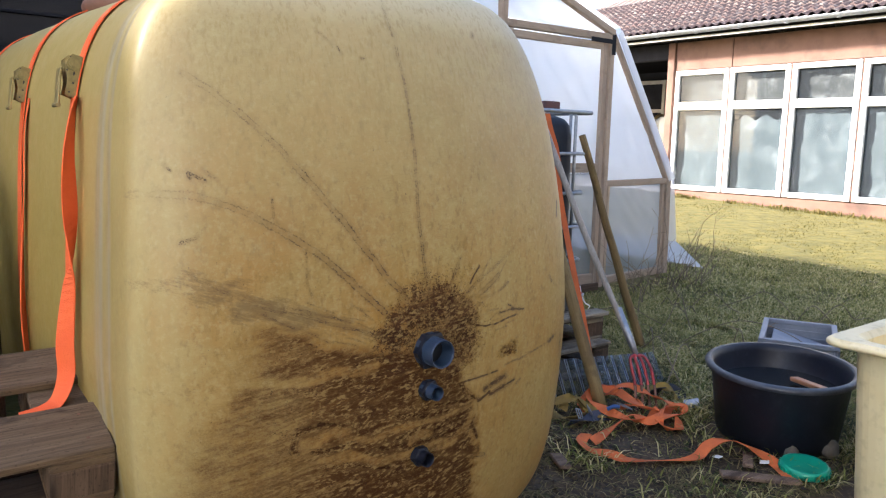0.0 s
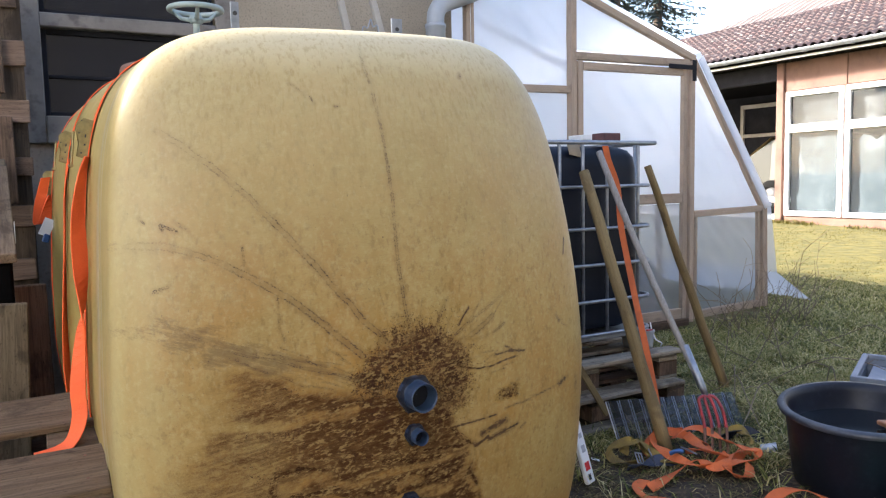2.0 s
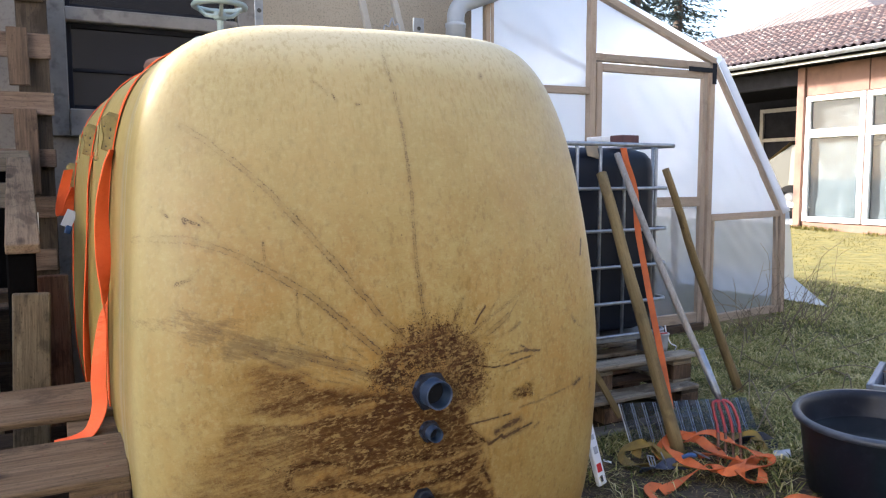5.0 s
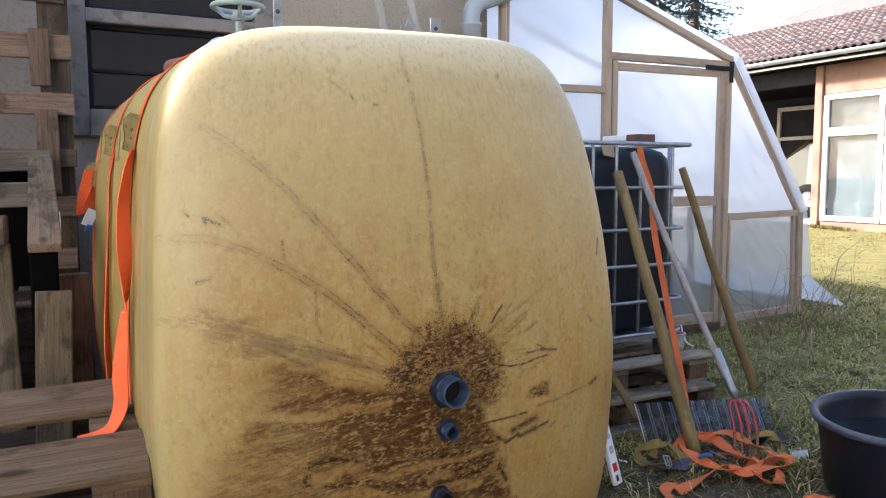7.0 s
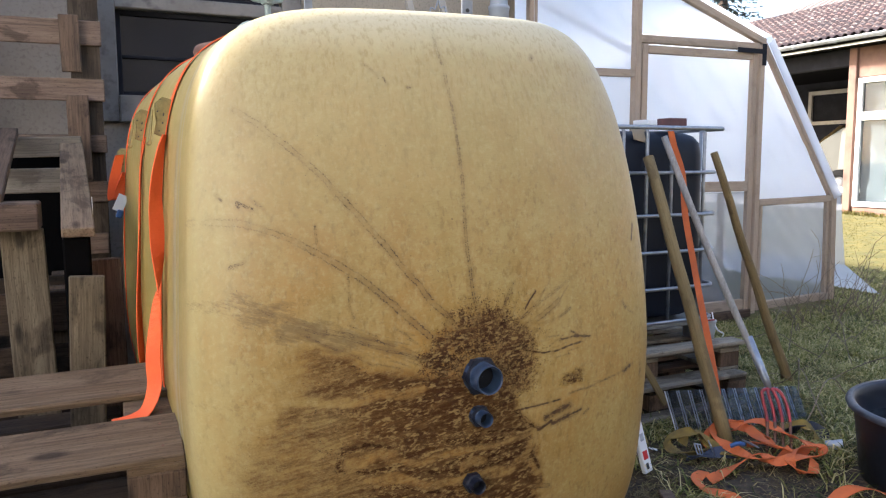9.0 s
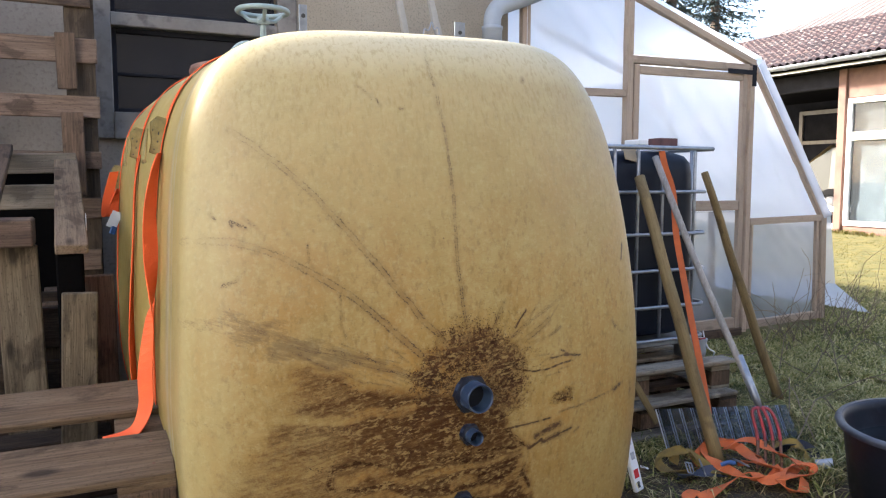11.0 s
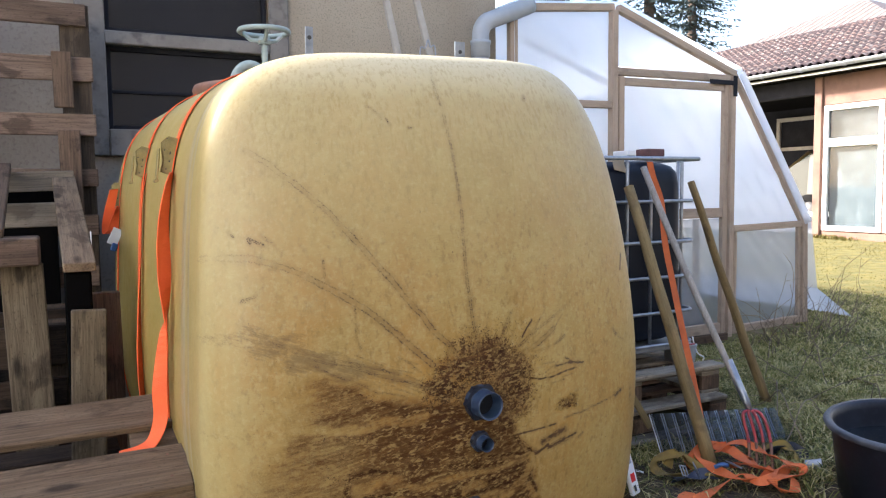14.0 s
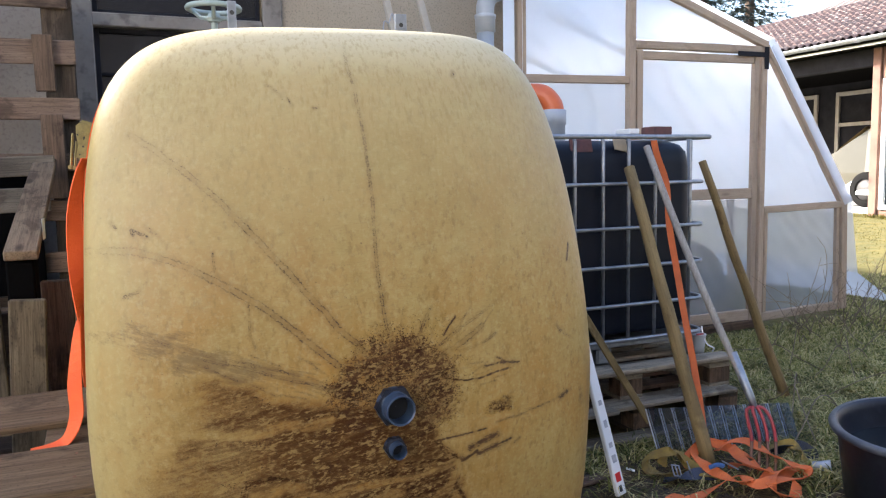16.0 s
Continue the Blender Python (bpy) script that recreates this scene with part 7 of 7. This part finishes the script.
def blade_mat(name, colours):
    m = bpy.data.materials.new(name)
    m.use_nodes = True
    t = m.node_tree
    g, r = t.nodes.new("ShaderNodeNewGeometry"), t.nodes.new("ShaderNodeValToRGB")
    while len(r.color_ramp.elements) < len(colours):
        r.color_ramp.elements.new(0.5)
    for i, c in enumerate(colours):
        r.color_ramp.elements[i].position = i / (len(colours) - 1)
        r.color_ramp.elements[i].color = (*c, 1)
    t.links.new(g.outputs["Random Per Island"], r.inputs[0])
    b = t.nodes["Principled BSDF"]
    t.links.new(r.outputs[0], b.inputs["Base Color"])
    b.inputs["Roughness"].default_value = 0.7
    thin, mx = t.nodes.new("ShaderNodeBsdfTranslucent"), t.nodes.new("ShaderNodeMixShader")
    mx.inputs[0].default_value = 0.4
    t.links.new(r.outputs[0], thin.inputs["Color"])
    t.links.new(b.outputs[0], mx.inputs[1])
    t.links.new(thin.outputs[0], mx.inputs[2])
    t.links.new(mx.outputs[0], t.nodes["Material Output"].inputs["Surface"])
    return m


GRASS = blade_mat("mixed_grass", ((0.016, 0.024, 0.004), (0.09, 0.108, 0.02), (0.24, 0.2, 0.06), (0.55, 0.43, 0.2)))
# brightened copy that offsets the shade over the near lawn
LIFTED_GRASS = blade_mat("matted_lifted_grass", ((0.05, 0.075, 0.012), (0.235, 0.24, 0.055), (0.44, 0.39, 0.15), (0.7, 0.6, 0.33)))
# darkened copy that tones down the sunlit stretch by the house
SUN_LAWN = blade_mat("sun_toned_lawn", ((0.05, 0.053, 0.007), (0.085, 0.084, 0.011), (0.13, 0.108, 0.02), (0.2, 0.155, 0.045)))
STRAW = blade_mat("dry_straw", ((0.065, 0.043, 0.019), (0.14, 0.1, 0.042), (0.3, 0.23, 0.105), (0.08, 0.09, 0.02)))


def clear_of_things(x, y):
    if 1.0 < x < 2.35 and y > 1.95 or 2.7 < x < 4.0 and 3.3 < y < 4.5 or 3.42 < x < 6.5 and y > 4.66:
        return 0.0
    if 3.2 < x < 4.4 and 0.55 < y < 1.8 or (x - 3.83) ** 2 / 0.11 + (y - 2.225) ** 2 / 0.08 < 1 or 4.45 < x < 5.2 and 2.3 < y < 2.9:
        return 0.0
    return 1.0


blades("grass", 100000, (2.9, 4.8, 0.5, 5.6), 0.04, 0.003, GRASS, "short worn grass", 5, lambda x, y: clear_of_things(x, y) * (1 - 0.97 * mud_at(x, y)) * (0.2 + 0.8 * max(0, noise.noise((x * 2.5, y * 2.5, 1)) + 0.4)), 0.6, 2.8)
blades("lawn_grass", 170000, (4.5, 8.0, 0.5, 5.6), 0.04, 0.0034, LIFTED_GRASS, "short green lawn grass, its colour lifted against the shade", 25, lambda x, y: clear_of_things(x, y) * (0.2 + 0.8 * max(0, noise.noise((x * 2.5, y * 2.5, 1)) + 0.4)), 0.6, 2.8)
blades("grass_tufts", 44000, (2.75, 5.4, 1.5, 4.6), 0.06, 0.0028, LIFTED_GRASS, "longer tufts of green and dead grass", 15, lambda x, y: clear_of_things(x, y) * (1 - 0.9 * mud_at(x, y)) * max(0, noise.noise((x * 5, y * 5, 7)) * 1.6 + 0.02), 0.6, 2.6)
blades("far_grass", 70000, (7.0, 12.0, 1.5, 12.0), 0.016, 0.0035, SUN_LAWN, "rough lawn in the sun", 6, lambda x, y: 0.4 + 0.6 * max(0, noise.noise((x * 1.2, y * 1.2, 2)) + 0.4))
blades("straw", 52000, (2.3, 5.0, 1.3, 3.6), 0.018, 0.0024, STRAW, "dry straw and dead grass on the soil", 7, lambda x, y: clear_of_things(x, y) * (1 - 0.55 * mud_at(x, y)) * (0.15 + max(0, noise.noise((x * 4, y * 4, 5)))), 1.5, 5.5)
blades("weeds", 4000, (11.7, 12.0, 2, 10), 0.07, 0.005, SUN_LAWN, "taller weeds along the house wall", 8, lambda x, y: max(0, noise.noise((y * 1.5, 0, 3)) + 0.3))


def build_shrub():
    s = thing("dry_shrub", "bare dry twigs by the greenhouse corner", "shrub")
    rng = random.Random(4)
    for k in range(40):
        x, y = 6.0 + rng.uniform(-0.35, 0.5), 4.45 + rng.uniform(-0.25, 0.1)
        p = Vector((x, y, ground_z(x, y)))
        pts = [p]
        d = Vector((rng.uniform(-1.3, 0.7), rng.uniform(-0.7, 0.2), rng.uniform(0.5, 1.2))).normalized()
        n = rng.randint(5, 9)
        for j in range(n):
            d = (d + Vector((rng.uniform(-0.45, 0.4), rng.uniform(-0.3, 0.3), rng.uniform(-0.3, 0.25)))).normalized()
            p = p + d * rng.uniform(0.04, 0.12)
            pts.append(p)
        twig = part("twig", tube(bmesh.new(), pts, [0.0035 - 0.0022 * i / n for i in range(n + 1)], 5), TWIG, s)
        for j in range(2):
            q = pts[rng.randint(2, n - 1)]
            e = Vector((rng.uniform(-1, 1), rng.uniform(-1, 1), rng.uniform(0, 1))).normalized() * rng.uniform(0.05, 0.14)
            part("side_shoot", tube(bmesh.new(), [q, q + e * 0.6 + Vector((0, 0, 0.008)), q + e], 0.0014, 4), TWIG, twig)


build_shrub()


def build_canes():
    rng = random.Random(9)
    for k in range(16):
        x, y = rng.uniform(4.2, 5.9), rng.uniform(2.9, 4.3)
        a, l = rng.uniform(0, math.tau), rng.uniform(0.35, 0.9)
        pts = [(x + math.cos(a) * l * u, y + math.sin(a) * l * u, ground_z(x, y) + 0.01 + rng.uniform(0.06, 0.22) * math.sin(math.pi * u) + 0.02 * u) for u in (0, 0.2, 0.4, 0.6, 0.8, 1.0)]
        cane = part("dry_cane", tube(bmesh.new(), spline(pts, 4), 0.0028, 5), TWIG)
        tagged(cane, "long dry cane lying over the grass", "cane", "dry canes")
        for j in range(3):
            p = Vector(pts[1 + j])
            d = Vector((rng.uniform(-1, 1), rng.uniform(-1, 1), rng.uniform(0, 0.6))) * 0.09
            part("side_twig", tube(bmesh.new(), [p, p + d * 0.6 + Vector((0, 0, 0.01)), p + d], 0.0017, 4), TWIG, cane)


build_canes()


def build_clods():
    """Crumbs of soil and dead leaves on the trodden ground."""
    rng = np.random.default_rng(3)
    verts, faces = [], []
    while len(faces) < 9000:
        x, y = rng.uniform(2.3, 4.4), rng.uniform(1.4, 3.3)
        if not clear_of_things(x, y) or rng.uniform() > 0.15 + mud_at(x, y):
            continue
        s = rng.uniform(0.004, 0.017) * rng.uniform(0.5, 1)
        z = ground_z(x, y) - 0.006
        o = len(verts)
        for k in range(5):
            a = k * math.tau / 5 + rng.uniform(-0.4, 0.4)
            verts.append((x + s * math.cos(a) * rng.uniform(0.6, 1.5), y + s * math.sin(a) * rng.uniform(0.6, 1.5), z + rng.uniform(-0.2, 0.4) * s))
        verts.append((x + rng.uniform(-0.3, 0.3) * s, y, z + s * rng.uniform(0.3, 1.1)))
        faces += [(o + k, o + (k + 1) % 5, o + 5) for k in range(5)]
    me = bpy.data.meshes.new("soil_crumbs")
    me.from_pydata(verts, [], faces)
    me.materials.append(blade_mat("soil_and_leaf", ((0.025, 0.018, 0.013), (0.06, 0.042, 0.028), (0.11, 0.075, 0.045), (0.05, 0.06, 0.02))))
    tagged(new("soil_crumbs", me), "soil crumbs and dead leaves", "soil", kind="stuff")


build_clods()


# ---- dim shapes inside the greenhouse ----


def build_heap_inside():
    bm = bmesh.new()
    bmesh.ops.create_icosphere(bm, subdivisions=4, radius=1)
    for v in bm.verts:
        n = noise.fractal(v.co * 1.6 + Vector((4, 1, 7)), 1.0, 2.0, 4)
        v.co = Vector((v.co.x * 0.34, v.co.y * 0.3, max(v.co.z, -0.2) * 0.55)) * (1 + 0.25 * n)
    ob = tagged(part("compost_heap", bm, mat("dark_compost", (0.035, 0.028, 0.022), (0.06, 0.048, 0.035), 0.95, 10, 0.6, 40), smooth=True), "dark compost heap seen dimly through the greenhouse film", "heap")
    ob.matrix_basis = pose(5.45, 5.35, 0.1)
    tagged(bar("garden_stake", (5.98, 5.1, 0.0), (5.96, 5.14, 0.9), 0.03, 0.03, GREY_WOOD_Z), "upright stake seen dimly through the greenhouse film", "stake")


build_heap_inside()
